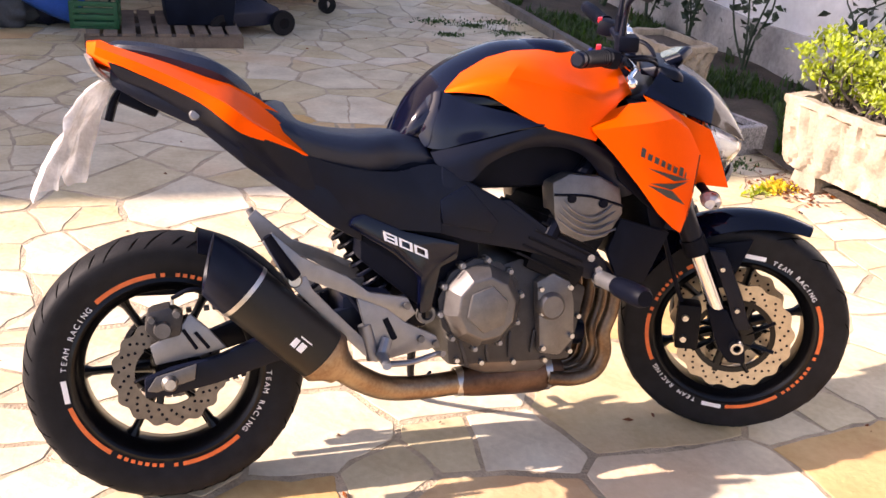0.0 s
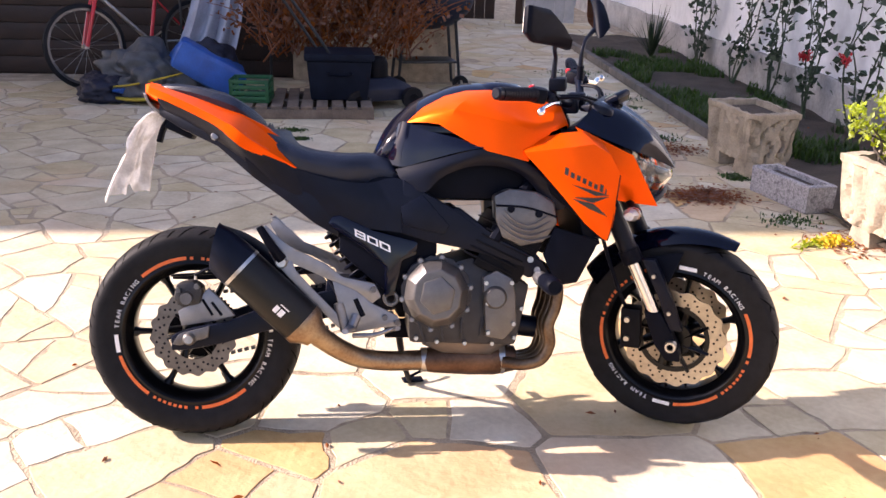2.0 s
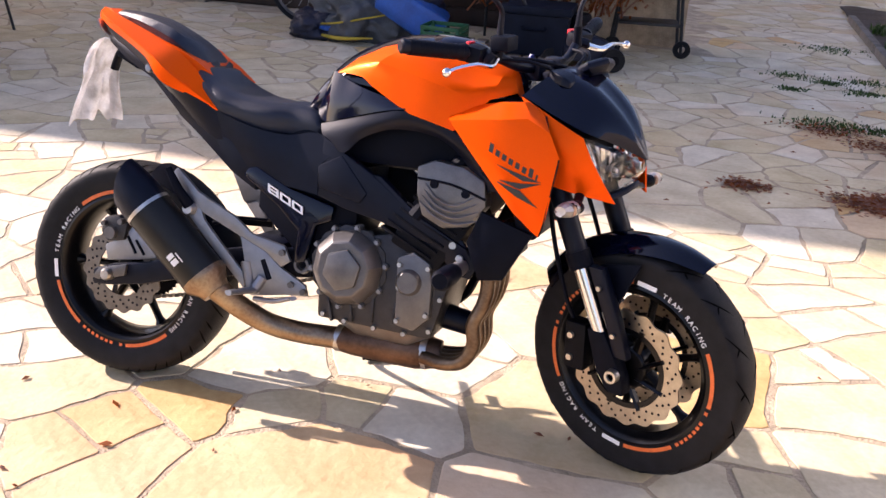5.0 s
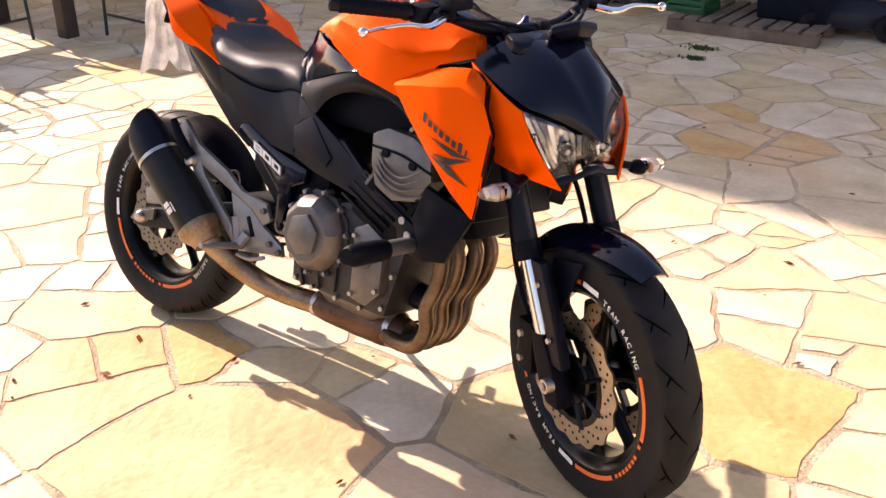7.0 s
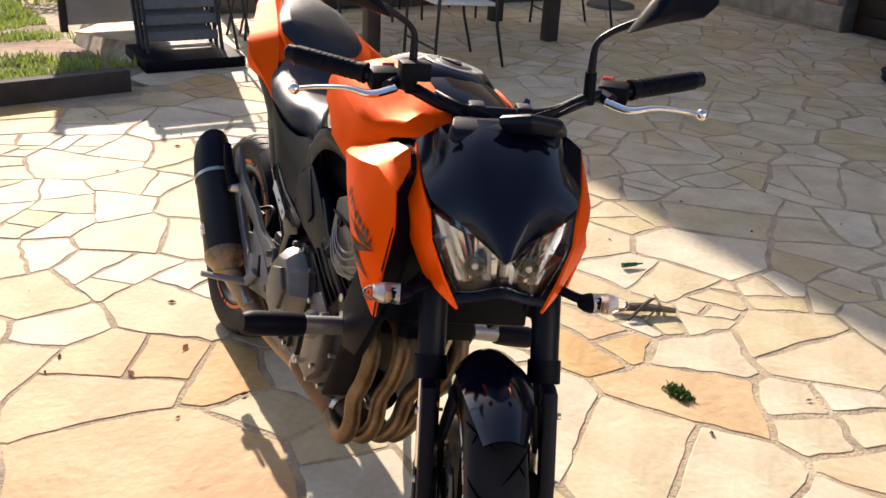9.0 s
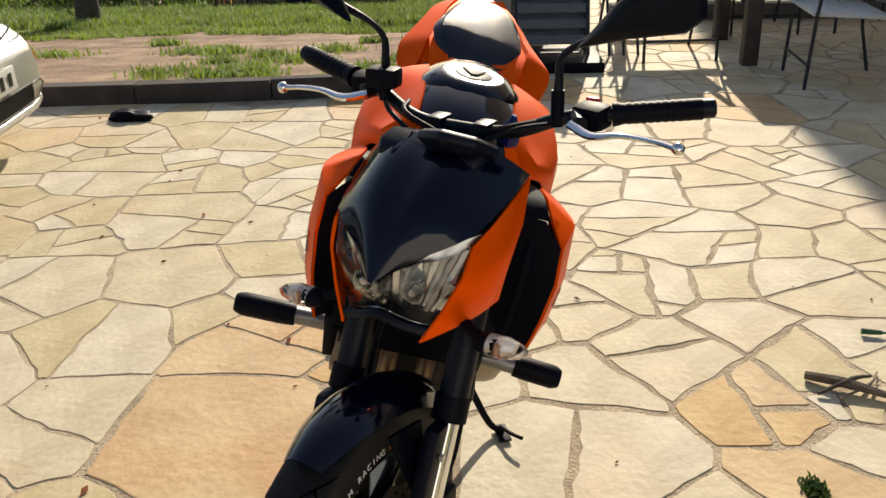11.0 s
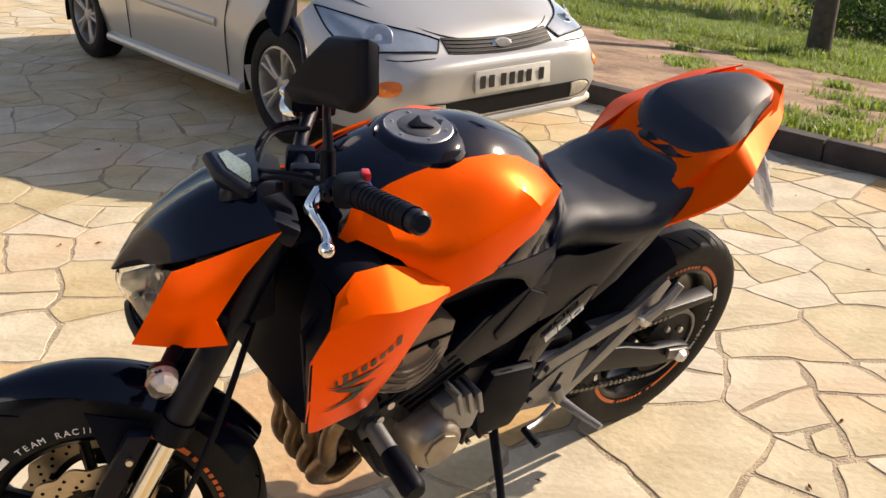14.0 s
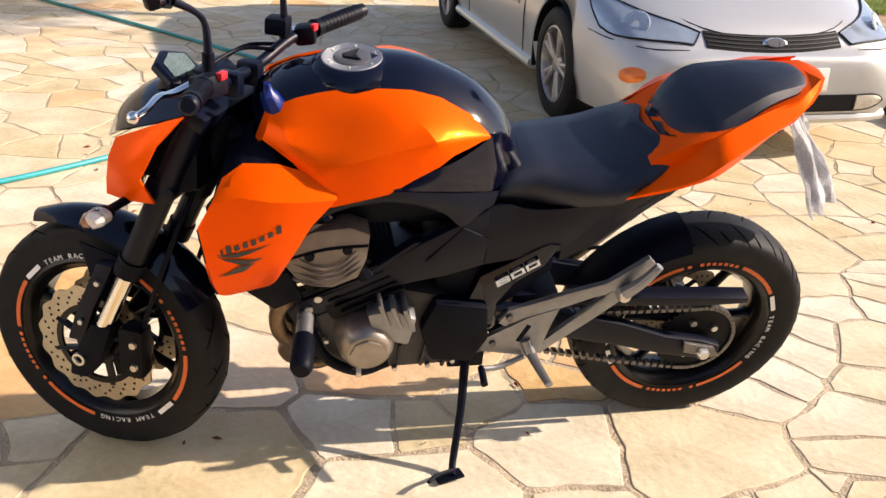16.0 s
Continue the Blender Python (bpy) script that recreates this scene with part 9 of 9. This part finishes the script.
def debris():
    """Crumbs of leaf, twig and grit lying about on the flags."""
    r = random.Random(64)
    v, f = [], []
    for _ in range(190):
        x, y = r.uniform(-2.6, 2.9), r.uniform(-3.5, 5.5)
        p = Vector((x, y, 0.004))
        a, s = r.uniform(0, 6.3), r.uniform(0.003, 0.011)
        e1, e2 = Vector((math.cos(a), math.sin(a), 0)) * s * r.uniform(1, 2.2), Vector((-math.sin(a), math.cos(a), 0)) * s * 0.6
        b = len(v)
        v += [p - e1, p - e2, p + e1, p + e2, p + Vector((0, 0, s * 0.8))]
        f += [(b, b + 1, b + 4), (b + 1, b + 2, b + 4), (b + 2, b + 3, b + 4), (b + 3, b, b + 4)]
    me = bpy.data.meshes.new("paving_debris")
    me.from_pydata(v, [], f)
    me.materials.append(M["leaf_dry"])
    tagged(new("paving_debris", me), "dry brown crumbs of leaf and twig scattered on the flags", "debris", kind="stuff")


debris()


def tree(x, y, seed, h=5.0):
    t = thing("tree", "leafy tree with a grey-brown trunk in the meadow", "tree", "trees in the meadow", at=pose(x, y, bank(kerb_x(y) - x)))
    r = random.Random(seed)
    part("trunk", tube([(0, 0, -0.1), (0.02, 0.03, 1.2), (-0.05, 0.06, 3.4), (0.05, 0.02, h + 0.6)], [0.15, 0.12, 0.105, 0.06], 14, 5), "bark", t)
    tips = []
    bm = bmesh.new()
    for k in range(14):
        a = r.uniform(0, 2 * math.pi)
        b = Vector((0, 0.03, h - r.uniform(0.2, 1.1)))
        e = b + Vector((math.cos(a) * r.uniform(0.6, 1.5), math.sin(a) * r.uniform(0.6, 1.5), r.uniform(0.3, 1.6)))
        merge(bm, tube([b, (b + e) / 2 + Vector((0, 0, 0.15)), e], [0.05, 0.03, 0.012], 7, 4))
        tips += [e, (b + e) / 2, b.lerp(e, 0.75)]
    tagged(part("limb", bm, "bark", t), kind="stuff")
    leaf_mesh("crown", 3600, lambda q: (q.choice(tips) + Vector((q.gauss(0, 0.28), q.gauss(0, 0.28), q.gauss(0, 0.22))), Vector((0, 0, 0))), 0.11, "leaf", seed + 1, t, 0.6)


tree(-8.40, -4.40, 41, 7.6)
tree(-15.5, -8.2, 45, 2.8)
tree(-17.0, -8.5, 49, 2.8)
tree(-18.5, 3.4, 53, 2.6)


def reed_fence():
    f = thing("reed_fence", "low straw-coloured reed screen on dark rails behind the meadow", "fence", at=pose(-12.10, -3.92, -1.06, 0, 0, 3) @ Matrix.Scale(1.72, 4))
    v, fc = [], []
    r = random.Random(31)
    for k in range(1100):
        y = 1.68 * r.random()
        if 0.66 < y < 0.86:
            continue
        w, h, x = r.uniform(0.002, 0.004), 0.27 + r.gauss(0, 0.008), r.uniform(-0.01, 0.01)
        b = len(v)
        v += [(x, y - w, 0), (x, y + w, 0), (x, y + w, h), (x, y - w, h), (x + 0.006, y, 0), (x + 0.006, y, h)]
        fc += [(b, b + 1, b + 2, b + 3), (b, b + 4, b + 5, b + 3), (b + 4, b + 1, b + 2, b + 5)]
    me = bpy.data.meshes.new("reeds")
    me.from_pydata(v, [], fc)
    me.materials.append(M["straw"])
    ob = tagged(new("reeds", me), kind="stuff")
    ob.parent = f
    for y0, y1 in ((0, 0.66), (0.86, 1.68)):
        part("reed_mat", box((0.004, y1 - y0, 0.26), (-0.012, (y0 + y1) / 2, 0.13), 0), "straw", f)
        part("band", box((0.012, y1 - y0, 0.055), (0.012, (y0 + y1) / 2, 0.275), 0.003), "yellow_band", f, "faded yellow cloth band")
        for z in (0.235, 0.305):
            part("rail", tube([(0.024, y0, z), (0.024, y1, z)], 0.006, 6, 1), "table_metal", f)
    for y in (-0.02, 0.30, 0.66, 0.86, 1.22, 1.50, 1.69):
        part("post", box((0.018, 0.018, 0.36), (0.022, y, 0.17), 0.002), "table_metal", f)
    part("gate", box((0.02, 0.19, 0.22), (0.0, 0.76, 0.13), 0.003), "table_metal", f, "dark gate in the screen")


reed_fence()


def far_sheds():
    s = thing("far_shed", "pale sandy garden shed with a flat roof in the distance", "shed", at=pose(-17.0, -4.05, -1.85, 0, 0, 3))
    part("walls", box((3.0, 1.25, 2.4), (0, 0, 1.2), 0.02), "straw", s)
    part("roof", box((3.4, 1.6, 0.12), (0, 0, 2.46), 0.02), "concrete", s)
    part("door", box((0.05, 0.5, 1.5), (1.52, 0.3, 0.75), 0.004), "wood_dark", s)
    h = thing("far_house", "pale rendered low house far beyond the garden", "house", at=pose(-27.0, -11.6, -2.55, 0, 0, 20))
    part("walls", box((4.0, 3.6, 3.2), (0, 0, 1.6), 0.02), "wall", h)
    part("roof", box((4.6, 4.2, 0.2), (0, 0, 3.3), 0.03), "brick", h)
    for y in (-1.0, 0.8):
        part("window", box((0.06, 0.8, 1.0), (2.01, y, 1.7), 0.004), "gate_paint", h)


far_sheds()


def shrubs():
    """Dark shrubs standing behind the reed screen."""
    for k, (x, y) in enumerate(((-12.9, -5.7), (-13.6, -6.8), (-13.6, 0.2), (-14.6, -2.3))):
        s = thing("shrub", "dense dark green shrub behind the reed screen", "shrub", "shrubs behind the screen", at=pose(x, y, bank(kerb_x(y) - x)) @ Matrix.Scale(1.7, 4))
        part("trunk", tube([(0, 0, -0.05), (0.03, 0.02, 0.3), (0.0, 0.05, 0.7)], [0.03, 0.02, 0.01], 7, 3), "bark", s)
        leaf_mesh("crown", 1500, lambda q: (Vector((q.gauss(0, 0.22), q.gauss(0, 0.34), abs(q.gauss(0.25, 0.2)))), Vector((0, 0, 0.3))), 0.06, "leaf", 400 + k, s, 0.6)


shrubs()


def tree_line():
    """A far belt of shrubs and trees that closes the view round the garden."""
    h = thing("far_hedge", "dark green belt of shrubs closing the garden", "hedge", at=pose(0, 0, -2.3))
    r = random.Random(77)
    spots = [(-24 + r.uniform(-3, 3), y, r.uniform(1.5, 3.2)) for y in range(-30, 26, 2)] + [(x, -24 + r.uniform(-3, 3), r.uniform(1.5, 3.2)) for x in range(-22, 24, 2)]
    leaf_mesh("hedge_leaves", 16000, lambda q: ((lambda c: Vector((q.gauss(c[0], 1.0), q.gauss(c[1], 1.2), abs(q.gauss(0, 0.6)) * c[2])))(q.choice(spots)), Vector((0, 0, 0))), 0.5, "leaf", 78, h, 0.7)


tree_line()


# ---- crazy paving: the flags near the motorcycle singly, the rest joined ----
def build_paving():
    pave = thing("paving", "sunlit crazy paving of cream and ochre sandstone flags with sandy joints", "paving", kind="structure")
    cells = paving_cells(-5.6, 3.0, -9.0, 11.0, rng)
    near = []
    for (cx, cy), poly, ochre in cells:
        if not in_yard(cx, cy) or not (cy < WALL_Y - 0.12 or cx > 1.5):
            continue
        made = stone_mesh(poly, rng)
        if made is not None:
            near.append((max(abs(cx - 0.75) / 1.9, abs(cy) / 1.55), made, "stone_ochre" if ochre else "stone"))
    near.sort(key=lambda q: q[0])
    for d, (mid, verts, faces), mat in near[:300]:
        me = bpy.data.meshes.new("flagstone")
        me.from_pydata(verts, [], faces)
        me.materials.append(M[mat])
        ob = new("flagstone", me)
        ob.location = (*mid, 0)
        ob.parent = pave
    for mat in ("stone", "stone_ochre"):
        allv, allf = [], []
        for d, (mid, verts, faces), m in near[300:]:
            if m == mat:
                base = len(allv)
                allv += [(x + mid[0], y + mid[1], z) for x, y, z in verts]
                allf += [tuple(base + i for i in f) for f in faces]
        me = bpy.data.meshes.new("far_flagstones")
        me.from_pydata(allv, [], allf)
        me.materials.append(M[mat])
        ob = tagged(new("far_flagstones", me), kind="stuff")
        ob.parent = pave
    return pave


build_paving()
